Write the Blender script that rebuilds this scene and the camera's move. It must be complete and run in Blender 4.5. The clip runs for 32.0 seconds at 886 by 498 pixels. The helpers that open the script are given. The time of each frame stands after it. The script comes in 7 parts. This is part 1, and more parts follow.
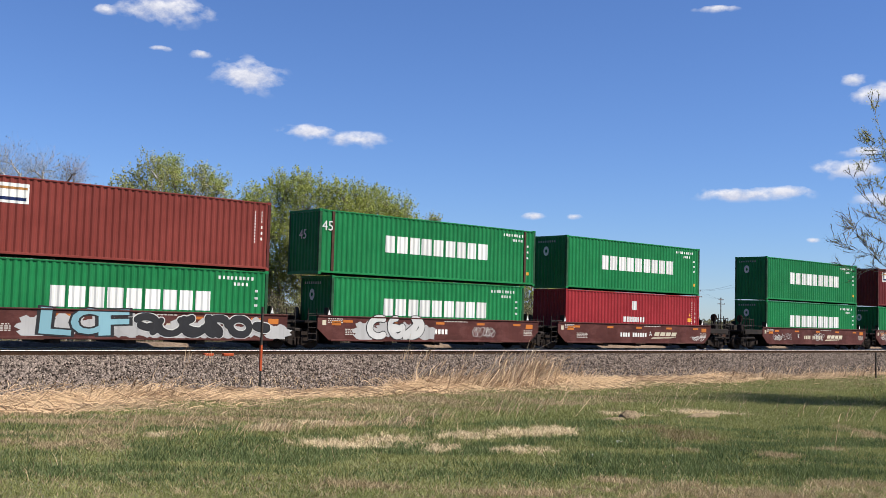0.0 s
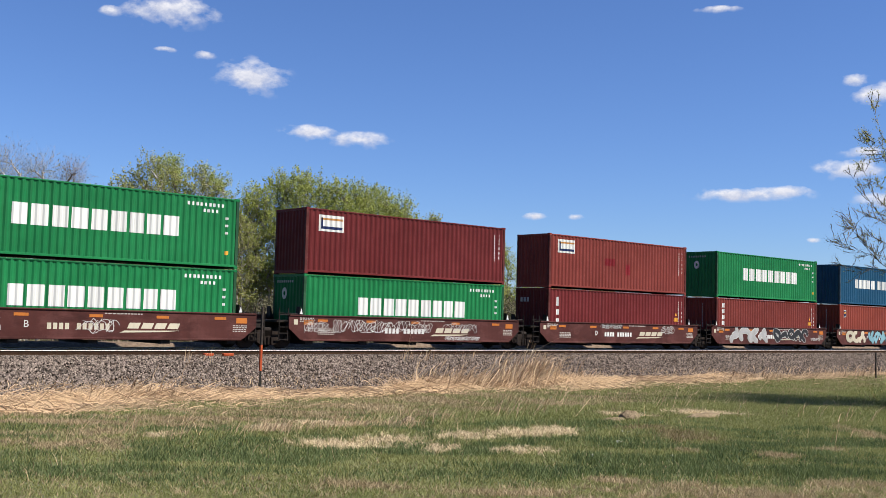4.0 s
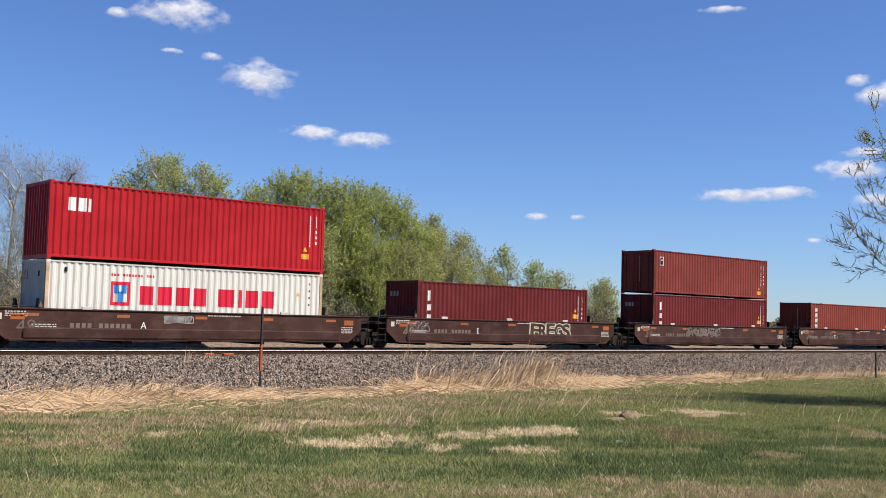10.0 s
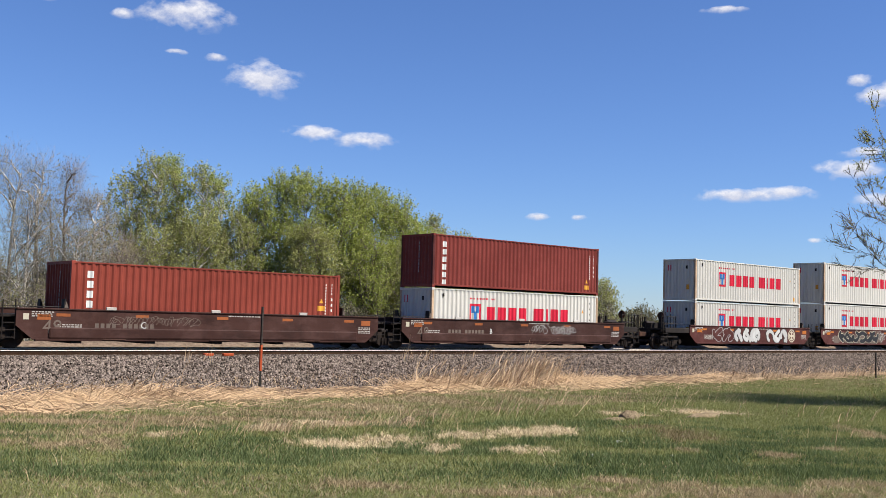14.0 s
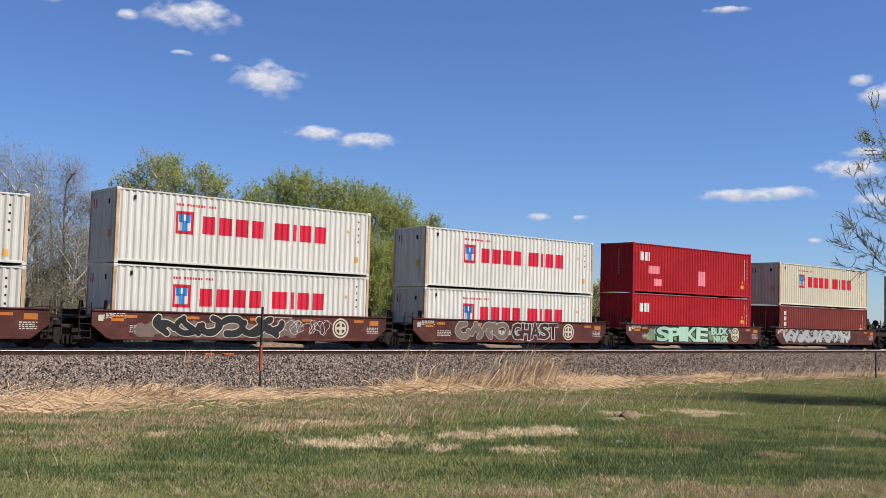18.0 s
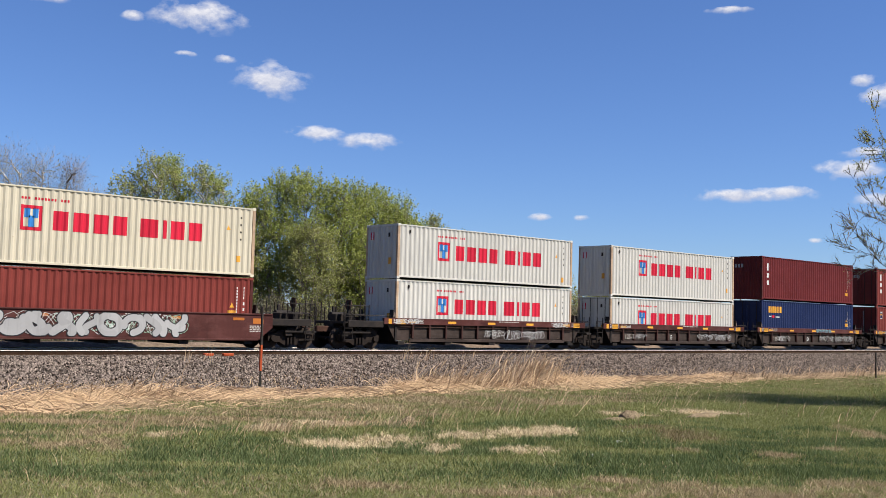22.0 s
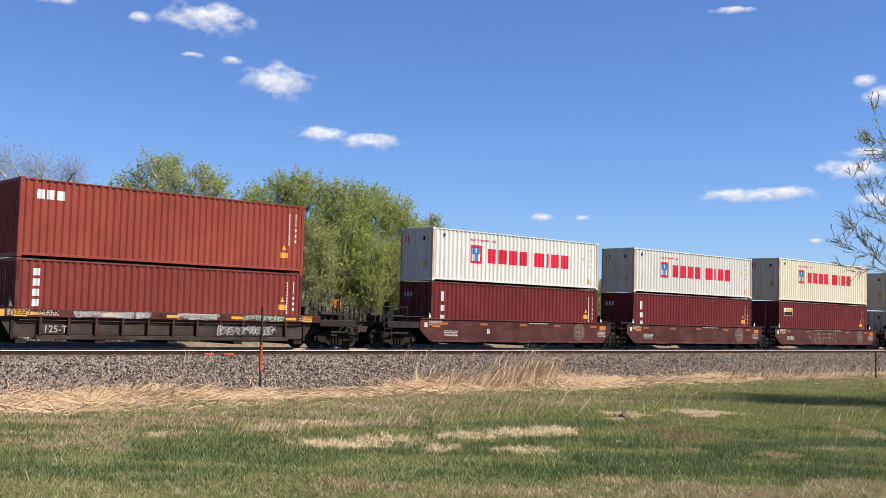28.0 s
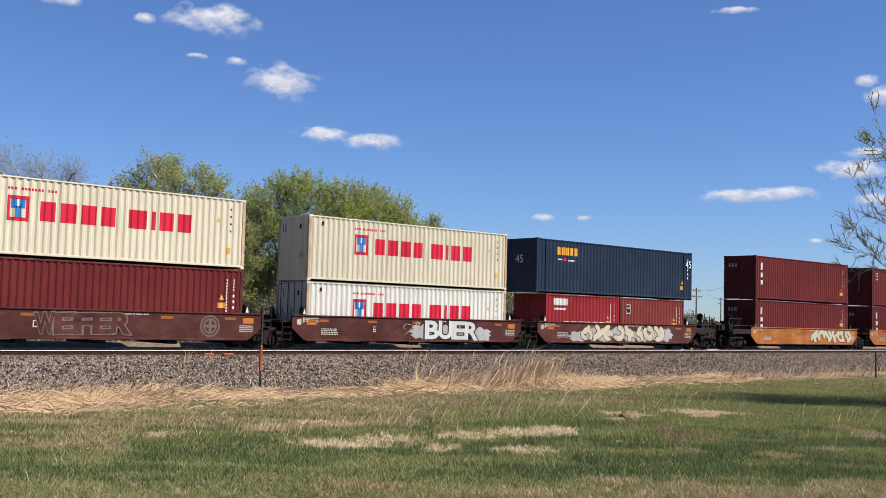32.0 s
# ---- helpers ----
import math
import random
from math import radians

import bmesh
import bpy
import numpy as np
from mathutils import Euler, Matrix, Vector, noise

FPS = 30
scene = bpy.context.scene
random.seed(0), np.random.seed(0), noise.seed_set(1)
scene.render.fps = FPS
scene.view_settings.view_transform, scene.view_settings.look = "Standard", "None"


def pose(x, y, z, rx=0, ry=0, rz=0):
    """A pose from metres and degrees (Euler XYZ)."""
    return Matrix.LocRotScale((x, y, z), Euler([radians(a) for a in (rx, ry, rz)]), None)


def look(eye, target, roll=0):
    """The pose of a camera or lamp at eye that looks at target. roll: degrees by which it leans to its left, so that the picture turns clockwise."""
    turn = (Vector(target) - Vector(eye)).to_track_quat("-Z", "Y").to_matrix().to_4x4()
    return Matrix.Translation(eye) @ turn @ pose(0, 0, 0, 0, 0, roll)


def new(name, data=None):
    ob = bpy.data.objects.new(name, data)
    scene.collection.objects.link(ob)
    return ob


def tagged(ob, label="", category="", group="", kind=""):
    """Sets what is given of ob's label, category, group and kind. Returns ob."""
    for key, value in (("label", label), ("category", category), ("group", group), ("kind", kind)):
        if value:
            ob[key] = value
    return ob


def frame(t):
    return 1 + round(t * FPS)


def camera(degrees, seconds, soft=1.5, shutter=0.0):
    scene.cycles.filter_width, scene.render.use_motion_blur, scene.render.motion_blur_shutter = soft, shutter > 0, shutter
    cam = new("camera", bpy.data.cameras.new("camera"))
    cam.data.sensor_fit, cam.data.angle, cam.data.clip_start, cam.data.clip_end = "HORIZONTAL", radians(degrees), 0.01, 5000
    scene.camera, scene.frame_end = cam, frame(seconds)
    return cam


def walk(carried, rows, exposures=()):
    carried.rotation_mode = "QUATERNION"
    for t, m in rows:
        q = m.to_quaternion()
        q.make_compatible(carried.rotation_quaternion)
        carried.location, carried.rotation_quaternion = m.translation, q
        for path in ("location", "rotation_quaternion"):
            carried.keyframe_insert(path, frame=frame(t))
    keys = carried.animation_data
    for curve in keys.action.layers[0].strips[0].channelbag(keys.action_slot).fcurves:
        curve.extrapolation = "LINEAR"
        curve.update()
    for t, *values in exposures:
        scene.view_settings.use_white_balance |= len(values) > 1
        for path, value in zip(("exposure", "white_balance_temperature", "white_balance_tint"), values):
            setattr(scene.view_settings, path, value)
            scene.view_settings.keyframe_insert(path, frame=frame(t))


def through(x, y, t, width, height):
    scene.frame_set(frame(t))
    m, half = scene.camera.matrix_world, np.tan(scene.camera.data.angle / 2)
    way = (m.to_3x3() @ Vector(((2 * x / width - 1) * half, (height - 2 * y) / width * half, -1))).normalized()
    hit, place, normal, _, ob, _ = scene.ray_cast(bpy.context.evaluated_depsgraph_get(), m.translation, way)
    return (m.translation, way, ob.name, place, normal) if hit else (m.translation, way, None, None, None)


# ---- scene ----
# ---- camera and its stand ----
EYE = Vector((0.0, 0.0, 1.487))
YAW, PITCH, ROLL = radians(41.3135), radians(3.7577), 1.5322
AIM = EYE + Vector((math.sin(YAW) * math.cos(PITCH), math.cos(YAW) * math.cos(PITCH), math.sin(PITCH)))
cam = camera(45.633, 32.0, 0.8)
walk(cam, [(0.0, look(EYE, AIM, ROLL)), (32.0, look(EYE, AIM, ROLL))],
     exposures=[(0.0, 0.97), (12.0, 0.97), (14.0, 1.0), (16.5, 0.72), (17.0, 0.71), (18.0, 0.83), (19.0, 0.88), (21.0, 0.92), (24.0, 0.92), (25.0, 0.99), (28.0, 1.09), (29.0, 1.04), (30.0, 1.01), (31.0, 0.93), (32.0, 0.88)])

# ---- world and sun ----
SUN_EL, SUN_AZ = radians(49.0), radians(147.0)   # azimuth clockwise from +y
sun_way = Vector((math.sin(SUN_AZ) * math.cos(SUN_EL), math.cos(SUN_AZ) * math.cos(SUN_EL), math.sin(SUN_EL)))
world = bpy.data.worlds.new("sky")
scene.world = world
world.use_nodes = True
wn = world.node_tree.nodes
sky = wn.new("ShaderNodeTexSky")
sky.sky_type, sky.sun_disc = "NISHITA", False
sky.sun_elevation, sky.sun_rotation = SUN_EL, SUN_AZ
sky.altitude, sky.air_density, sky.dust_density, sky.ozone_density = 300, 1.0, 0.1, 3.9
wn["Background"].inputs["Strength"].default_value = 0.0505
tint = wn.new("ShaderNodeMix")
tint.data_type, tint.blend_type = "RGBA", "MULTIPLY"
tint.inputs[0].default_value, tint.inputs[7].default_value = 1.0, (0.76, 0.94, 1.33, 1)
world.node_tree.links.new(sky.outputs[0], tint.inputs[6])
world.node_tree.links.new(tint.outputs[2], wn["Background"].inputs["Color"])
sun = new("sun", bpy.data.lights.new("sun", "SUN"))
sun.data.energy, sun.data.angle, sun.data.color = 5.0, radians(0.53), (1.0, 0.95, 0.87)
sun.matrix_world = look(sun_way * 60, (0, 0, 0))

# ---- the track's line and the train's speed ----
FACE = 38.22                 # the containers' sunny side
MID = FACE + 1.219           # the track's middle
SPEED, GAIN = 13.1722, 0.005474


def gone(t):
    q = t - 15.0
    return SPEED * q + GAIN * q * q


# ---- mesh building ----
class Form:
    """Collects corners and faces of one mesh."""

    def __init__(self):
        self.v, self.f = [], []

    def add(self, verts, faces):
        n = len(self.v)
        self.v.extend(verts)
        self.f.extend([tuple(i + n for i in f) for f in faces])
        return self

    def box(self, x0, x1, y0, y1, z0, z1):
        return self.add([(x, y, z) for z in (z0, z1) for y in (y0, y1) for x in (x0, x1)],
                        [(0, 2, 3, 1), (4, 5, 7, 6), (0, 1, 5, 4), (2, 6, 7, 3), (0, 4, 6, 2), (1, 3, 7, 5)])

    def worn_box(self, x0, x1, y0, y1, z0, z1, c=0.01):
        """A box with its upright and lying edges cut off by c."""
        pts = []
        for x, sx in ((x0, 1), (x1, -1)):
            for y, sy in ((y0, 1), (y1, -1)):
                for z, sz in ((z0, 1), (z1, -1)):
                    pts += [(x + sx * c, y + sy * c, z), (x + sx * c, y, z + sz * c), (x, y + sy * c, z + sz * c)]
        bm = bmesh.new()
        for p in pts:
            bm.verts.new(p)
        bmesh.ops.convex_hull(bm, input=bm.verts)
        bmesh.ops.dissolve_limit(bm, angle_limit=0.01, verts=bm.verts, edges=bm.edges)
        bm.verts.index_update()
        self.add([tuple(v.co) for v in bm.verts], [tuple(v.index for v in f.verts) for f in bm.faces])
        bm.free()
        return self

    def prism(self, outline, y0, y1):
        """An outline in x and z, drawn out from y0 to y1 (y0 < y1, outline counter-clockwise seen from -y)."""
        n = len(outline)
        self.add([(x, y0, z) for x, z in outline] + [(x, y1, z) for x, z in outline],
                 [tuple(range(n)), tuple(range(2 * n - 1, n - 1, -1))] +
                 [((i + 1) % n, i, n + i, n + (i + 1) % n) for i in range(n)])
        return self

    def tube(self, points, radii, sides=8, ends=True):
        n = len(self.v)
        points = [Vector(p) for p in points]
        for i, p in enumerate(points):
            way = (points[min(i + 1, len(points) - 1)] - points[max(i - 1, 0)]).normalized()
            a = way.orthogonal().normalized() if abs(way.z) > 0.9 else Vector((-way.y, way.x, 0)).normalized()
            b = way.cross(a)
            r = radii[i] if isinstance(radii, (list, tuple)) else radii
            for k in range(sides):
                w = 2 * math.pi * k / sides
                q = p + a * (r * math.cos(w)) + b * (r * math.sin(w))
                self.v.append((q.x, q.y, q.z))
        for i in range(len(points) - 1):
            for k in range(sides):
                self.f.append((n + i * sides + k, n + i * sides + (k + 1) % sides, n + (i + 1) * sides + (k + 1) % sides, n + (i + 1) * sides + k))
        if ends:
            self.f.append(tuple(n + k for k in reversed(range(sides))))
            self.f.append(tuple(n + (len(points) - 1) * sides + k for k in range(sides)))
        return self

    def mesh(self, name, material, smooth=False):
        me = bpy.data.meshes.new(name)
        me.from_pydata(self.v, [], self.f)
        me.materials.append(material)
        if smooth:
            me.polygons.foreach_set("use_smooth", [True] * len(me.polygons))
        me.update()
        return me


def part(name, form, material, parent, label="", smooth=False):
    """One mesh object under a thing or under a part. form: a Form or a mesh."""
    me = form if isinstance(form, bpy.types.Mesh) else form.mesh(name, material, smooth)
    ob = new(name, me)
    ob.parent = parent
    return tagged(ob, label)


def thing(name, x, y, z, label, category, group="", rz=0):
    ob = new(name)
    ob.empty_display_size = 0.3
    ob.matrix_basis = pose(x, y, z, 0, 0, rz)
    return tagged(ob, label, category, group)


# ---- materials ----
def nodes_of(name):
    m = bpy.data.materials.new(name)
    m.use_nodes = True
    nt = m.node_tree
    return m, nt, nt.nodes, nt.links, nt.nodes["Principled BSDF"]


def noise_node(n, l, src, scale, detail=4.0, rough=0.6, stretch=None):
    if stretch:
        mp = n.new("ShaderNodeMapping")
        mp.inputs["Scale"].default_value = stretch
        l.new(src, mp.inputs["Vector"])
        src = mp.outputs[0]
    t = n.new("ShaderNodeTexNoise")
    t.inputs["Scale"].default_value, t.inputs["Detail"].default_value, t.inputs["Roughness"].default_value = scale, detail, rough
    l.new(src, t.inputs["Vector"])
    return t.outputs["Fac"]


def ramp(n, l, src, a, b, ca=(0, 0, 0, 1), cb=(1, 1, 1, 1)):
    r = n.new("ShaderNodeValToRGB")
    r.color_ramp.elements[0].position, r.color_ramp.elements[1].position = a, b
    r.color_ramp.elements[0].color, r.color_ramp.elements[1].color = ca, cb
    l.new(src, r.inputs[0])
    return r.outputs[0]


def mix(n, l, fac, a, b, how="MIX"):
    m = n.new("ShaderNodeMix")
    m.data_type, m.blend_type = "RGBA", how
    for sock, val in ((m.inputs[0], fac), (m.inputs[6], a), (m.inputs[7], b)):
        if isinstance(val, bpy.types.NodeSocket):
            l.new(val, sock)
        elif isinstance(val, (int, float)):
            sock.default_value = val
        else:
            sock.default_value = (*val, 1) if len(val) == 3 else val
    return m.outputs[2]


def bump(n, l, p, src, dist, strength=0.6):
    b = n.new("ShaderNodeBump")
    b.inputs["Strength"].default_value, b.inputs["Distance"].default_value = strength, dist
    l.new(src, b.inputs["Height"])
    l.new(b.outputs[0], p.inputs["Normal"])


def paint(name, col, rough=0.45, grime=0.5, rust=0.25, fade=0.15, blotch=0.0):
    """Weathered paint on steel: fading, rain streaks, dust and rust spots."""
    m, nt, n, l, p = nodes_of(name)
    co = n.new("ShaderNodeTexCoord").outputs["Object"]
    oi = n.new("ShaderNodeObjectInfo")
    big = noise_node(n, l, co, 0.55, 5)
    base = mix(n, l, ramp(n, l, big, 0.35, 0.7), col, tuple(min(0.8, c * (1 + 2 * fade) + 0.003) for c in col))
    streak = ramp(n, l, noise_node(n, l, co, 1.0, 6, 0.65, (5.0, 5.0, 0.28)), 0.5, 0.78)
    base = mix(n, l, mix(n, l, grime, (0, 0, 0), streak), base, tuple(c * 0.5 + 0.004 for c in col))
    if blotch:
        worn = ramp(n, l, noise_node(n, l, co, 1.1, 7, 0.7, (1, 1, 1.6)), 0.48, 0.62)
        base = mix(n, l, mix(n, l, blotch, (0, 0, 0), worn), base, tuple(c * 1.7 + 0.012 for c in col))
        sooty = ramp(n, l, noise_node(n, l, co, 0.8, 8, 0.72, (0.6, 1, 2.2)), 0.5, 0.66)
        base = mix(n, l, mix(n, l, blotch, (0, 0, 0), sooty), base, tuple(c * 0.4 for c in col))
    spots = ramp(n, l, noise_node(n, l, co, 4.5, 8, 0.75), 0.66, 0.74)
    base = mix(n, l, mix(n, l, rust, (0, 0, 0), spots), base, (0.13, 0.05, 0.022))
    tone = n.new("ShaderNodeMapRange")
    tone.inputs[3].default_value, tone.inputs[4].default_value = 0.88, 1.1
    l.new(oi.outputs["Random"], tone.inputs[0])
    l.new(mix(n, l, 1.0, base, tone.outputs[0], "MULTIPLY"), p.inputs["Base Color"])
    l.new(ramp(n, l, noise_node(n, l, co, 3.0, 5), 0.2, 0.9, (rough - 0.1,) * 3 + (1,), (rough + 0.25,) * 3 + (1,)), p.inputs["Roughness"])
    bump(n, l, p, noise_node(n, l, co, 2.2, 6), 0.006, 0.5)
    p.inputs["Specular IOR Level"].default_value = 0.13
    return m


def rough_stuff(name, ca, cb, scale, rough=0.85, bump_d=0.004, metal=0.0, island=0.0, gloss=0.15):
    m, nt, n, l, p = nodes_of(name)
    co = n.new("ShaderNodeTexCoord").outputs["Object"]
    base = mix(n, l, ramp(n, l, noise_node(n, l, co, scale, 7, 0.7), 0.3, 0.7), ca, cb)
    if island:
        g = n.new("ShaderNodeNewGeometry")
        tone = n.new("ShaderNodeMapRange")
        tone.inputs[3].default_value, tone.inputs[4].default_value = 1 - island, 1 + island
        l.new(g.outputs["Random Per Island"], tone.inputs[0])
        base = mix(n, l, 1.0, base, tone.outputs[0], "MULTIPLY")
    l.new(base, p.inputs["Base Color"])
    p.inputs["Roughness"].default_value, p.inputs["Metallic"].default_value, p.inputs["Specular IOR Level"].default_value = rough, metal, gloss
    bump(n, l, p, noise_node(n, l, co, scale * 3, 6), bump_d)
    return m


def foliage(name, ca, cb, through=0.35):
    """Leaves or blades: two hues, varied blade by blade, with light coming through."""
    m, nt, n, l, p = nodes_of(name)
    g = n.new("ShaderNodeNewGeometry")
    co = n.new("ShaderNodeTexCoord").outputs["Object"]
    hue = n.new("ShaderNodeMath")
    hue.operation = "ADD"
    l.new(g.outputs["Random Per Island"], hue.inputs[0])
    l.new(ramp(n, l, noise_node(n, l, co, 0.5, 4), 0.3, 0.7, (-0.0, 0, 0, 1), (0.6, 0.6, 0.6, 1)), hue.inputs[1])
    base = mix(n, l, ramp(n, l, hue.outputs[0], 0.2, 1.2), ca, cb)
    l.new(base, p.inputs["Base Color"])
    p.inputs["Roughness"].default_value, p.inputs["Specular IOR Level"].default_value = 0.6, 0.25
    tr = n.new("ShaderNodeBsdfTranslucent")
    l.new(base, tr.inputs["Color"])
    ms = n.new("ShaderNodeMixShader")
    ms.inputs[0].default_value = through
    l.new(p.outputs[0], ms.inputs[1])
    l.new(tr.outputs[0], ms.inputs[2])
    l.new(ms.outputs[0], n["Material Output"].inputs["Surface"])
    return m


GREEN = paint("green_paint", (0.0065, 0.108, 0.033), 0.42, 0.55, 0.3)
BROWN = paint("brown_paint", (0.125, 0.0228, 0.0172), 0.5, 0.45, 0.2)
MAROON = paint("maroon_paint", (0.083, 0.0103, 0.0104), 0.5, 0.45, 0.15)
ORANGE_BROWN = paint("orange_brown_paint", (0.165, 0.031, 0.0195), 0.5, 0.4, 0.2)
RED = paint("red_paint", (0.2542, 0.00738, 0.01066), 0.42, 0.3, 0.08)
DULL_RED = paint("dull_red_paint", (0.1722, 0.01312, 0.0164), 0.48, 0.35, 0.1)
PATCH_RED = paint("repaint_red", (0.118, 0.007, 0.010), 0.42, 0.3, 0.05)
BLUE = paint("blue_paint", (0.0072, 0.046, 0.092), 0.42, 0.4, 0.2)
NAVY = paint("navy_paint", (0.0082, 0.01476, 0.05084), 0.42, 0.35, 0.1)
SLATE = paint("slate_paint", (0.01148, 0.01968, 0.0369), 0.42, 0.35, 0.12)
WHITE = paint("white_paint", (0.43, 0.41, 0.37), 0.5, 0.6, 0.6, 0.04)
CREAM = paint("cream_paint", (0.46, 0.41, 0.31), 0.5, 0.5, 0.5, 0.05)
GREEN_POST = paint("worn_green_post_paint", (0.012, 0.045, 0.02), 0.55, 0.6, 0.9, 0.1, 0.6)
BLUE_POST = paint("worn_blue_post_paint", (0.02, 0.035, 0.05), 0.55, 0.6, 0.9, 0.1, 0.6)
RED_POST = paint("worn_brown_post_paint", (0.055, 0.012, 0.010), 0.55, 0.6, 0.7, 0.1, 0.6)
RUSTY_WHITE = paint("rusty_white_paint", (0.31, 0.215, 0.14), 0.6, 0.7, 1.0, 0.1, 0.5)
CAR_BROWN = paint("car_brown_paint", (0.048, 0.0135, 0.0108), 0.6, 0.5, 0.35, blotch=0.55)
CAR_DARK = paint("car_dark_paint", (0.031, 0.0118, 0.0086), 0.65, 0.6, 0.4, blotch=0.55)
# grey-brown of the recessed panels, with shade below the top chord mixed in
CAR_SHADED = paint("car_shaded_brown_paint", (0.028, 0.0185, 0.0145), 0.65, 0.7, 0.45, blotch=0.55)
CAR_ORANGE = paint("car_orange_paint", (0.215, 0.072, 0.0175), 0.55, 0.5, 0.35, blotch=0.55)
INK_WHITE = paint("white_lettering", (0.50, 0.50, 0.475), 0.5, 0.15, 0.05, 0.0)
INK_RED = paint("red_lettering", (0.40, 0.012, 0.03), 0.45, 0.15, 0.03, 0.05)
INK_BLUE = paint("blue_lettering", (0.0246, 0.1312, 0.3444), 0.45, 0.15, 0.03, 0.05)
INK_YELLOW = paint("yellow_marking", (0.50, 0.235, 0.03), 0.5, 0.3, 0.1, 0.05)
INK_ORANGE = paint("orange_marking", (0.32, 0.10, 0.018), 0.55, 0.5, 0.2, 0.05)
INK_FADED = paint("faded_orange_marking", (0.22, 0.065, 0.02), 0.6, 0.5, 0.3, 0.05)
INK_STENCIL = paint("faded_stencil", (0.33, 0.30, 0.27), 0.6, 0.4, 0.1, 0.05)
INK_GREY = paint("grey_spray", (0.255, 0.25, 0.245), 0.6, 0.45, 0.05, 0.1)
INK_WASH = paint("washed_out_spray", (0.105, 0.078, 0.064), 0.65, 0.6, 0.15, 0.1)
INK_BLACK = paint("black_spray", (0.0164, 0.0164, 0.01804), 0.5, 0.1, 0.0, 0.02)
INK_SKY = paint("light_blue_spray", (0.14, 0.26, 0.30), 0.55, 0.3, 0.03, 0.05)
INK_MINT = paint("mint_spray", (0.24, 0.37, 0.28), 0.55, 0.35, 0.03, 0.05)
INK_GOLD = paint("faded_gold_lettering", (0.2788, 0.1312, 0.041), 0.6, 0.4, 0.2, 0.05)
SPRAY_WHITE = paint("white_spray", (0.38, 0.375, 0.36), 0.6, 0.4, 0.1, 0.05)
SPRAY_MOSS = paint("moss_green_spray", (0.13, 0.17, 0.085), 0.6, 0.4, 0.1, 0.05)
INK_SAND = paint("sand_spray", (0.36, 0.325, 0.245), 0.6, 0.4, 0.05, 0.05)
STEEL_DARK = rough_stuff("dark_greasy_steel", (0.008, 0.007, 0.007), (0.026, 0.019, 0.015), 3.0, 0.7)
STEEL_RUST = rough_stuff("rusty_steel", (0.025, 0.012, 0.009), (0.07, 0.034, 0.022), 4.0, 0.8)
# STEEL_RUST darkened for the side frames: the cars' shade is in the colour
SHADED_TRUCK_STEEL = rough_stuff("shaded_truck_steel", (0.007, 0.005, 0.004), (0.022, 0.014, 0.01), 4.0, 0.8)
RAIL_SIDE = rough_stuff("rail_side", (0.02, 0.012, 0.008), (0.05, 0.03, 0.019), 3.0, 0.8, gloss=0.0)
# worn heads: a pale warm colour stands in for the glint along the steel
RAIL_TOP = rough_stuff("rail_top_painted_glint", (0.50, 0.42, 0.33), (0.62, 0.53, 0.43), 4.0, 0.5, 0.0003, 0.2)
WHEEL = rough_stuff("wheel_steel", (0.016, 0.012, 0.009), (0.045, 0.03, 0.023), 3.0, 0.7, 0.002, 0.1)
TIE = rough_stuff("old_tie_wood", (0.016, 0.011, 0.008), (0.042, 0.03, 0.022), 5.0, 0.9, gloss=0.0)
BALLAST = rough_stuff("ballast_stone", (0.050, 0.038, 0.033), (0.225, 0.182, 0.152), 9.0, 0.9, 0.01, 0.0, 0.95, gloss=0.0)
PALE_GRIT = rough_stuff("pale_grit", (0.06, 0.042, 0.03), (0.22, 0.165, 0.125), 5.0, 0.95, 0.04, gloss=0.0)
# grit darker than the stones: shade in gaps and under cars is coloured in
BED = rough_stuff("shaded_track_bed_grit", (0.02, 0.013, 0.009), (0.08, 0.055, 0.04), 16.0, 0.95, 0.03, gloss=0.0)
OLIVE = foliage("withered_blades", (0.19, 0.15, 0.075), (0.37, 0.285, 0.165), 0.35)
THATCH = foliage("pale_thatch_blades", (0.40, 0.31, 0.18), (0.60, 0.49, 0.31), 0.4)
MEADOW = foliage("meadow_blades", (0.042, 0.042, 0.018), (0.105, 0.088, 0.042), 0.3)
DEAD = foliage("dead_weeds", (0.115, 0.088, 0.04), (0.215, 0.172, 0.082), 0.35)
CLOD = rough_stuff("dry_clod", (0.10, 0.075, 0.046), (0.24, 0.182, 0.118), 9.0, 0.95, 0.05, gloss=0.0)
PETAL = foliage("white_petals", (0.5, 0.5, 0.45), (0.65, 0.65, 0.6), 0.2)
BARK = rough_stuff("grey_bark", (0.10, 0.075, 0.055), (0.24, 0.20, 0.16), 6.0, 0.9, 0.02)
PALE_BARK = rough_stuff("pale_bark", (0.2, 0.175, 0.145), (0.58, 0.54, 0.48), 5.0, 0.85, 0.01)
TWIG = rough_stuff("twig_bark", (0.09, 0.07, 0.058), (0.20, 0.16, 0.135), 6.0, 0.9, 0.005)
PALE_TWIG = rough_stuff("pale_twig_bark", (0.1, 0.085, 0.065), (0.235, 0.205, 0.162), 6.0, 0.9, 0.005)
POLE_WOOD = rough_stuff("pole_wood", (0.07, 0.055, 0.045), (0.14, 0.11, 0.09), 5.0, 0.9)
LEAF_A = foliage("spring_leaves", (0.19, 0.226, 0.034), (0.325, 0.36, 0.086), 0.45)
LEAF_B = foliage("olive_leaves", (0.19, 0.207, 0.048), (0.325, 0.33, 0.112), 0.45)
LEAF_C = foliage("grey_buds", (0.11, 0.105, 0.048), (0.2, 0.19, 0.085))
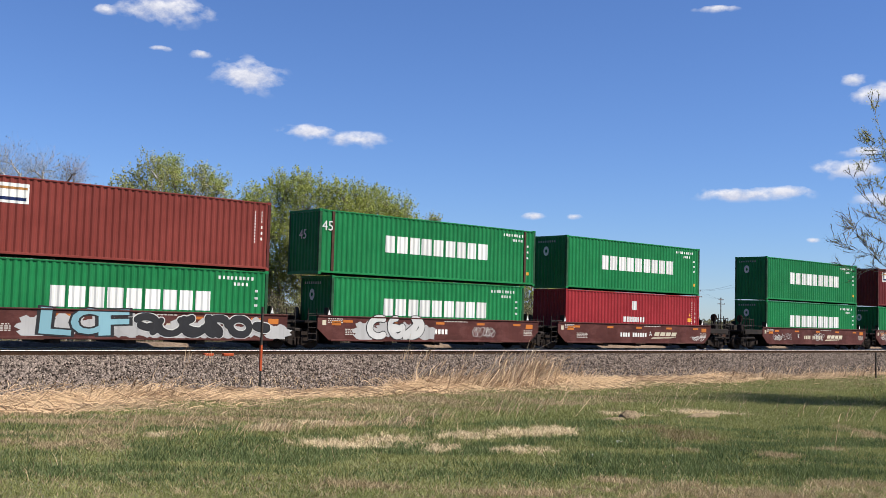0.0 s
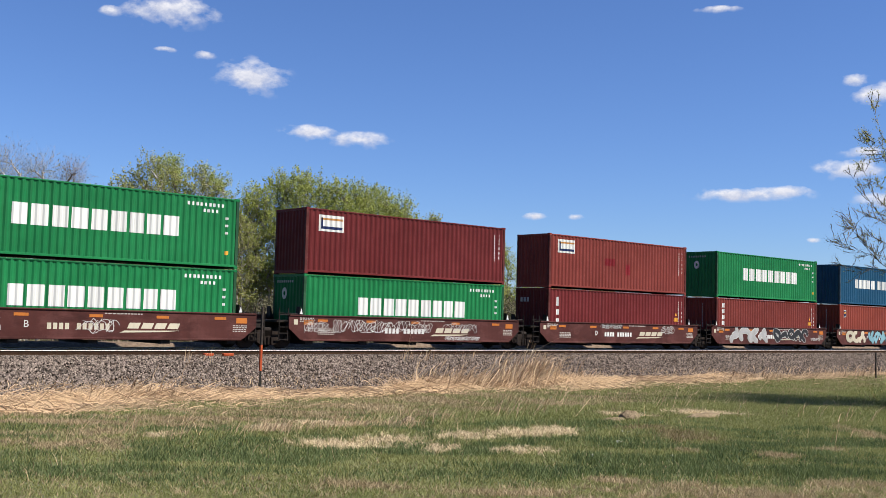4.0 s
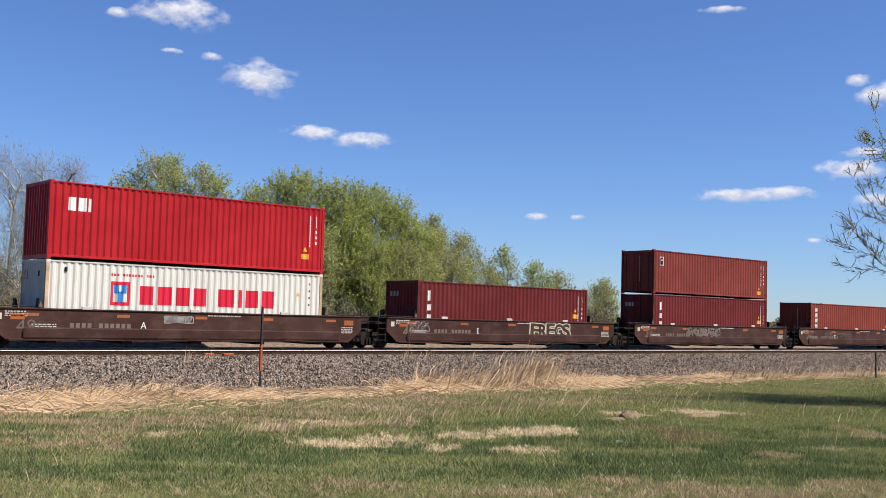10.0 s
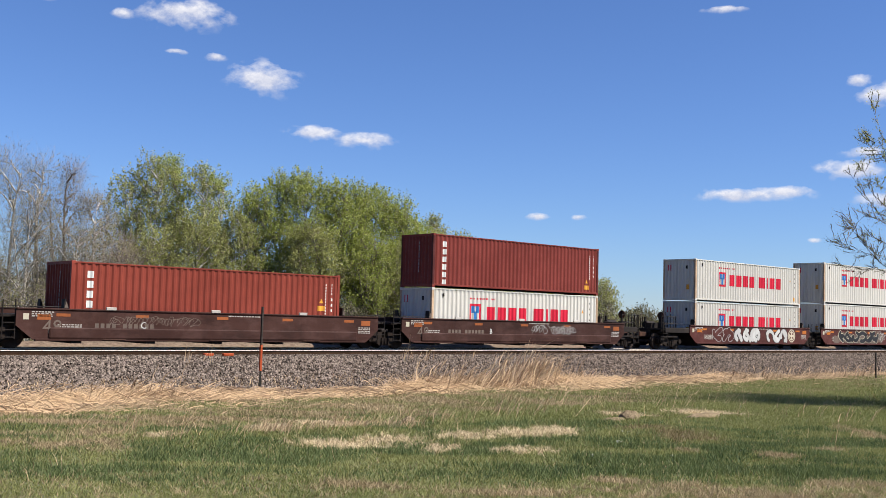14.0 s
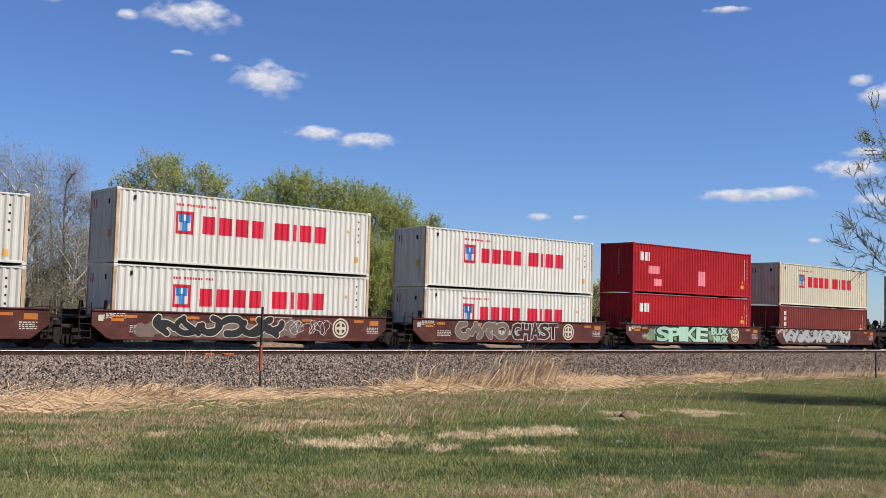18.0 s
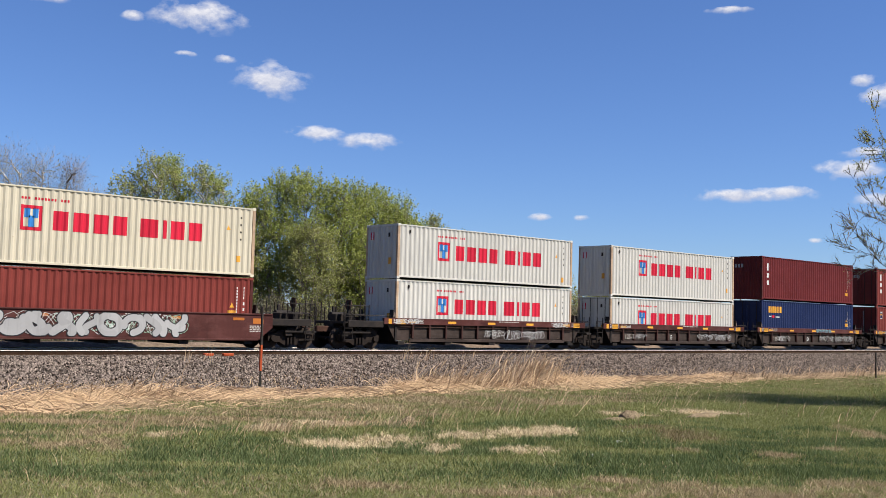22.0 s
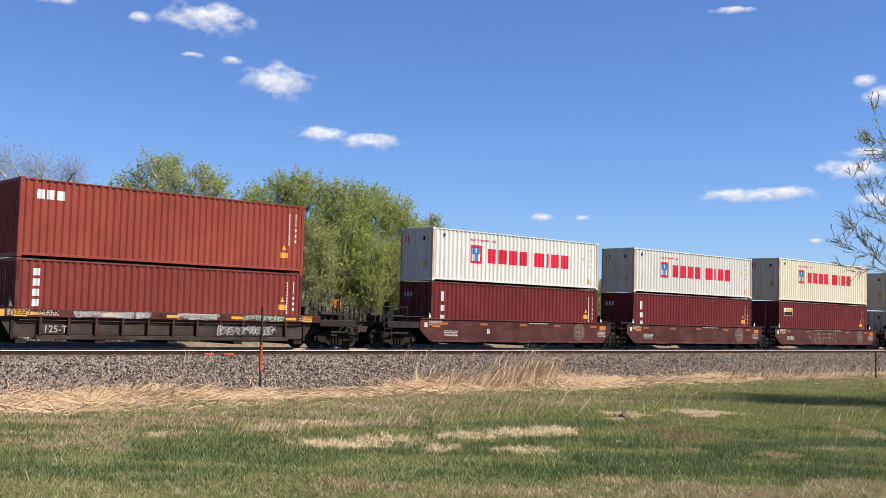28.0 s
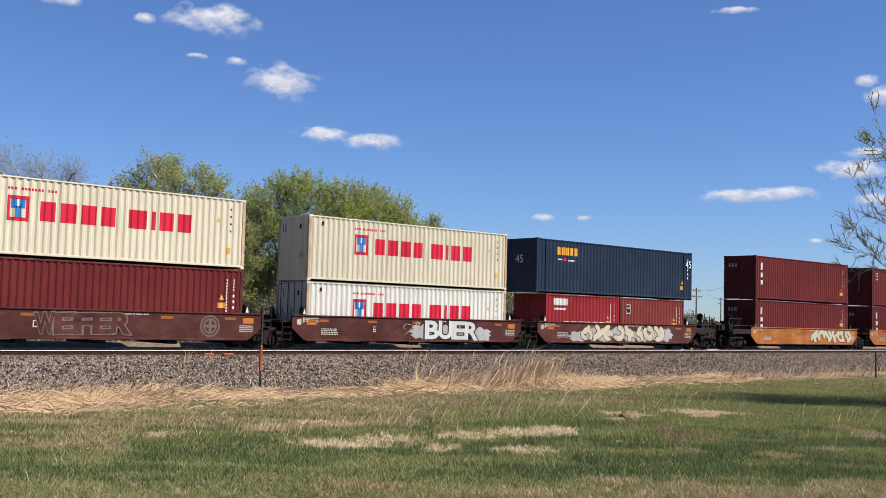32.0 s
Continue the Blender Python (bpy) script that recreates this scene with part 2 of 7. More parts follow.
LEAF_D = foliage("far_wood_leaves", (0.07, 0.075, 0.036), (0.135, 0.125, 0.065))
BLADE = foliage("lawn_blades", (0.105, 0.132, 0.036), (0.25, 0.25, 0.092), 0.42)
LUSH = foliage("lush_blades", (0.045, 0.078, 0.026), (0.135, 0.165, 0.06), 0.4)
STRAW = foliage("straw_blades", (0.17, 0.1, 0.053), (0.64, 0.46, 0.28), 0.27)
STAKE_GREEN = rough_stuff("stake_paint", (0.008, 0.008, 0.006), (0.022, 0.02, 0.016), 8.0, 0.6)
STAKE_TOP = rough_stuff("stake_top_paint", (0.02, 0.015, 0.012), (0.05, 0.04, 0.034), 8.0, 0.7)
STAKE_ORANGE = rough_stuff("stake_orange_paint", (0.20, 0.03, 0.012), (0.38, 0.075, 0.022), 8.0, 0.6)

# ---- ground, track bed and rails ----
def smooth(a, b, q):
    q = np.clip((q - a) / (b - a), 0, 1)
    return q * q * (3 - 2 * q)


def wave_noise(x, y, seed, size):
    """Cheap smooth noise of about -1 to 1 over the plan."""
    r = np.random.RandomState(seed)
    total = np.zeros_like(x, dtype=float)
    for k in range(9):
        a, f, ph = r.uniform(0, 2 * math.pi), r.uniform(0.6, 2.6) / size, r.uniform(0, 6.28)
        total = total + np.sin((x * math.cos(a) + y * math.sin(a)) * f * 2 * math.pi + ph)
    return total / 4.0


def ground_z(x, y):
    lawn = -0.05 + 0.025 * wave_noise(x, y, 3, 4.0) + 0.008 * wave_noise(x, y, 4, 2.0)
    for mx, my, rx, ry, h in ((13.2, 10.5, 0.6, 0.3, 0.05), (14.9, 10.3, 0.8, 0.3, 0.05), (9.9, 11.9, 0.35, 0.25, 0.04), (12.0, 8.9, 1.2, 0.6, 0.05)):
        lawn = lawn + h * np.exp(-((x - mx) / rx) ** 2 - ((y - my) / ry) ** 2)
    drop = smooth(17.6 + 0.5 * np.sin(x * 0.3), 24.0, y)
    far_rise = smooth(43.0, 50.0, y)
    return lawn * (1 - drop) - 1.95 * drop * (1 - far_rise) - 0.75 * far_rise + 0.12 * far_rise * wave_noise(x, y, 7, 25.0)


def ground_material():
    m, nt, n, l, p = nodes_of("meadow_ground")
    co = n.new("ShaderNodeTexCoord").outputs["Object"]
    green = mix(n, l, ramp(n, l, noise_node(n, l, co, 0.9, 8, 0.7), 0.35, 0.68), (0.062, 0.075, 0.018), (0.125, 0.125, 0.042))
    soil = mix(n, l, ramp(n, l, noise_node(n, l, co, 6.0, 6), 0.3, 0.7), (0.06, 0.042, 0.028), (0.13, 0.095, 0.06))
    straw = mix(n, l, ramp(n, l, noise_node(n, l, co, 14.0, 6), 0.3, 0.7), (0.12, 0.078, 0.045), (0.27, 0.19, 0.115))
    share = n.new("ShaderNodeAttribute")
    share.attribute_name = "dryness"
    base = mix(n, l, share.outputs["Fac"], green, straw)
    base = mix(n, l, ramp(n, l, noise_node(n, l, co, 1.7, 7, 0.7), 0.62, 0.7), base, soil)
    l.new(base, p.inputs["Base Color"])
    p.inputs["Roughness"].default_value = 0.95
    bump(n, l, p, noise_node(n, l, co, 11.0, 7, 0.7), 0.05, 0.8)
    return m


def build_ground():
    near_x = np.concatenate([np.arange(-14, 0, 0.5), np.arange(0, 30, 0.2), np.arange(30, 62.01, 0.5)])
    near_y = np.concatenate([np.arange(1, 19, 0.2), np.arange(19, 26.01, 0.5)])
    xs = np.concatenate([[-4000, -2000, -1000, -500, -250, -120, -60, -30], near_x, [70, 85, 110, 150, 220, 350, 600, 1000, 2000, 4500]])
    ys = np.concatenate([[-4000, -1500, -500, -150, -50, -15, -5], near_y, [28, 31, 34, 38, 42, 44, 46, 48, 50, 54, 60, 70, 85, 110, 150, 250, 500, 1000, 2000, 4500]])
    X, Y = np.meshgrid(xs, ys)
    Z = ground_z(X, Y)
    nx, ny = len(xs), len(ys)
    verts = np.stack([X.ravel(), Y.ravel(), Z.ravel()], 1).tolist()
    faces = [(j * nx + i, j * nx + i + 1, (j + 1) * nx + i + 1, (j + 1) * nx + i) for j in range(ny - 1) for i in range(nx - 1)]
    me = bpy.data.meshes.new("ground")
    me.from_pydata(verts, [], faces)
    seen = (X > 0) & (X < 60) & (Y > 3) & (Y < 24)
    dry = me.attributes.new("dryness", "FLOAT", "POINT")
    dry.data.foreach_set("value", np.where(seen, straw_share(X, Y), np.where(Y > 40, 0.45, 0.1)).ravel().astype(np.float32))
    me.materials.append(ground_material())
    me.polygons.foreach_set("use_smooth", [True] * len(me.polygons))
    tagged(new("ground", me), "uneven spring lawn with dry straw patches reaching the horizon", "ground", kind="structure")


def build_track():
    x0, x1 = -160.0, 360.0
    bank = Form()
    section = [(-5.8, -2.1), (-3.2, -0.43), (-2.75, -0.225), (1.6, -0.205), (2.15, -0.37), (3.2, -0.6), (3.7, -0.62)]
    cuts = [x0, -40, 0, 60, 150, x1]
    v = [(x, MID + a, b) for x in cuts for a, b in section]
    k = len(section)
    bank.add(v, [(i * k + j, (i + 1) * k + j, (i + 1) * k + j + 1, i * k + j + 1) for i in range(len(cuts) - 1) for j in range(k - 1)])
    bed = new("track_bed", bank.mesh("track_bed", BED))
    tagged(bed, "grey crushed stone ballast bank under the rails", "track bed", kind="structure")
    far_section = [(3.7, -0.62), (4.9, 0.02), (5.7, 0.06), (7.6, -0.78)]
    far_bank = Form()
    far_bank.add([(x, MID + a, b) for x in cuts for a, b in far_section], [(i * 4 + j, (i + 1) * 4 + j, (i + 1) * 4 + j + 1, i * 4 + j + 1) for i in range(len(cuts) - 1) for j in range(3)])
    tagged(new("far_track_bed", far_bank.mesh("far_track_bed", PALE_GRIT)), "low bank of pale crushed stone beyond the track", "track bed", kind="structure")
    # loose stones on the sunny slope and along the crown
    r = np.random.RandomState(5)
    cube = np.array([(1, 0.1, 0), (-1, -0.1, 0.1), (0.1, 1, 0.1), (-0.1, -1, 0), (0.15, 0.1, 0.85), (-0.1, 0.05, -0.85)]) * 1.15
    quads = np.array([(0, 2, 4), (2, 1, 4), (1, 3, 4), (3, 0, 4), (2, 0, 5), (1, 2, 5), (3, 1, 5), (0, 3, 5)])
    count = 150000
    u = r.uniform(0, 1, count)
    px = 8 + 130 * u ** 1.7
    side = r.uniform(0, 1, count)
    py = np.where(side < 0.9, MID - 5.5 + 2.7 * r.uniform(0, 1, count), MID - 2.8 + 1.4 * r.uniform(0, 1, count))
    pz = np.where(py < MID - 3.2, -0.43 + (py - (MID - 3.2)) * (1.67 / 2.6), np.minimum(-0.22, -0.43 + (py - (MID - 3.2)) * 0.456)) + 0.012
    size = np.where(py < MID - 2.75, r.uniform(0.02, 0.056, count), r.uniform(0.01, 0.024, count))
    turn = r.uniform(0, 6.28, (count, 2))
    pts = cube[None] * (1 + 0.3 * r.normal(0, 1, (count, 6, 3)).clip(-1, 1)) * size[:, None, None]
    c, s = np.cos(turn[:, :1]), np.sin(turn[:, :1])
    a = pts[..., 0] * c - pts[..., 1] * s
    b = pts[..., 0] * s + pts[..., 1] * c
    c, s = np.cos(turn[:, 1:]), np.sin(turn[:, 1:])
    b, z = b * c - pts[..., 2] * s, b * s + pts[..., 2] * c
    pts = np.stack([a + px[:, None], b + py[:, None], z + pz[:, None]], 2).reshape(-1, 3)
    faces = (quads[None] + 6 * np.arange(count)[:, None, None]).reshape(-1, 3)
    bulk("ballast_stones", pts, faces, BALLAST, "loose grey and pinkish crushed stone on the bank", "ballast", bed)
    for name, dy in (("rail_near", -0.7175), ("rail_far", 0.7175)):
        y = MID + dy
        rail = Form()
        outline = [(-0.075, -0.172), (0.075, -0.172), (0.075, -0.155), (0.012, -0.14), (0.012, -0.05), (0.036, -0.038), (0.036, -0.004), (-0.036, -0.004), (-0.036, -0.038), (-0.012, -0.05), (-0.012, -0.14), (-0.075, -0.155)]
        k = len(outline)
        rail.add([(x, y + a, b) for x in (x0, x1) for a, b in outline], [(j, (j + 1) % k, k + (j + 1) % k, k + j) for j in range(k)])
        ob = tagged(new("rail", rail.mesh("rail", RAIL_SIDE)), "rusty steel rail with a polished running head", "rail", "rails", "structure")
        head = Form()
        outline = [(-0.042, -0.038), (0.042, -0.038), (0.034, -0.003), (0.026, 0.0), (-0.026, 0.0), (-0.034, -0.003)]
        head.add([(x, y + a, b) for x in (x0, x1) for a, b in outline], [(j, (j + 1) % 6, 6 + (j + 1) % 6, 6 + j) for j in range(6)])
        part("rail_head", head, RAIL_TOP, ob, "worn steel head with a pale painted glint")
    spare = Form()
    outline = [(-0.075, -0.205), (0.075, -0.205), (0.075, -0.188), (0.012, -0.173), (0.012, -0.083), (0.036, -0.071), (0.036, -0.037), (-0.036, -0.037), (-0.036, -0.071), (-0.012, -0.083), (-0.012, -0.173), (-0.075, -0.188)]
    k = len(outline)
    spare.add([(x, MID - 1.72 + a, b) for x in (x0, x1) for a, b in outline], [(j, (j + 1) % k, k + (j + 1) % k, k + j) for j in range(k)])
    ob = tagged(new("rail", spare.mesh("rail", RAIL_SIDE)), "spare steel rail lying beside the track", "rail", "rails", "structure")
    head = Form()
    outline = [(-0.04, -0.054), (0.04, -0.054), (0.034, -0.036), (0.026, -0.033), (-0.026, -0.033), (-0.034, -0.036)]
    head.add([(x, MID - 1.72 + a, b) for x in (x0, x1) for a, b in outline], [(j, (j + 1) % 6, 6 + (j + 1) % 6, 6 + j) for j in range(6)])
    part("rail_head", head, RAIL_TOP, ob, "worn steel head with a pale painted glint")
    tie = Form().worn_box(-0.115, 0.115, -1.3, 1.3, -0.34, -0.176, 0.012).mesh("tie", TIE)
    for i in range(290):
        ob = new("tie", tie)
        ob.location = (-14 + i * 0.508, MID + random.uniform(-0.04, 0.04), random.uniform(-0.006, 0.004))
        ob.parent = bed


def bulk(name, verts, faces, material, label, category, parent=None, smooth_it=False):
    """Many small pieces in one mesh, from arrays."""
    me = bpy.data.meshes.new(name)
    nf, w = faces.shape
    me.vertices.add(len(verts))
    me.vertices.foreach_set("co", np.ascontiguousarray(verts, dtype=np.float32).ravel())
    me.loops.add(nf * w)
    me.loops.foreach_set("vertex_index", np.ascontiguousarray(faces, dtype=np.int32).ravel())
    me.polygons.add(nf)
    me.polygons.foreach_set("loop_start", np.arange(0, nf * w, w, dtype=np.int32))
    me.materials.append(material)
    me.update(calc_edges=True)
    ob = new(name, me)
    if parent:
        ob.parent = parent
        tagged(ob, label, kind="stuff")
    else:
        tagged(ob, label, category, kind="stuff")
    return ob


# ---- containers ----
CORR = 0.278


def wave(x):
    """How deep the corrugated wall lies at x, 0 on the outer flats."""
    q = (x / CORR) % 1.0
    if q < 0.26:
        return 0.0
    if q < 0.5:
        return (q - 0.26) / 0.24 * 0.036
    if q < 0.76:
        return 0.036
    return (1 - q) / 0.24 * 0.036


def wave_stops(x0, x1):
    out, k = [x0], math.floor(x0 / CORR) - 1
    while k * CORR < x1 + CORR:
        for q in (0, 0.26, 0.5, 0.76):
            x = (k + q) * CORR
            if x0 + 1e-4 < x < x1 - 1e-4:
                out.append(x)
        k += 1
    return out + [x1]


def wavy_sheet(form, x0, x1, z0, z1, y, side=-1, lift=0.0):
    """A piece of corrugated wall; side -1 faces -y. z0 and z1 may be functions of x."""
    f0 = z0 if callable(z0) else (lambda x: z0)
    f1 = z1 if callable(z1) else (lambda x: z1)
    xs = wave_stops(x0, x1)
    v, f = [], []
    for x in xs:
        d = y - side * (wave(x) - lift)
        v += [(x, d, f0(x)), (x, d, f1(x))]
    for i in range(len(xs) - 1):
        a = 2 * i
        f.append((a, a + 2, a + 3, a + 1) if side < 0 else (a + 1, a + 3, a + 2, a))
    form.add(v, f)
    return form


MESHES = {}


def cached(key, make):
    if key not in MESHES:
        MESHES[key] = make()
    return MESHES[key]


SIDE_Y = -1.207


def container_body(thing_ob, length, high, mat, doors, post_mat=None):
    h, w = length / 2, 1.219
    key = (length, high, mat.name)
    post_mat = post_mat or mat
    if length > 13:
        spans = [(-h + 0.1, -6.17), (-6.02, 6.02), (6.17, h - 0.1)]
    else:
        spans = [(-h + 0.14, h - 0.14)]

    def wall(side):
        f = Form()
        for a, b in spans:
            wavy_sheet(f, a, b, 0.15, high - 0.075, side * -SIDE_Y, side)
        return f.mesh("side_wall", mat)

    part("side_wall", cached(("near",) + key, lambda: wall(-1)), mat, thing_ob)
    part("side_wall", cached(("far",) + key, lambda: wall(1)), mat, thing_ob)
    part("roof", cached(("roof",) + key, lambda: Form().box(-h + 0.08, h - 0.08, -w + 0.05, w - 0.05, high - 0.08, high - 0.04).mesh("roof", mat)), mat, thing_ob)
    part("floor", cached(("floor", length), lambda: Form().box(-h + 0.1, h - 0.1, -w + 0.06, w - 0.06, 0.08, 0.15).mesh("floor", STEEL_DARK)), STEEL_DARK, thing_ob)
    for sy in (-1, 1):
        y0, y1 = sorted((sy * w, sy * (w - 0.07)))
        part("top_rail", cached(("tr", sy) + key, lambda: Form().worn_box(-h + 0.1, h - 0.1, y0, y1, high - 0.085, high - 0.03, 0.006).mesh("top_rail", mat)), mat, thing_ob)
        part("bottom_rail", cached(("br", sy) + key, lambda: Form().worn_box(-h + 0.1, h - 0.1, y0, y1, 0.07, 0.16, 0.008).mesh("bottom_rail", mat)), mat, thing_ob)
    for sx in (-1, 1):
        for sy in (-1, 1):
            x0, x1 = sorted((sx * h, sx * (h - 0.15)))
            y0, y1 = sorted((sy * w, sy * (w - 0.13)))
            part("corner_post", cached(("cp", sx, sy, post_mat.name) + key, lambda: Form().worn_box(x0 + 0.004, x1 - 0.004, y0 + 0.004, y1 - 0.004, 0.11, high - 0.11, 0.012).mesh("corner_post", post_mat)), post_mat, thing_ob)
            for z0 in (0.0, high - 0.118):
                x0, x1 = sorted((sx * h, sx * (h - 0.178)))
                y0, y1 = sorted((sy * w, sy * (w - 0.162)))
                part("corner_casting", cached(("cc", sx, sy, z0, length, mat.name), lambda: Form().worn_box(x0, x1, y0, y1, z0, z0 + 0.118, 0.01).mesh("corner_casting", mat)), mat, thing_ob)
            if length > 13:
                x0, x1 = sx * 6.095 - 0.075, sx * 6.095 + 0.075
                y0, y1 = sorted((sy * w, sy * (w - 0.1)))
                part("corner_post", cached(("ip", sx, sy) + key, lambda: Form().worn_box(x0, x1, y0, y1, 0.16, high - 0.085, 0.012).mesh("corner_post", STEEL_RUST if mat is GREEN else post_mat)), STEEL_RUST if mat is GREEN else post_mat, thing_ob, "inner lifting post")

    def front(sx):
        f = Form()
        v, fc = [], []
        y, stops = -w + 0.12, []
        while y < w - 0.12:
            stops.append(y)
            y += 0.062
        stops.append(w - 0.12)
        for i, y in enumerate(stops):
            d = 0.045 * (0, 1, 1, 0)[i % 4]
            v += [(sx * (h - 0.02 - d), y, 0.15), (sx * (h - 0.02 - d), y, high - 0.1)]
        for i in range(len(stops) - 1):
            a = 2 * i
            fc.append((a, a + 1, a + 3, a + 2) if sx < 0 else (a, a + 2, a + 3, a + 1))
        f.add(v, fc)
        for z0, z1 in ((0.02, 0.16), (high - 0.12, high - 0.015)):
            x0, x1 = sorted((sx * (h - 0.005), sx * (h - 0.09)))
            f.box(x0, x1, -w + 0.16, w - 0.16, z0, z1)
        return f.mesh("end_wall", mat)

    ends = [-1, 1] if not doors else [-doors]
    for sx in ends:
        part("end_wall", cached(("ew", sx) + key, lambda: front(sx)), mat, thing_ob)
    if doors:
        sx = doors
        for k, (y0, y1) in enumerate(((-1.08, -0.01), (0.01, 1.08))):
            def leaf():
                f = Form()
                x0, x1 = sorted((sx * (h - 0.03), sx * (h - 0.09)))
                f.worn_box(x0, x1, y0, y1, 0.14, high - 0.11, 0.01)
                for z0, z1 in ((0.3, 0.9), (1.0, 1.7), (1.8, high - 0.25)):
                    a, b = sorted((sx * (h - 0.02), sx * (h - 0.03)))
                    f.worn_box(a, b, y0 + 0.12, y1 - 0.12, z0, z1, 0.004)
                return f.mesh("door", mat)
            door = part("door", cached(("dr", sx, k) + key, leaf), mat, thing_ob)
            for yy in (y0 + 0.25, y1 - 0.25):
                part("lock_rod", cached(("lr", sx, yy, length, high), lambda: Form().tube([(sx * (h - 0.004), yy, 0.08), (sx * (h - 0.004), yy, high - 0.06)], 0.017, 6).mesh("lock_rod", WHEEL)), WHEEL, door)


def bars(length, items):
    """Rectangles of paint that follow the corrugated wall. items: from the near left corner, metres: x, z, width, height."""
    f = Form()
    h = length / 2
    for x, z, w, hh in items:
        wavy_sheet(f, x - h, x - h + w, z, z + hh, SIDE_Y, -1, 0.005)
    return f


def code_bars(length, high, horizontal, seed):
    """The small owner's code: unreadable, so plain bars. Stands in columns or in rows by the far upper corner."""
    r = random.Random(seed)
    out = []
    if horizontal:
        x = length - 2.35
        for k in range(9):
            out.append((x + k * 0.19, high - 0.42, 0.1, 0.14))
        for k in range(4):
            out.append((x + 0.7 + k * 0.19, high - 0.66, 0.1, 0.13))
        for k in range(3):
            out.append((length - 0.62, high - 0.9 - 0.3 * k, 0.12, 0.1))
    else:
        for k in range(11):
            out.append((length - 0.78, high - 0.5 - 0.125 * k, 0.055, 0.085))
        for k in range(4):
            out.append((length - 0.45, high - 0.5 - 0.13 * k, 0.055, 0.095))
        for k in range(3):
            out.append((length - 0.47, high - 1.15 - 0.24 * k, 0.1, 0.12))
    return out


def word(x, z, widths, high, gap=0.07):
    """A painted name as plain blocks, one a letter; 0 is a space."""
    out = []
    for k, w in enumerate(widths):
        if w == 0:
            x += 0.35
            continue
        out.append((x + 0.03, z, w * 0.9, high))
        x += w + gap
    return out


def triangle(x, z, wide):
    """A warning triangle in six courses."""
    return [(x + wide * k / 12, z + wide * 0.15 * k, wide * (1 - k / 6), wide * 0.15) for k in range(6)]


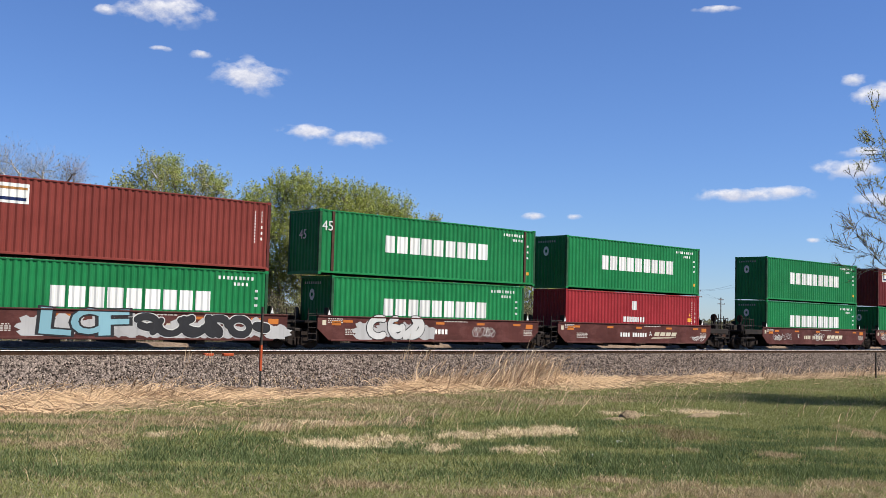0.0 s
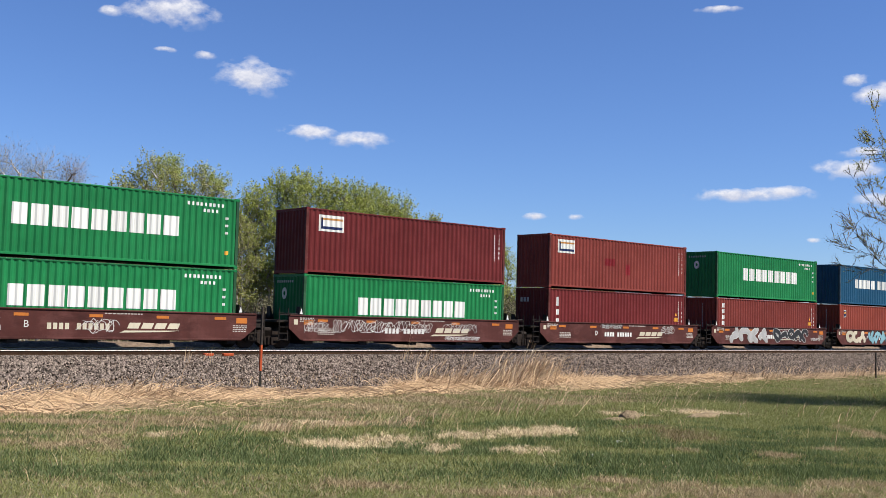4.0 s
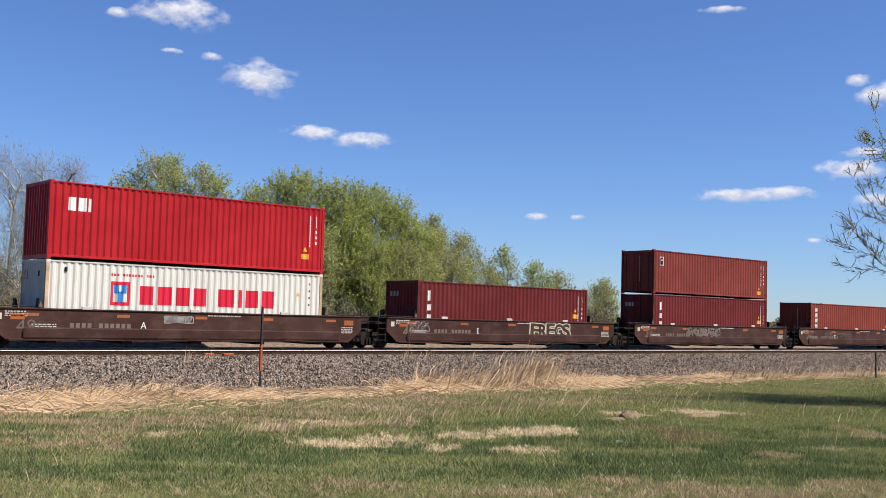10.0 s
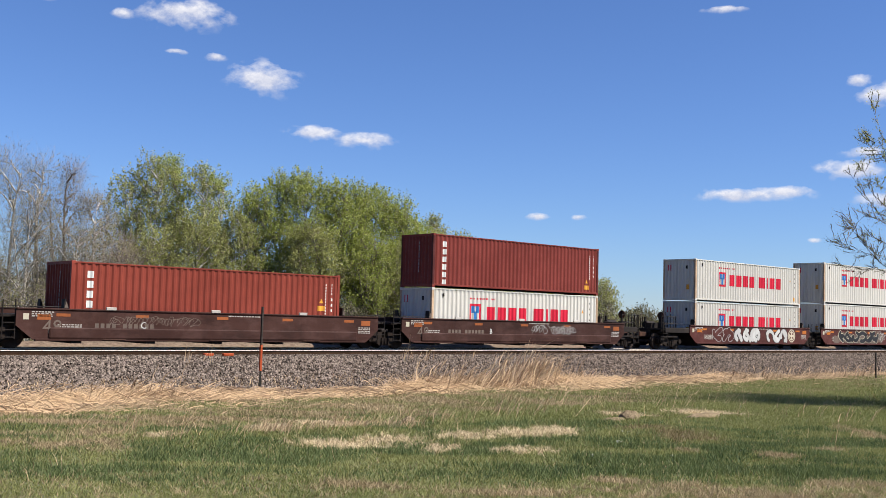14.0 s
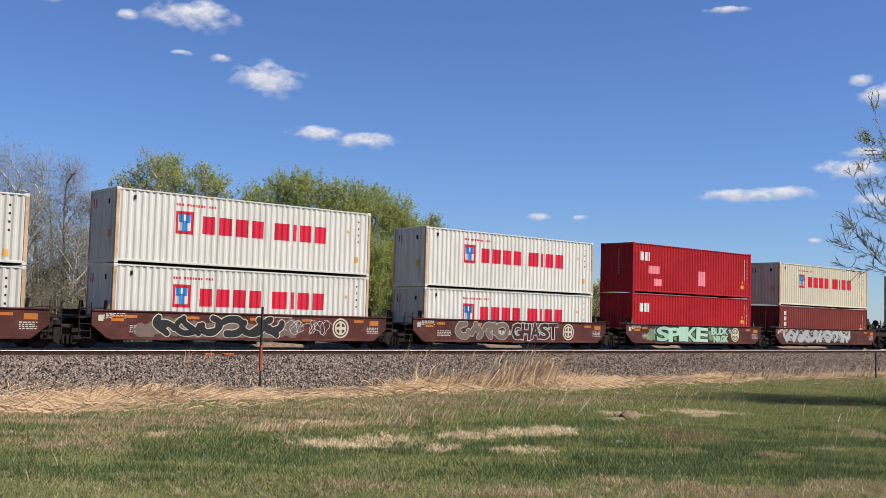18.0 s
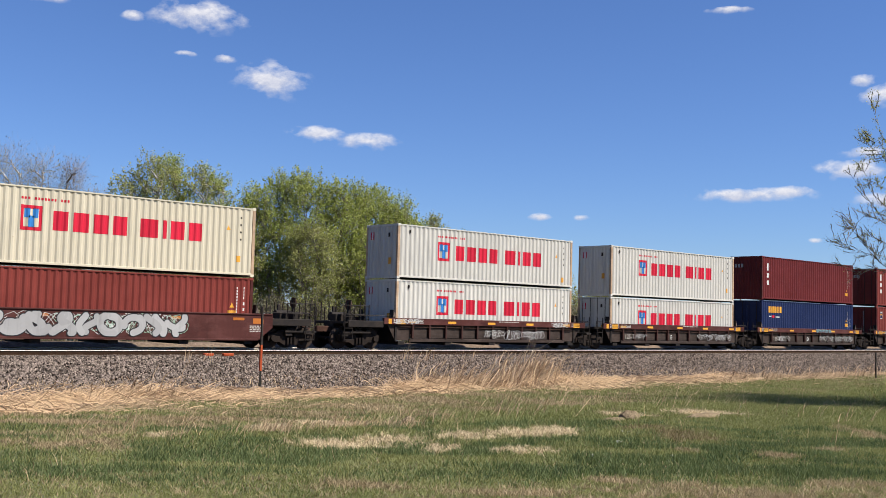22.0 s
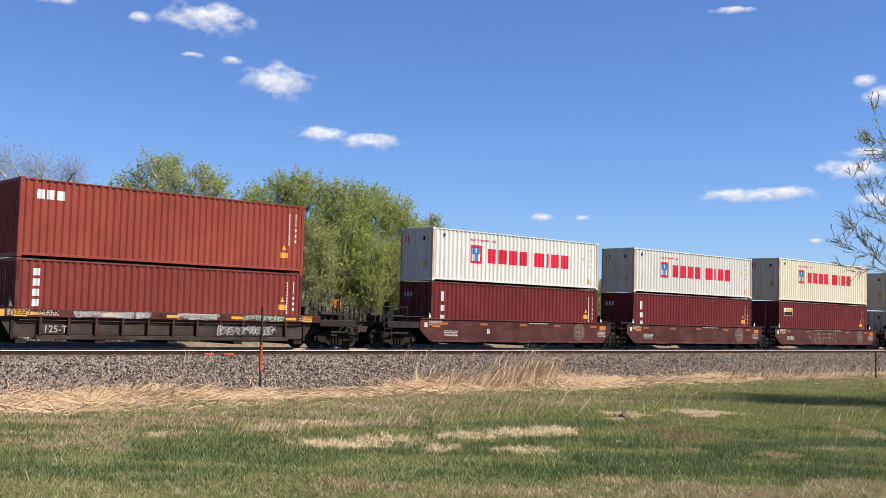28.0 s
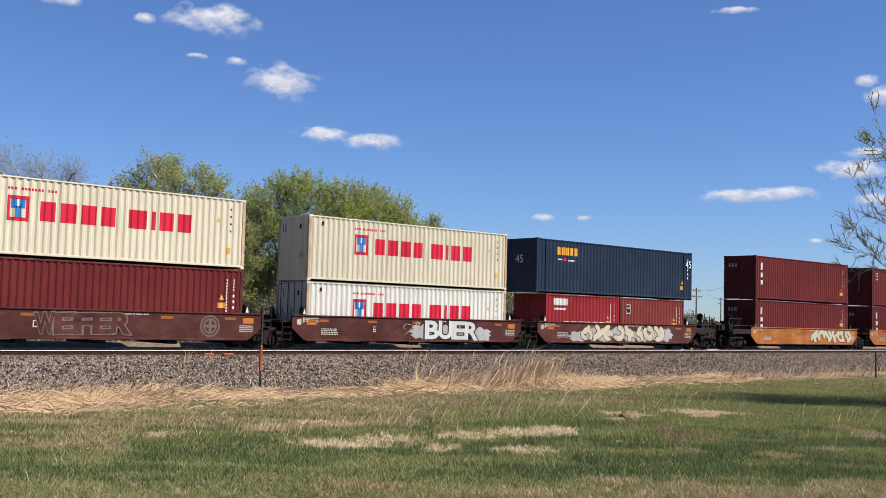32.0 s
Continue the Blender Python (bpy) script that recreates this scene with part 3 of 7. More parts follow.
def livery(ob, style, length, high, seed):
    """Markings on the sunny wall."""
    def mark(items, mat, name="lettering", label=""):
        if name == "code_column" or name == "address_line":
            tagged(part(name, bars(length, items), mat, ob, label), kind="stuff")
        elif name in ("lettering", "paint_patch", "warning_label"):
            for item in items:
                part({"lettering": "letter_block"}.get(name, name), bars(length, [item]), mat, ob, label)
        else:
            part(name, bars(length, items), mat, ob, label)
    c = length / 2 - 6.096
    if style == "bold_white":
        mark(word(c + 2.95, high - 1.72, [0.62, 0.72, 0.66, 0.7, 0.7, 0.7, 0.64, 0.64, 0.72], 0.78, 0.06), INK_WHITE, label="bold white block")
        mark(code_bars(length, high, True, seed), INK_WHITE, "code_column", "small white code marks")
        mark([(length - 0.6, 0.55, 0.14, 0.16)], INK_YELLOW, "warning_label", "small yellow label")
    elif style == "bold_two_words":
        mark(word(c + 2.25, high - 1.66, [0.5, 0.5, 0.58, 0.6, 0.6, 0, 0.56, 0.58, 0.24, 0.54, 0.54, 0.56, 0.24, 0.62, 0.62], 0.64, 0.07), INK_WHITE, label="bold white block")
        mark(code_bars(length, high, True, seed), INK_WHITE, "code_column", "small white code marks")
    elif style in ("red_name", "red_name_plain"):
        z = high - 1.64
        x = c + 2.5
        mark([(x, z + 0.02, 0.78, 0.13), (x, z + 0.8, 0.78, 0.13), (x, z + 0.15, 0.11, 0.65), (x + 0.67, z + 0.15, 0.11, 0.65)], INK_RED, "logo_frame", "red square logo frame")
        mark([(x + 0.14, z + 0.48, 0.2, 0.34), (x + 0.44, z + 0.48, 0.2, 0.34), (x + 0.28, z + 0.13, 0.22, 0.42)], INK_BLUE, "logo_shape", "blue logo strokes")
        mark(word(c + 3.65, z + 0.08, [0.62, 0.66, 0.64, 0.62, 0, 0.8, 0.2, 0.66, 0.64], 0.72, 0.13), INK_RED, label="red block")
        mark([(c + 2.5 + 0.12 * k, high - 0.5, 0.075, 0.09) for k in range(15) if k not in (3, 11)], INK_RED, "address_line", "small red line of writing")
        mark(triangle(length - 1.36, high - 1.0, 0.2), INK_YELLOW, "warning_triangle", "yellow warning triangle")
        mark([(length - 0.85, high - 2.3, 0.2, 0.26)], INK_YELLOW, "warning_label", "yellow warning label")
        part("vent", Form().worn_box(-length / 2 + 0.72, -length / 2 + 0.8, -1.225, -1.18, high - 0.42, high - 0.26, 0.008), STEEL_DARK, ob, "small dark vent")
        mark([(length - 0.72, high - 0.5 - 0.3 * k, 0.09, 0.08) for k in range(4)], STEEL_DARK, "code_column", "small dark code marks")
    else:
        mark(code_bars(length, high, False, seed), INK_WHITE, "code_column", "columns of small white code marks")
        if style != "logo_panel":
            low = high - (2.3 if ob.get("upper") else 1.6)
            mark([(length - 1.15, low, 0.36, 0.22)], INK_YELLOW, "warning_label", "yellow warning label")
            mark(triangle(length - 1.08, low + 0.34, 0.22), INK_YELLOW, "warning_triangle", "yellow warning triangle")
    if style == "short_upright":
        mark([(0.66, high - 0.95, 0.15, 0.48), (0.63, high - 1.42, 0.22, 0.29), (0.62, high - 1.9, 0.24, 0.29)], INK_WHITE, label="white block")
    elif style == "long_upright":
        mark([(0.63, high - 0.62 - 0.37 * k, 0.24, 0.26) for k in range(6)], INK_WHITE, label="white block")
    elif style == "logo_panel":
        mark([(0.7, high - 1.0, 1.35, 0.72)], INK_WHITE, "logo_plate", "white logo panel")
        f = Form()
        h = length / 2
        for items, lift, mat in (([(0.78, high - 0.5, 1.2, 0.09)], 0.008, INK_GOLD), ([(0.85, high - 0.9, 1.1, 0.12), (0.8, high - 0.9, 0.1, 0.5)], 0.008, NAVY)):
            f = Form()
            for x, z, w, hh in items:
                wavy_sheet(f, x - h, x - h + w, z, z + hh, SIDE_Y, -1, lift)
            part("logo_shape", f, mat, ob, "coloured logo shape")
        if seed == 5:
            mark([(4.6, high - 1.5, 0.9, 0.4), (6.4, high - 1.95, 0.45, 0.6)], PATCH_RED, "paint_patch", "fresh red paint patch")
    elif style == "small_name":
        mark(word(0.7, high - 1.08, [0.32, 0.34, 0.12], 0.5, 0.05), INK_WHITE, label="white block")
    elif style == "small_name_patched":
        mark(word(0.7, high - 1.02, [0.32, 0.34, 0.12], 0.5, 0.05), INK_WHITE, label="white block")
        patch = paint_pink()
        mark([(1.5, high - 1.75, 1.0, 0.45), (2.0, high - 2.45, 0.75, 0.4), (6.4, high - 2.3, 0.75, 0.9)], patch, "paint_patch", "pale pink paint patch")
    elif style == "round_logo":
        mark([(5.7, high - 1.0, 0.4, 0.5)], INK_WHITE, "logo_shape", "small white round logo")
        mark(word(4.9, high - 1.7, [0.24, 0.2, 0.22, 0.2, 0.15, 0.15, 0.22, 0.2], 0.3, 0.05), INK_WHITE, label="small white block")
    elif style == "yellow_name":
        mark(word(c + 0.8, high - 0.82, [0.3, 0.3, 0.3, 0.3, 0.3], 0.42, 0.04), INK_YELLOW, label="yellow block")
        mark([(c + 1.3, high - 1.15, 0.3, 0.16)], INK_RED, "logo_shape", "small red logo shape")
        mark([(c + 0.9, high - 1.1, 0.3, 0.07), (c + 1.7, high - 1.13, 0.5, 0.07)], INK_WHITE, "logo_line", "thin white line of writing")
    elif style == "bold_low":
        mark(word(1.4, high - 2.05, [0.5, 0.5, 0.5, 0.5, 0.5, 0.48, 0.16], 0.6, 0.08), INK_WHITE, label="bold white block")
        mark([(0.6, high - 0.6, 1.1, 0.36), (0.7, high - 0.85, 0.9, 0.1)], INK_WHITE, "logo_plate", "white logo panel")
    elif style == "plate":
        mark([(0.6, high - 0.92, 0.4, 0.52)], INK_WHITE, "logo_plate", "small white-edged logo plate")
        for x, z, w, hh, lift, mat in ((0.64, high - 0.87, 0.32, 0.42, 0.008, NAVY), (0.7, high - 0.66, 0.24, 0.1, 0.011, INK_YELLOW)):
            f = Form()
            wavy_sheet(f, x - length / 2, x + w - length / 2, z, z + hh, SIDE_Y, -1, lift)
            part("logo_shape", f, mat, ob, "coloured logo shape")
    elif style == "dark_panel":
        mark([(0.7, high - 1.0, 1.0, 0.55)], INK_WHITE, "logo_plate", "white logo panel")
        f = Form()
        wavy_sheet(f, 0.95 - length / 2, 1.65 - length / 2, high - 0.7, high - 0.5, SIDE_Y, -1, 0.008)
        part("logo_shape", f, INK_YELLOW, ob, "yellow logo shape")
        f = Form()
        wavy_sheet(f, 0.73 - length / 2, 1.67 - length / 2, high - 0.97, high - 0.72, SIDE_Y, -1, 0.009)
        part("logo_band", f, STEEL_DARK, ob, "black logo band")
    elif style == "corner_name":
        mark(word(0.6, high - 0.75, [0.3, 0.3, 0.32], 0.34, 0.06), INK_WHITE, label="white block")


def end_marks(ob, style, length, high):
    """Small marks on the end that faces the shade."""
    x = -length / 2 - 0.004

    def flat(items, mat, name, label):
        f = Form()
        for y, z, w, h in items:
            f.add([(x, y, z), (x, y - w, z), (x, y - w, z + h), (x, y, z + h)], [(0, 1, 2, 3)])
        tagged(part(name, f, mat, ob, label), kind="stuff" if len(items) > 4 else "")
    if style == "bold_white" and length < 13:
        f = Form()
        k = 20
        v = []
        for i in range(k):
            w = 2 * math.pi * i / k
            v += [(x, 0.3 + 0.2 * math.cos(w), high - 0.85 + 0.26 * math.sin(w)), (x, 0.3 + 0.08 * math.cos(w), high - 0.85 + 0.1 * math.sin(w))]
        f.add(v, [(2 * i, (2 * i + 2) % (2 * k), (2 * i + 3) % (2 * k), 2 * i + 1) for i in range(k)])
        part("round_emblem", f, INK_WHITE, ob, "white ring emblem on the end")
        flat([(0.9 - 0.17 * i, high - 0.38, 0.09, 0.11) for i in range(8)], INK_GREY, "code_column", "faint code marks")
    elif style == "red_name":
        flat([(0.85, high - 0.72, 0.07, 0.36), (0.66, high - 0.72, 0.07, 0.36)], INK_RED, "logo_frame", "small red logo on the end")
        flat([(0.77, high - 0.68, 0.1, 0.28)], INK_WHITE, "logo_plate", "small white logo plate")
        flat([(-0.5, high - 0.62, 0.14, 0.2)], STEEL_DARK, "code_column", "small dark marks")
        flat([(-0.55, high - 1.9, 0.2, 0.3)], INK_YELLOW, "warning_label", "yellow warning label")
    elif style == "short_upright":
        flat([(0.85 - 0.24 * i, high - 0.75, 0.16, 0.24) for i in range(3)], INK_GREY, "letter_block", "grey blocks on the end")
    elif style in ("plate", "small_name_patched", "long_upright", "dark_panel"):
        flat([(-0.15 - 0.0 * i, high - 0.5 - 0.17 * i, 0.06, 0.12) for i in range(9)], INK_GREY, "code_column", "faint code marks")


def paint_pink():
    return cached("pink", lambda: paint("pink_paint", (0.55, 0.16, 0.18), 0.5, 0.2, 0.05))


def flat_text(text, size, material, parent, m, name="number", label=""):
    """Letters and digits that can be read, as a thin mesh."""
    def make():
        cu = bpy.data.curves.new(name, "FONT")
        cu.body, cu.size, cu.extrude, cu.resolution_u = text, size, 0.002, 2
        tmp = new("tmp", cu)
        me = bpy.data.meshes.new_from_object(tmp)
        bpy.data.objects.remove(tmp)
        me.materials.clear()
        me.materials.append(material)
        return me
    ob = new(name, cached(("text", text, size, material.name), make))
    ob.parent = parent
    ob.matrix_basis = m
    return tagged(ob, label)


MOVING = []
COLOURS = {"GREEN": (GREEN, "green"), "BROWN": (BROWN, "faded brown-red"), "MAROON": (MAROON, "dark maroon"), "ORANGE": (ORANGE_BROWN, "orange-brown"), "RED": (RED, "bright red"),
           "DULL": (DULL_RED, "dull red"), "BLUE": (BLUE, "mid-blue"), "NAVY": (NAVY, "navy blue"), "SLATE": (SLATE, "dark slate-blue"), "WHITE": (WHITE, "off-white"), "CREAM": (CREAM, "yellowed cream")}
STYLE_WORDS = {"bold_white": "with bold white name", "bold_two_words": "with bold white name", "red_name": "with large red name", "short_upright": "with upright white name", "long_upright": "with white upright letters", "logo_panel": "with white logo panel",
               "small_name": "with small white name", "small_name_patched": "with pale pink paint patches", "round_logo": "with small white logo", "yellow_name": "with yellow name", "bold_low": "with bold white name", "plate": "with small white plate",
               "dark_panel": "with white-yellow logo", "corner_name": "with small white name", "plain": "with small code marks only", "red_name_plain": "with large red name"}


def container(centre, base, colour, style, length=12.192, high=2.896, doors=0, upper=False, seed=0):
    mat, colour_word = COLOURS[colour]
    where = "atop another" if upper else "in a rail car"
    ob = thing("shipping_container", centre, MID, base, "%s corrugated container %s %s" % (colour_word, STYLE_WORDS[style], where), "container", "containers on the train")
    ob["upper"] = 1 if upper else 0
    post = {"CREAM": RUSTY_WHITE, "WHITE": RUSTY_WHITE, "GREEN": GREEN_POST, "BLUE": BLUE_POST, "BROWN": RED_POST, "MAROON": RED_POST}.get(colour)
    container_body(ob, length, high, mat, doors, post)
    livery(ob, style, length, high, seed)
    end_marks(ob, style, length, high)
    if length > 13:
        x = -length / 2 + 0.14 if colour == "GREEN" else length / 2 - 0.68
        flat_text("45", 0.62, INK_WHITE, ob, Matrix.Translation((x, -1.226, high - 0.95)) @ pose(0, 0, 0, 90, 0, 0), "size_number", "white number 45")
        flat_text("45", 0.6, INK_WHITE, ob, Matrix.Translation((-length / 2 - 0.004, 0.35, high - 1.3)) @ pose(0, 0, 0, 90, 0, -90), "size_number", "white number 45")
    MOVING.append((ob, centre, base))
    return ob

# ---- rail cars ----
WHEEL_R = 0.46
AXLES = []


def truck_meshes():
    frame_f = Form()
    outline = [(-1.12, 0.36), (-0.95, 0.28), (-0.55, 0.30), (-0.3, 0.16), (0.3, 0.16), (0.55, 0.30), (0.95, 0.28), (1.12, 0.36), (1.12, 0.62), (0.8, 0.66), (0.5, 0.78), (-0.5, 0.78), (-0.8, 0.66), (-1.12, 0.62)]
    frame_f.prism(outline, -0.1, 0.1)
    for sx in (-0.89, 0.89):
        frame_f.tube([(sx, -0.2, WHEEL_R), (sx, 0.06, WHEEL_R)], 0.13, 10)
    for k in (-0.17, 0, 0.17):
        frame_f.tube([(k, -0.13, 0.22), (k, -0.13, 0.5)], 0.06, 8)
    bolster = Form().worn_box(-0.22, 0.22, -1.1, 1.1, 0.48, 0.9, 0.04)
    bolster.tube([(0, 0, 0.85), (0, 0, 1.05)], 0.3, 14)
    ws = Form().tube([(0, -1.02, 0), (0, 1.02, 0)], 0.085, 10)
    for sy in (-1, 1):
        pts = [(0, sy * (0.68 + d), 0) for d in (0.0, 0.03, 0.035, 0.05, 0.10, 0.13, 0.14)]
        ws.tube(pts, [WHEEL_R + 0.025, WHEEL_R + 0.025, WHEEL_R, WHEEL_R, WHEEL_R, WHEEL_R - 0.01, WHEEL_R - 0.06], 28)
        ws.tube([(0, sy * 0.815, 0), (0, sy * 0.86, 0)], [0.2, 0.15], 14)
        for k in range(4):
            w = k * math.pi / 2
            ws.tube([(0.27 * math.cos(w), sy * 0.81, 0.27 * math.sin(w)), (0.27 * math.cos(w), sy * 0.828, 0.27 * math.sin(w))], 0.05, 8)
    return frame_f, bolster, ws


def truck(parent, x):
    f, b, w = MESHES.setdefault("truck", tuple(g.mesh(nm, mt) for g, nm, mt in zip(truck_meshes(), ("side_frame", "truck", "wheelset"), (SHADED_TRUCK_STEEL, STEEL_DARK, WHEEL))))
    t = part("truck", b, STEEL_DARK, parent, "cast steel truck with rolling wheels")
    t.location = (x, 0, 0)
    for sy in (-1, 1):
        s = part("side_frame", f, STEEL_RUST, t)
        s.location = (0, sy * 1.0, 0)
        if sy > 0:
            s.rotation_euler = (0, 0, math.pi)
    for k, sx in enumerate((-0.89, 0.89)):
        a = part("wheelset", w, WHEEL, t)
        a.location = (sx, 0, WHEEL_R)
        AXLES.append((k, a))


def panel_outline(half, z0, z1, cut):
    return [(-half, z0 + cut), (-half + cut * 1.25, z0), (half - cut * 1.25, z0), (half, z0 + cut), (half, z1), (-half, z1)]


def plate(form, x0, x1, z0, z1, y):
    return form.add([(x0, y, z0), (x1, y, z0), (x1, y, z1), (x0, y, z1)], [(0, 1, 2, 3)])


def spray(parent, x0, x1, z0, z1, fill, line, seed, y, cloud=None, accent=None):
    """Spray paint on the car's side: thick curling strokes, crowded together, with an outline round each."""
    r = random.Random(seed)
    high = z1 - z0
    n = max(2, round((x1 - x0) / (high * 1.05)))
    wide = (x1 - x0) / n

    def ribbon(pts, thick, yy, cut):
        """One unbroken stroke with round ends."""
        left, right = [], []
        for k, (px, pz) in enumerate(pts):
            (ax, az), (bx, bz) = pts[max(k - 1, 0)], pts[min(k + 1, len(pts) - 1)]
            ln = math.hypot(bx - ax, bz - az) or 1
            nx, nz = -(bz - az) / ln * thick, (bx - ax) / ln * thick
            left.append((px + nx, pz + nz))
            right.append((px - nx, pz - nz))
        n = len(pts)
        verts = left + right
        faces = [(n + k, n + k + 1, k + 1, k) for k in range(n - 1)]
        for end, step in ((0, -1), (n - 1, 1)):
            (px, pz), (lx, lz) = pts[end], left[end]
            w0 = math.atan2(lz - pz, lx - px)
            first = len(verts)
            verts += [(px + thick * math.cos(w0 - step * q * math.pi / 5), pz + thick * math.sin(w0 - step * q * math.pi / 5)) for q in range(1, 5)]
            faces.append((end,) + tuple(range(first, first + 4)) + (n + end,))
        return Form().add([(px, yy - 0.00008 * k, min(z1 + cut, max(z0 - cut, pz))) for k, (px, pz) in enumerate(verts)], faces)

    for i in range(n):
        cx, cz = x0 + wide * (i + 0.5), (z0 + z1) / 2
        thick = min(wide, high) * r.uniform(0.13, 0.18)
        for k in range(2):
            a, b = wide * r.uniform(0.36, 0.55), high * r.uniform(0.32, 0.4)
            turn, span, waves, slant = r.uniform(0, 6.28), r.uniform(2.8, 4.8), r.choice((0.0, 0.5, 1.0)), r.uniform(-0.2, 0.2)
            pts = []
            for q in range(13):
                u = q / 12
                w = turn + span * u * (1 if k else -1)
                pz = b * math.sin(w) * (1 - waves) + b * (2 * u - 1) * waves
                px = a * math.cos(w) * (1 - 0.4 * waves) + (k - 0.5) * wide * 0.3 * waves + slant * pz
                pts.append((cx + px, cz + pz))
            deep = y - 0.004 - 0.006 * (2 * i + k) / (2 * n)
            shape = part("spray_shape", ribbon(pts, thick + 0.04, deep, 0.03), line, parent, "spray-painted curling shape")
            part("spray_fill", ribbon(pts, thick, deep - 0.009, 0.0), fill if not accent or i % 2 else accent, shape)
    if cloud:
        spray_mist(parent, x0, x1, z0, z1, cloud, seed, y)


def spray_mist(parent, x0, x1, z0, z1, mat, seed, y):
    """The pale cloud sprayed round a piece, as overlapping ragged puffs."""
    r = random.Random(seed)
    high, n = z1 - z0, max(4, round((x1 - x0) / 0.9))
    for i in range(n):
        cx, cz = x0 - 0.25 + (x1 - x0 + 0.5) * i / (n - 1), z0 + high * r.uniform(0.25, 0.5)
        a, b = 0.62 * r.uniform(0.8, 1.2), high * r.uniform(0.28, 0.45)
        puff = [(cx + a * (1 + 0.22 * math.sin(2.3 * w + i)) * math.cos(w * 0.2618), y - 0.0012 - 0.0002 * i, max(z0 - 0.03, cz + b * (1 + 0.22 * math.sin(1.7 * w + i)) * math.sin(w * 0.2618))) for w in range(24)]
        part("spray_mist", Form().add(puff, [tuple(range(24))]), mat, parent, "pale spray paint cloud")


def spray_word(parent, text, x0, x1, z0, z1, fill, line, seed, y, cloud=None):
    """Sprayed letters that can be read: fat, crowded and tilted, each with its outline."""
    r = random.Random(seed)

    def letter(ch, offset, mat, name):
        cu = bpy.data.curves.new(name, "FONT")
        cu.body, cu.size, cu.offset, cu.resolution_u = ch, 1.0, offset, 3
        tmp = new("tmp", cu)
        me = bpy.data.meshes.new_from_object(tmp)
        bpy.data.objects.remove(tmp)
        me.materials.clear()
        me.materials.append(mat)
        return me

    high = z1 - z0
    share = [0.45 if ch == "I" else 1.0 for ch in text]
    start = x0
    for k, ch in enumerate(text):
        wide = (x1 - x0) * share[k] / sum(share)
        base = letter(ch, 0.0, fill, "plain_letter")
        xs, zs = [v.co.x for v in base.vertices], [v.co.y for v in base.vertices]
        bpy.data.meshes.remove(base)
        sx, sz = wide * 0.92 / (max(xs) - min(xs)), high * 0.86 / (max(zs) - min(zs))
        mid = ((max(xs) + min(xs)) / 2, (max(zs) + min(zs)) / 2)
        tilt = Matrix.Rotation(r.uniform(-0.09, 0.09), 4, "Z")
        place = Matrix.Translation((start + wide * 0.5, y - 0.004 - 0.0015 * (k % 2), (z0 + z1) / 2 + high * r.uniform(-0.04, 0.04))) @ pose(0, 0, 0, 90, 0, 0) @ tilt @ Matrix.Diagonal((sx, sz, 1, 1)) @ Matrix.Translation((-mid[0], -mid[1], 0))
        start += wide
        edge = letter(ch, 0.085, line, "spray_letter")
        edge.transform(place)
        inner = letter(ch, 0.035, fill, "spray_fill")
        inner.transform(Matrix.Translation((0, -0.006, 0)) @ place)
        part("spray_fill", inner, fill, part("spray_letter", edge, line, parent, "fat spray-painted letter"))
    if cloud:
        spray_mist(parent, x0, x1, z0, z1, cloud, seed, y)


def star(parent, x, z, size, mat, y):
    pts = []
    for k in range(10):
        q = size if k % 2 == 0 else size * 0.42
        pts.append((x + q * math.sin(k * 0.62832), y, z + q * math.cos(k * 0.62832)))
    part("spray_star", Form().add(pts + [(x, y, z)], [(k, 10, (k + 1) % 10) for k in range(10)]), mat, parent, "spray-painted star")


def scrawl(parent, x0, x1, z0, z1, mat, seed, y):
    """Thin outlines of spray paint: crooked overlapping loops and slashes."""
    r = random.Random(seed)
    f = Form()
    high = z1 - z0
    lines = []
    x = x0
    while x < x1:
        a, b = high * r.uniform(0.25, 0.5), high * r.uniform(0.3, 0.5)
        cz, ph = (z0 + z1) / 2 + high * r.uniform(-0.12, 0.12), r.uniform(0, 6)
        k = 11
        ring = []
        for i in range(k + 1):
            w = 6.283 * i / k
            q = 1 + 0.28 * math.sin(2 * w + ph) + 0.2 * math.sin(3 * w + 2 * ph)
            ring.append((x + a * q * math.cos(w), min(z1, max(z0, cz + b * q * math.sin(w)))))
        lines.append(ring if r.random() < 0.6 else ring[:r.randint(4, 8)])
        if r.random() < 0.6:
            lines.append([(x - a, z0 + r.uniform(0, 0.3) * high), (x + a * r.uniform(0.2, 1.0), z1 - r.uniform(0, 0.3) * high)])
        x += a * r.uniform(0.7, 1.3)
    n = 0
    for pts in lines:
        for (a, b), (c, d) in zip(pts, pts[1:]):
            ln = math.hypot(c - a, d - b) or 1
            nx, nz = -(d - b) / ln * 0.009, (c - a) / ln * 0.009
            n += 1
            yy = y - 0.00002 * n
            f.add([(a - nx, yy, b - nz), (c - nx, yy, d - nz), (c + nx, yy, d + nz), (a + nx, yy, b + nz)], [(0, 1, 2, 3)])
    part("spray_scrawl", f, mat, parent, "thin spray paint outlines")


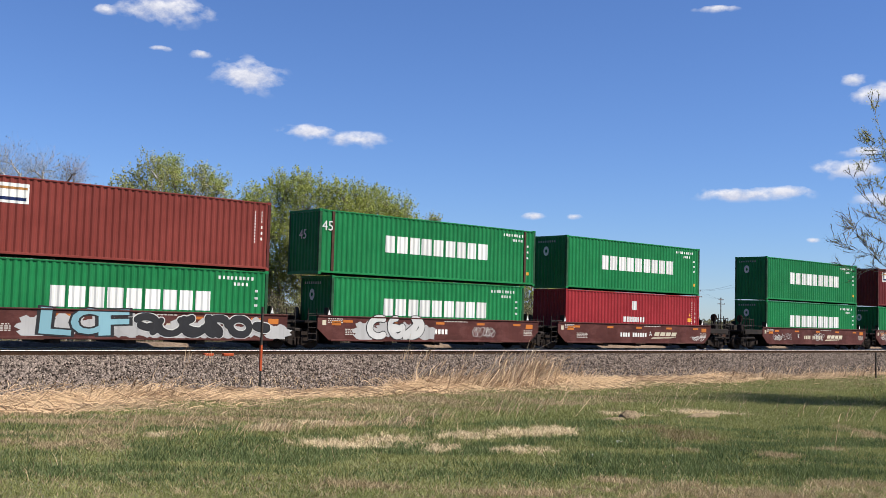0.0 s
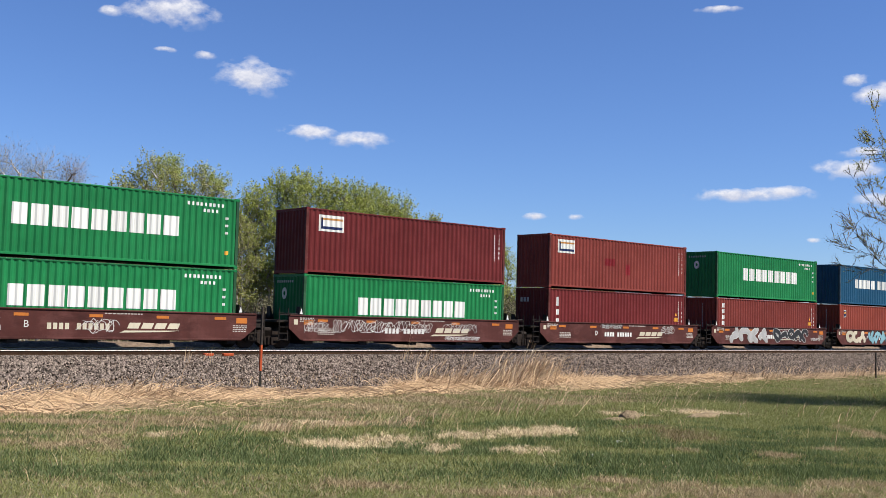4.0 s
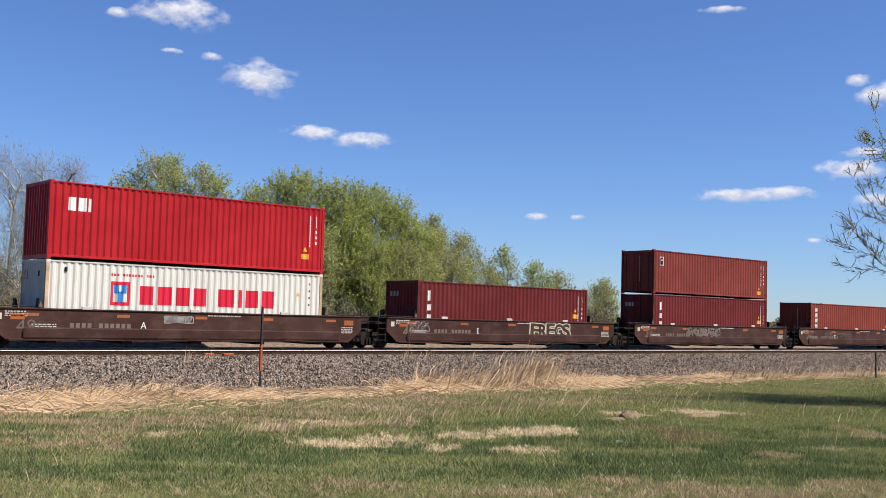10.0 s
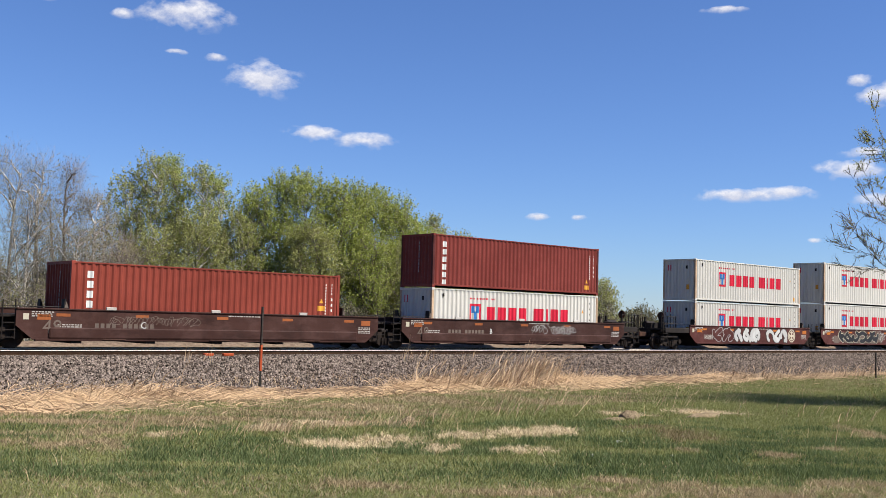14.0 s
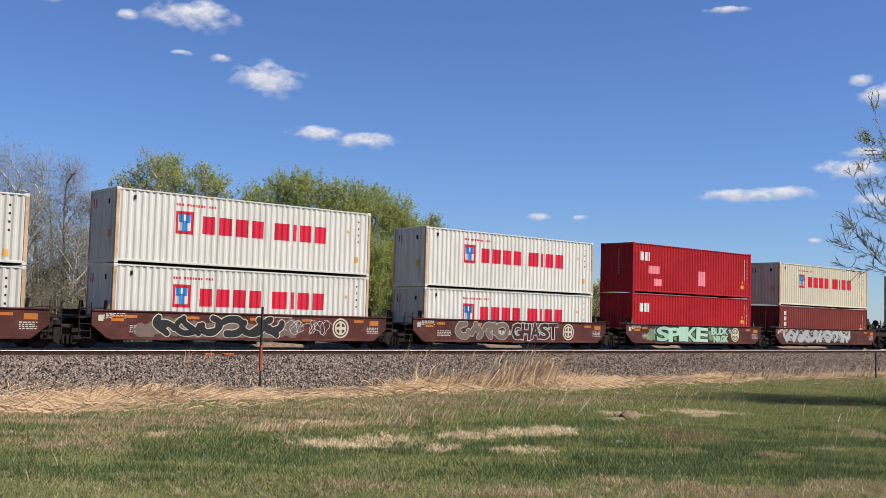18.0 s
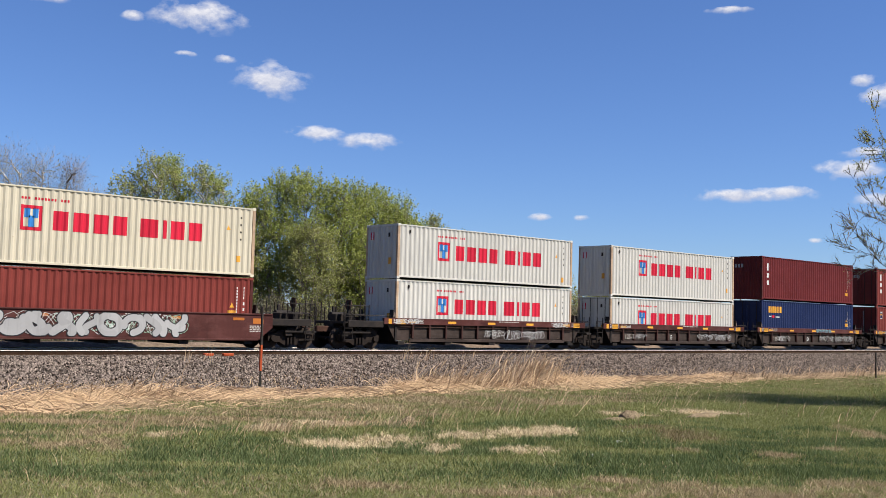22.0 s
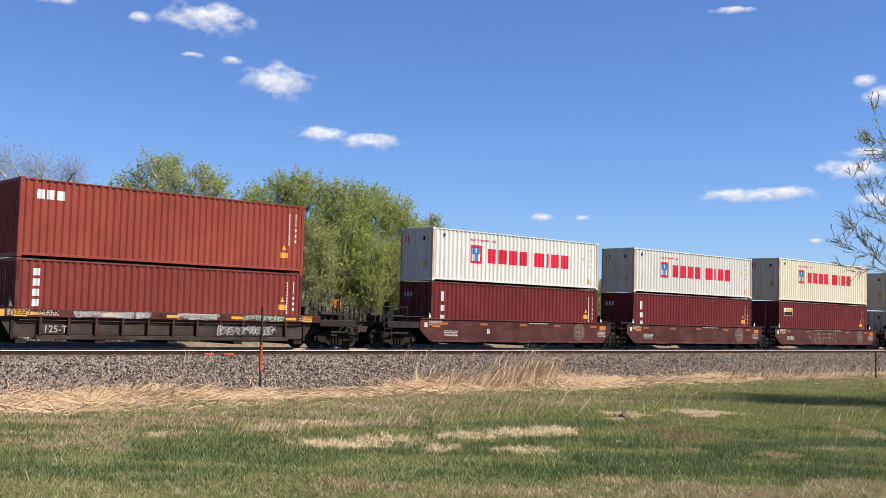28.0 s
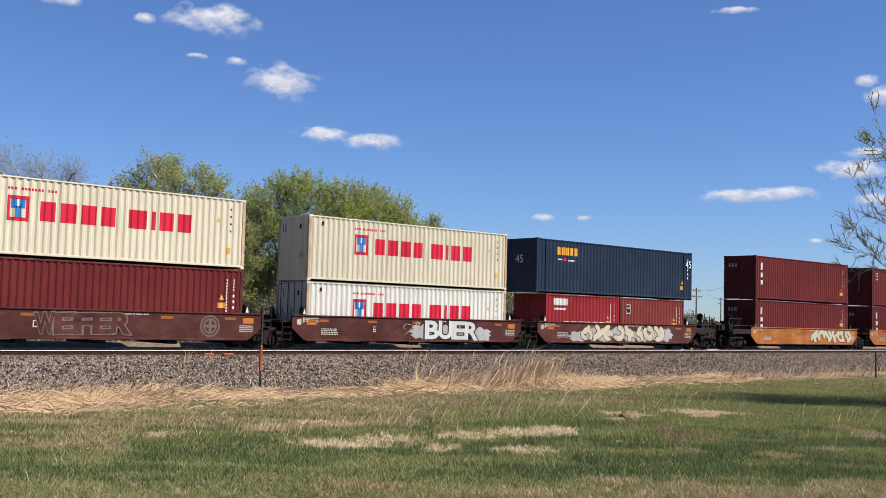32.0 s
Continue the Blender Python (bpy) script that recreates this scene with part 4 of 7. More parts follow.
def car_unit(kind, centre, half, gap_l, gap_r, end_l, end_r, seed, letter="", art=()):
    """One unit of an articulated car. kind: smooth, long or ribbed; half: from its middle to the container's end; gaps: from there to the truck's middle."""
    r = random.Random(seed)
    colour, words = {"smooth": (CAR_BROWN, "rust-brown smooth-sided"), "long": (CAR_DARK, "dark grimy brown deep-sided"), "ribbed": (CAR_SHADED, "brown ribbed-sided"), "orange": (CAR_ORANGE, "faded orange smooth-sided")}[kind]
    ob = thing("well_car", centre, MID, 0, "%s well car unit rolling on rails" % words, "rail car", "units of the train")
    over = 0.85 if kind != "long" else 2.0
    hp = half + over
    z1 = 1.42
    face = -1.46
    big = [(0, 0)]
    for sy in (-1, 1):
        if kind == "ribbed":
            y0, y1 = sorted((sy * 1.46, sy * 1.32))
            part("top_chord", cached(("tc", hp, sy), lambda: Form().worn_box(-hp, hp, y0, y1, 1.14, z1 + 0.02, 0.012).mesh("top_chord", CAR_BROWN)), CAR_BROWN, ob)
            y0, y1 = sorted((sy * 1.42, sy * 1.3))
            part("bottom_chord", cached(("bc", hp, sy), lambda: Form().worn_box(-hp + 1.6, hp - 1.6, y0, y1, 0.34, 0.5, 0.012).mesh("bottom_chord", CAR_SHADED)), CAR_SHADED, ob)
            y0, y1 = sorted((sy * 1.31, sy * 1.26))
            part("side_panel", cached(("sp", hp, sy), lambda: Form().prism([(-hp + 0.75, 0.42), (hp - 0.75, 0.42), (hp - 0.3, 1.15), (-hp + 0.3, 1.15)], y0, y1).mesh("side_panel", CAR_SHADED)), CAR_SHADED, ob)
            count = 11
            for k in range(count):
                x = -hp + 1.75 + (2 * hp - 3.5) * k / (count - 1)
                y0, y1 = sorted((sy * 1.45, sy * 1.31))
                rib = part("rib", cached(("rib", sy), lambda: Form().worn_box(-0.05, 0.05, y0, y1, 0.5, 1.14, 0.008).mesh("rib", CAR_DARK)), CAR_DARK, ob)
                rib.location = (x, 0, 0)
                if k < count - 1 and sy < 0:
                    w = (2 * hp - 3.5) / (count - 1)
                    pn = part("inset_panel", cached(("inset", hp), lambda: Form().worn_box(0.1, w - 0.1, -1.335, -1.31, 0.52, 0.9, 0.008).mesh("inset_panel", CAR_SHADED)), CAR_SHADED, ob)
                    pn.location = (x, 0, 0)
            part("hand_line", cached(("hl", hp, sy), lambda: Form().tube([(-hp + 1.0, sy * 1.4, 1.03), (hp - 1.0, sy * 1.4, 1.03)], 0.018, 6).mesh("hand_line", STEEL_RUST)), STEEL_RUST, ob)
        else:
            low = 0.40 if kind != "long" else 0.34
            y0, y1 = sorted((sy * 1.46, sy * 1.39))
            part("side_panel", cached(("sp", kind, hp, sy), lambda: Form().prism(panel_outline(hp, low, z1, 0.5), y0, y1).mesh("side_panel", colour)), colour, ob)
            y0, y1 = sorted((sy * 1.50, sy * 1.36))
            part("top_flange", cached(("tf", kind, hp, sy), lambda: Form().worn_box(-hp + 0.02, hp - 0.02, y0, y1, z1 - 0.01, z1 + 0.05, 0.012).mesh("top_flange", colour)), colour, ob)
            part("bottom_flange", cached(("bf", kind, hp, sy), lambda: Form().worn_box(-hp + 0.7, hp - 0.7, y0, y1, low - 0.05, low + 0.03, 0.012).mesh("bottom_flange", colour)), colour, ob)
            if kind == "long" and sy < 0:
                for x in (-4.6, -0.2, 4.0):
                    sp = part("stop_plate", cached(("stop",), lambda: Form().worn_box(-0.2, 0.2, -1.52, -1.44, 1.44, 1.56, 0.015).mesh("stop_plate", INK_STENCIL)), INK_STENCIL, ob, "small pale plate on the top edge")
                    sp.location = (x, 0, 0)
            if kind == "long":
                y0, y1 = sorted((sy * 1.53, sy * 1.46))
                part("lower_bulge", cached(("lb", hp, sy), lambda: Form().worn_box(-hp + 1.2, hp - 1.2, y0, y1, 0.37, 0.78, 0.05).mesh("lower_bulge", colour)), colour, ob)
            if sy < 0:
                for k in range(3):
                    x = -hp * 0.55 + hp * 0.55 * k
                    lug = part("lug", cached(("lug", kind), lambda: Form().worn_box(-0.45, 0.45, -1.54, -1.48, 0.33, 0.37, 0.01).mesh("lug", STEEL_RUST)), STEEL_RUST, ob)
                    lug.location = (x, 0, 0)
        for sx in (-1, 1):
            x0, x1 = sorted((sx * (half + 0.06), sx * (half + 0.26)))
            y0, y1 = sorted((sy * 1.32, sy * 1.05))
            guide = part("container_guide", cached(("cg", half, sx, sy), lambda: Form().prism([(x0, 1.3), (x1, 1.3), (x0 * 0.6 + x1 * 0.4 + 0.02 * sx, 1.82), (x0 * 0.8 + x1 * 0.2, 1.82)], y0, y1).mesh("container_guide", STEEL_DARK)), STEEL_DARK, ob, "black container guide")
            if sy < 0:
                tone = INK_WHITE if kind == "smooth" and not 113 <= seed <= 117 else INK_WASH
                part("guide_plate", cached(("gp", half, sx, tone.name), lambda: Form().prism([(x0 + 0.03, 1.5), (x1 - 0.02, 1.5), ((x0 + x1) / 2, 1.74)], -1.335, -1.325).mesh("guide_plate", tone)), tone, guide, "small pale guide plate")
    for k in range(5):
        x = -half + 0.25 + (2 * half - 0.5) * k / 4
        fb = part("floor_beam", cached(("fb",), lambda: Form().worn_box(-0.2, 0.2, -1.39, 1.39, 0.2, 0.36, 0.01).mesh("floor_beam", STEEL_DARK)), STEEL_DARK, ob)
        fb.location = (x, 0, 0)
    for sx, gap, is_end in ((-1, gap_l, end_l), (1, gap_r, end_r)):
        reach = half + gap - (0.25 if not is_end else -0.9)
        x0, x1 = sorted((sx * (half + 0.3), sx * reach))
        part("end_deck", cached(("ed", half, gap, sx, is_end), lambda: Form().worn_box(x0, x1, -1.25, 1.25, 1.12, 1.24, 0.02).box(x0, x1, -0.35, 0.35, 0.75, 1.13).mesh("end_deck", STEEL_DARK)), STEEL_DARK, ob, "dark grimy end platform")
        x0, x1 = sorted((sx * (half + 0.02), sx * (half + 0.12)))
        part("bulkhead", cached(("bh", half, sx), lambda: Form().box(x0, x1, -1.36, 1.36, 0.36, 1.13).mesh("bulkhead", STEEL_DARK)), STEEL_DARK, ob)
        part("hand_rail", cached(("hr", half, gap, sx, is_end), lambda: Form().tube([(sx * (half + 0.35), -1.3, 1.52), (sx * (reach - 0.1), -1.3, 1.52), (sx * (reach - 0.1), -1.3, 1.2)], 0.02, 6).mesh("hand_rail", STEEL_DARK)), STEEL_DARK, ob)
        lx = sx * (hp + 0.22) if not is_end else sx * (half + gap + 0.8)
        lad = part("ladder", cached(("lad",), lambda: ladder_form().mesh("ladder", STEEL_DARK)), STEEL_DARK, ob, "dark steel side ladder")
        lad.location = (lx, -1.38, 0)
        if is_end:
            part("coupler", cached(("cpl", half, gap, sx), lambda: Form().worn_box(*sorted((sx * (reach - 0.4), sx * (reach + 0.75))), -0.14, 0.14, 0.72, 1.0, 0.03).mesh("coupler", STEEL_RUST)), STEEL_RUST, ob)
            for piece, form in brake_forms(sx * (half + gap + 0.35)):
                part(piece, form, STEEL_DARK, ob)
            wx = sx * (half + gap + 0.35)
            if kind == "ribbed" and sx > 0:
                dish = [(wx + 0.01, -0.62, 1.98), (wx, -0.68, 1.98), (wx - 0.005, -0.7, 1.98), (wx, -0.67, 1.98), (wx + 0.005, -0.65, 1.98)]
                part("brake_wheel", cached(("bw", half, gap, sx, kind), lambda: Form().tube(dish, [0.18, 0.215, 0.2, 0.15, 0.06], 20).mesh("brake_wheel", INK_ORANGE)), INK_ORANGE, ob, "bright orange dished hand brake wheel")
                part("wheel_hub", cached(("hub", half, gap), lambda: Form().tube([(wx, -0.7, 1.98), (wx, -0.64, 1.98)], [0.05, 0.085], 12).mesh("wheel_hub", STEEL_RUST)), STEEL_RUST, ob, "dark wheel hub")
            else:
                part("brake_wheel", cached(("bw", half, gap, sx, kind), lambda: Form().tube([(wx - 0.02 * sx, -0.7, 1.98), (wx + 0.02 * sx, -0.7, 1.98)], 0.24, 14).mesh("brake_wheel", STEEL_RUST)), STEEL_RUST, ob, "hand brake wheel")
            part("air_hose", cached(("ah", half, gap, sx), lambda: Form().tube([(sx * (reach - 0.1), -0.5, 0.95), (sx * (reach + 0.15), -0.48, 0.6), (sx * (reach + 0.5), -0.4, 0.38)], 0.03, 6).mesh("air_hose", STEEL_DARK)), STEEL_DARK, ob)
            truck(ob, sx * (half + gap))
            x = sx * (half + gap + 0.25)
            yellow = INK_YELLOW if kind == "ribbed" else colour
            part("end_sill", cached(("es", half, gap, sx, kind), lambda: Form().worn_box(*sorted((sx * hp, x + sx * 0.6)), -1.43, -1.33, 0.98, 1.28, 0.02).mesh("end_sill", STEEL_DARK)), STEEL_DARK, ob)
    if not end_r:
        truck(ob, half + gap_r)
    # painted marks on the sunny side
    y = face - 0.005
    zz = 1.18 if kind != "ribbed" else 1.22
    strip = cached(("reflector", kind, seed > 122), lambda: plate(Form(), -0.26, 0.26, zz, zz + 0.11, y).mesh("reflector", INK_FADED if seed > 122 else {"ribbed": INK_YELLOW, "long": INK_FADED}.get(kind, INK_ORANGE)))
    for k in range(5):
        x = -hp + 1.6 + (2 * hp - 3.2) * k / 4 + r.uniform(-0.15, 0.15)
        part("reflector", strip, INK_ORANGE, ob, "orange reflector strip").location = (x, 0, 0)
    small = Form()
    for x0, x1, rows, zt in ((-hp + 0.55, -hp + 1.35, 3, 1.33), (-hp + 1.5, -hp + 2.4, 4, 0.88), (0.4, 1.9, 1, 1.33), (hp - 1.1, hp - 0.45, 4, 0.95)):
        for k in range(rows):
            x = x0
            zt_k = zt - 0.075 * k if kind != "ribbed" else 1.37 - 0.07 * (k % 3)
            while x < x1 - 0.05:
                w = r.uniform(0.05, 0.14)
                plate(small, x, min(x + w, x1), zt_k - 0.02, zt_k + 0.022, y)
                x += w + 0.035
    tagged(part("stencil_line", small, INK_STENCIL, ob, "small white stencilled marks"), kind="stuff")
    if kind in ("smooth", "long", "orange") and seed < 123:
        num = Form()
        x = -1.75 if kind != "long" else -5.2
        for k in range(11):
            if k != 4:
                plate(num, x, x + 0.15, 0.72, 0.95, y)
            x += 0.22
        tagged(part("number_row", num, (INK_WHITE if r.random() < 0.5 else INK_SAND) if kind != "long" else INK_WASH, ob, "row of painted number blocks"), kind="stuff")
        if kind == "smooth" and seed < 110 and r.random() < 0.6:
            lg = Form()
            for k in range(4):
                x = 1.3 + 0.55 * k
                lg.add([(x, y, 0.78), (x + 0.45, y, 0.78), (x + 0.55, y, 1.0), (x + 0.1, y, 1.0)], [(0, 1, 2, 3)])
            lg.add([(1.0, y, 0.62), (2.9, y, 0.66), (3.5, y, 0.72), (1.2, y, 0.7)], [(0, 1, 2, 3)])
            part("company_mark", lg, INK_SAND, ob, "slanted pale company mark")
    for x, mat, w, h in ((-hp + 0.35, INK_SAND, 0.2, 0.22), (-hp + 1.0, INK_ORANGE, 0.5, 0.2), (hp - 0.7, INK_ORANGE, 0.5, 0.22)):
        f = Form()
        if kind == "ribbed":
            plate(f, x - w / 2, x + w / 2, 1.16, 1.4, y)
            mat = INK_YELLOW
        else:
            plate(f, x - w / 2, x + w / 2, 1.05, 1.05 + h, y)
            mat = INK_FADED if kind == "long" and mat is INK_ORANGE else mat
        part("painted_square", f, mat, ob, "painted square")
    if letter:
        yy = y - (0.075 if kind == "long" else 0)
        flat_text(letter, 0.36, INK_WHITE, ob, Matrix.Translation(({"ribbed": -0.85, "long": -3.4 if seed == 111 else -2.45}.get(kind, 0.85 if seed == 102 else -2.6), face - 0.006, 0.78 if kind != "ribbed" else 0.6)) @ pose(0, 0, 0, 90, 0, 0), "stencil_letter", "white stencilled letter")
    if seed in (119, 120, 121, 122):
        flat_text("125-T", 0.36, INK_STENCIL, ob, Matrix.Translation((-hp + 1.85, face - 0.006, 0.6)) @ pose(0, 0, 0, 90, 0, 0), "stencil_text", "faded stencilled code")
    if kind == "long":
        flat_text("48", 0.72, INK_WASH, ob, Matrix.Translation((-hp + 0.95, face - 0.006, 0.56)) @ pose(0, 0, 0, 90, 0, 0), "stencil_text", "large faded stencilled code")
    if seed in (114, 115, 116, 117, 126, 127):
        flat_text("125 T", 0.24, INK_STENCIL, ob, Matrix.Translation((-hp + 0.28, face - 0.006, 1.14)) @ pose(0, 0, 0, 90, 0, 0), "stencil_text", "pale stencilled code")
    for a in art:
        what, x0, x1, z0, zt, fill, line, sd, *cl = a
        if what == "s":
            spray(ob, x0, x1, z0, zt, fill, line, sd, y - (0.0 if kind != "long" else 0.002), *cl)
        elif what == "t":
            spray_word(ob, sd, x0, x1, z0, zt, fill, line, seed, y, *cl)
        elif what == "w":
            scrawl(ob, x0, x1, z0, zt, fill, sd, y - 0.004)
        elif what == "*":
            star(ob, x0, x1, zt, fill, y - 0.004)
        elif what == "o":
            ring(ob, x0, zt, fill, y)
    MOVING.append((ob, centre, 0.0))
    return ob


def ring(parent, x, z, mat, y):
    f = Form()
    for r0, r1 in ((0.44, 0.37), (0.31, 0.24)):
        k = 28
        v = []
        for i in range(k):
            w = 2 * math.pi * i / k
            v += [(x + r0 * math.cos(w), y, z + r0 * math.sin(w)), (x + r1 * math.cos(w), y, z + r1 * math.sin(w))]
        f.add(v, [(2 * i, (2 * i + 2) % (2 * k), (2 * i + 3) % (2 * k), 2 * i + 1) for i in range(k)])
    plate(f, x - 0.06, x + 0.06, z - 0.24, z + 0.24, y - 0.002)
    plate(f, x - 0.24, x + 0.24, z - 0.06, z + 0.06, y - 0.004)
    part("round_emblem", f, mat if mat is INK_WASH else INK_SAND, parent, "round pale cross emblem")


def ladder_form():
    f = Form()
    for x in (-0.22, 0.22):
        f.tube([(x, 0, 0.35), (x, 0, 1.75)], 0.022, 6)
    for k in range(5):
        f.box(-0.22, 0.22, -0.03, 0.03, 0.4 + 0.26 * k, 0.43 + 0.26 * k)
    return f


def brake_forms(x):
    """The gear on an end platform, piece by piece."""
    out = [("brake_stand", Form().box(x - 0.05, x + 0.05, -0.75, -0.65, 1.2, 2.15)), ("rear_stand", Form().box(x - 0.06, x + 0.06, 0.4, 0.5, 1.2, 1.9)),
           ("air_tank", Form().tube([(x - 0.35, 0.2, 1.45), (x + 0.45, 0.2, 1.45)], 0.2, 12)), ("valve_box", Form().worn_box(x - 0.45, x + 0.3, -0.35, 0.1, 1.2, 1.55, 0.02)),
           ("gear_box", Form().worn_box(x - 0.2, x + 0.15, -0.95, -0.6, 1.24, 1.6, 0.02)), ("foot_board", Form().worn_box(x - 0.75, x + 0.85, -1.3, -1.2, 0.7, 0.78, 0.01)),
           ("tool_box", Form().worn_box(x - 0.7, x - 0.35, -1.25, -0.9, 0.55, 0.72, 0.015)),
           ("air_pipe", Form().tube([(x - 0.7, -1.0, 0.95), (x - 0.2, -1.05, 1.1), (x + 0.4, -1.02, 0.9), (x + 0.9, -0.9, 1.05)], 0.03, 6))]
    for z, far_end in ((1.95, 0.8), (1.55, 0.55)):
        out.append(("guard_rail", Form().tube([(x - 0.6, -1.2, z), (x + far_end, -1.2, z)], 0.022, 6)))
    for k, top in ((-0.6, 1.95), (-0.25, 2.2), (0.0, 1.95), (0.3, 2.1), (0.55, 1.95), (0.8, 2.0)):
        out.append(("guard_post", Form().tube([(x + k, -1.2, 1.0), (x + k, -1.2, top)], 0.028, 6)))
        out.append(("guard_post", Form().tube([(x + k * 0.8, 1.15, 1.0), (x + k * 0.8, 1.15, top - 0.1)], 0.028, 6)))
    return out


# units: left end of the 40 ft place, car kind; lower and upper containers as (colour, style, height, doors, length)
HC, STD = 2.896, 2.591
UNITS = [
    ("A", "smooth", -184.70, ("GREEN", "bold_white", HC), ("BROWN", "logo_panel", HC)),
    ("A", "smooth", -169.25, ("GREEN", "bold_white", HC), ("GREEN", "bold_white", HC, 0, 13.716)),
    ("A", "smooth", -153.85, ("DULL", "round_logo", HC), ("GREEN", "bold_white", HC)),
    ("B", "smooth", -134.10, ("GREEN", "bold_white", HC), ("GREEN", "bold_white", HC)),
    ("B", "smooth", -118.60, ("GREEN", "bold_white", HC), ("MAROON", "logo_panel", HC)),
    ("B", "smooth", -103.10, ("MAROON", "short_upright", HC), ("BROWN", "logo_panel", HC)),
    ("B", "smooth", -87.70, ("BROWN", "long_upright", HC), ("GREEN", "bold_white", HC)),
    ("B", "smooth", -72.31, ("ORANGE", "plate", HC), ("BLUE", "bold_two_words", HC)),
    ("C", "long", -51.30, ("WHITE", "red_name", HC), ("RED", "small_name", HC)),
    ("C", "long", -33.65, ("MAROON", "short_upright", HC), None),
    ("C", "long", -15.60, ("MAROON", "short_upright", HC, -1), ("BROWN", "plate", STD, -1)),
    ("C", "long", 2.20, ("ORANGE", "long_upright", HC), None),
    ("C", "long", 19.80, ("WHITE", "red_name", STD), ("BROWN", "long_upright", STD)),
    ("D", "smooth", 41.10, ("WHITE", "red_name", STD), ("WHITE", "red_name", STD)),
    ("D", "smooth", 56.55, ("WHITE", "red_name", HC), ("WHITE", "red_name", HC)),
    ("D", "smooth", 72.07, ("WHITE", "red_name", STD), ("WHITE", "red_name", HC)),
    ("D", "smooth", 87.75, ("RED", "small_name", HC), ("RED", "small_name_patched", HC)),
    ("D", "smooth", 103.40, ("BROWN", "long_upright", STD), ("CREAM", "red_name", HC)),
    ("E", "ribbed", 123.25, ("WHITE", "red_name", HC), ("WHITE", "red_name", STD)),
    ("E", "ribbed", 138.70, ("WHITE", "red_name", STD, -1), ("WHITE", "red_name", HC)),
    ("E", "ribbed", 154.15, ("NAVY", "yellow_name", HC, -1), ("MAROON", "short_upright", HC)),
    ("E", "ribbed", 169.95, ("BROWN", "plate", HC, -1), ("BROWN", "short_upright", HC, -1)),
    ("E", "ribbed", 185.52, ("BROWN", "long_upright", HC), ("ORANGE", "corner_name", HC)),
    ("F", "smooth", 205.10, ("MAROON", "short_upright", HC, -1), ("WHITE", "red_name", STD)),
    ("F", "smooth", 220.45, ("MAROON", "short_upright", HC), ("WHITE", "red_name", STD)),
    ("F", "smooth", 235.95, ("MAROON", "dark_panel", HC), ("CREAM", "red_name", HC)),
    ("F", "smooth", 251.30, ("WHITE", "red_name", STD, -1), ("CREAM", "red_name", HC)),
    ("F", "smooth", 266.45, "twenties", ("SLATE", "yellow_name", HC, 0, 13.716)),
    ("G", "orange", 286.45, ("MAROON", "short_upright", HC), ("MAROON", "short_upright", HC)),
    ("G", "orange", 302.30, ("MAROON", "short_upright", HC), ("MAROON", "plate", HC)),
]
W, G, K, S, M = SPRAY_WHITE, INK_GREY, INK_BLACK, INK_SKY, INK_MINT
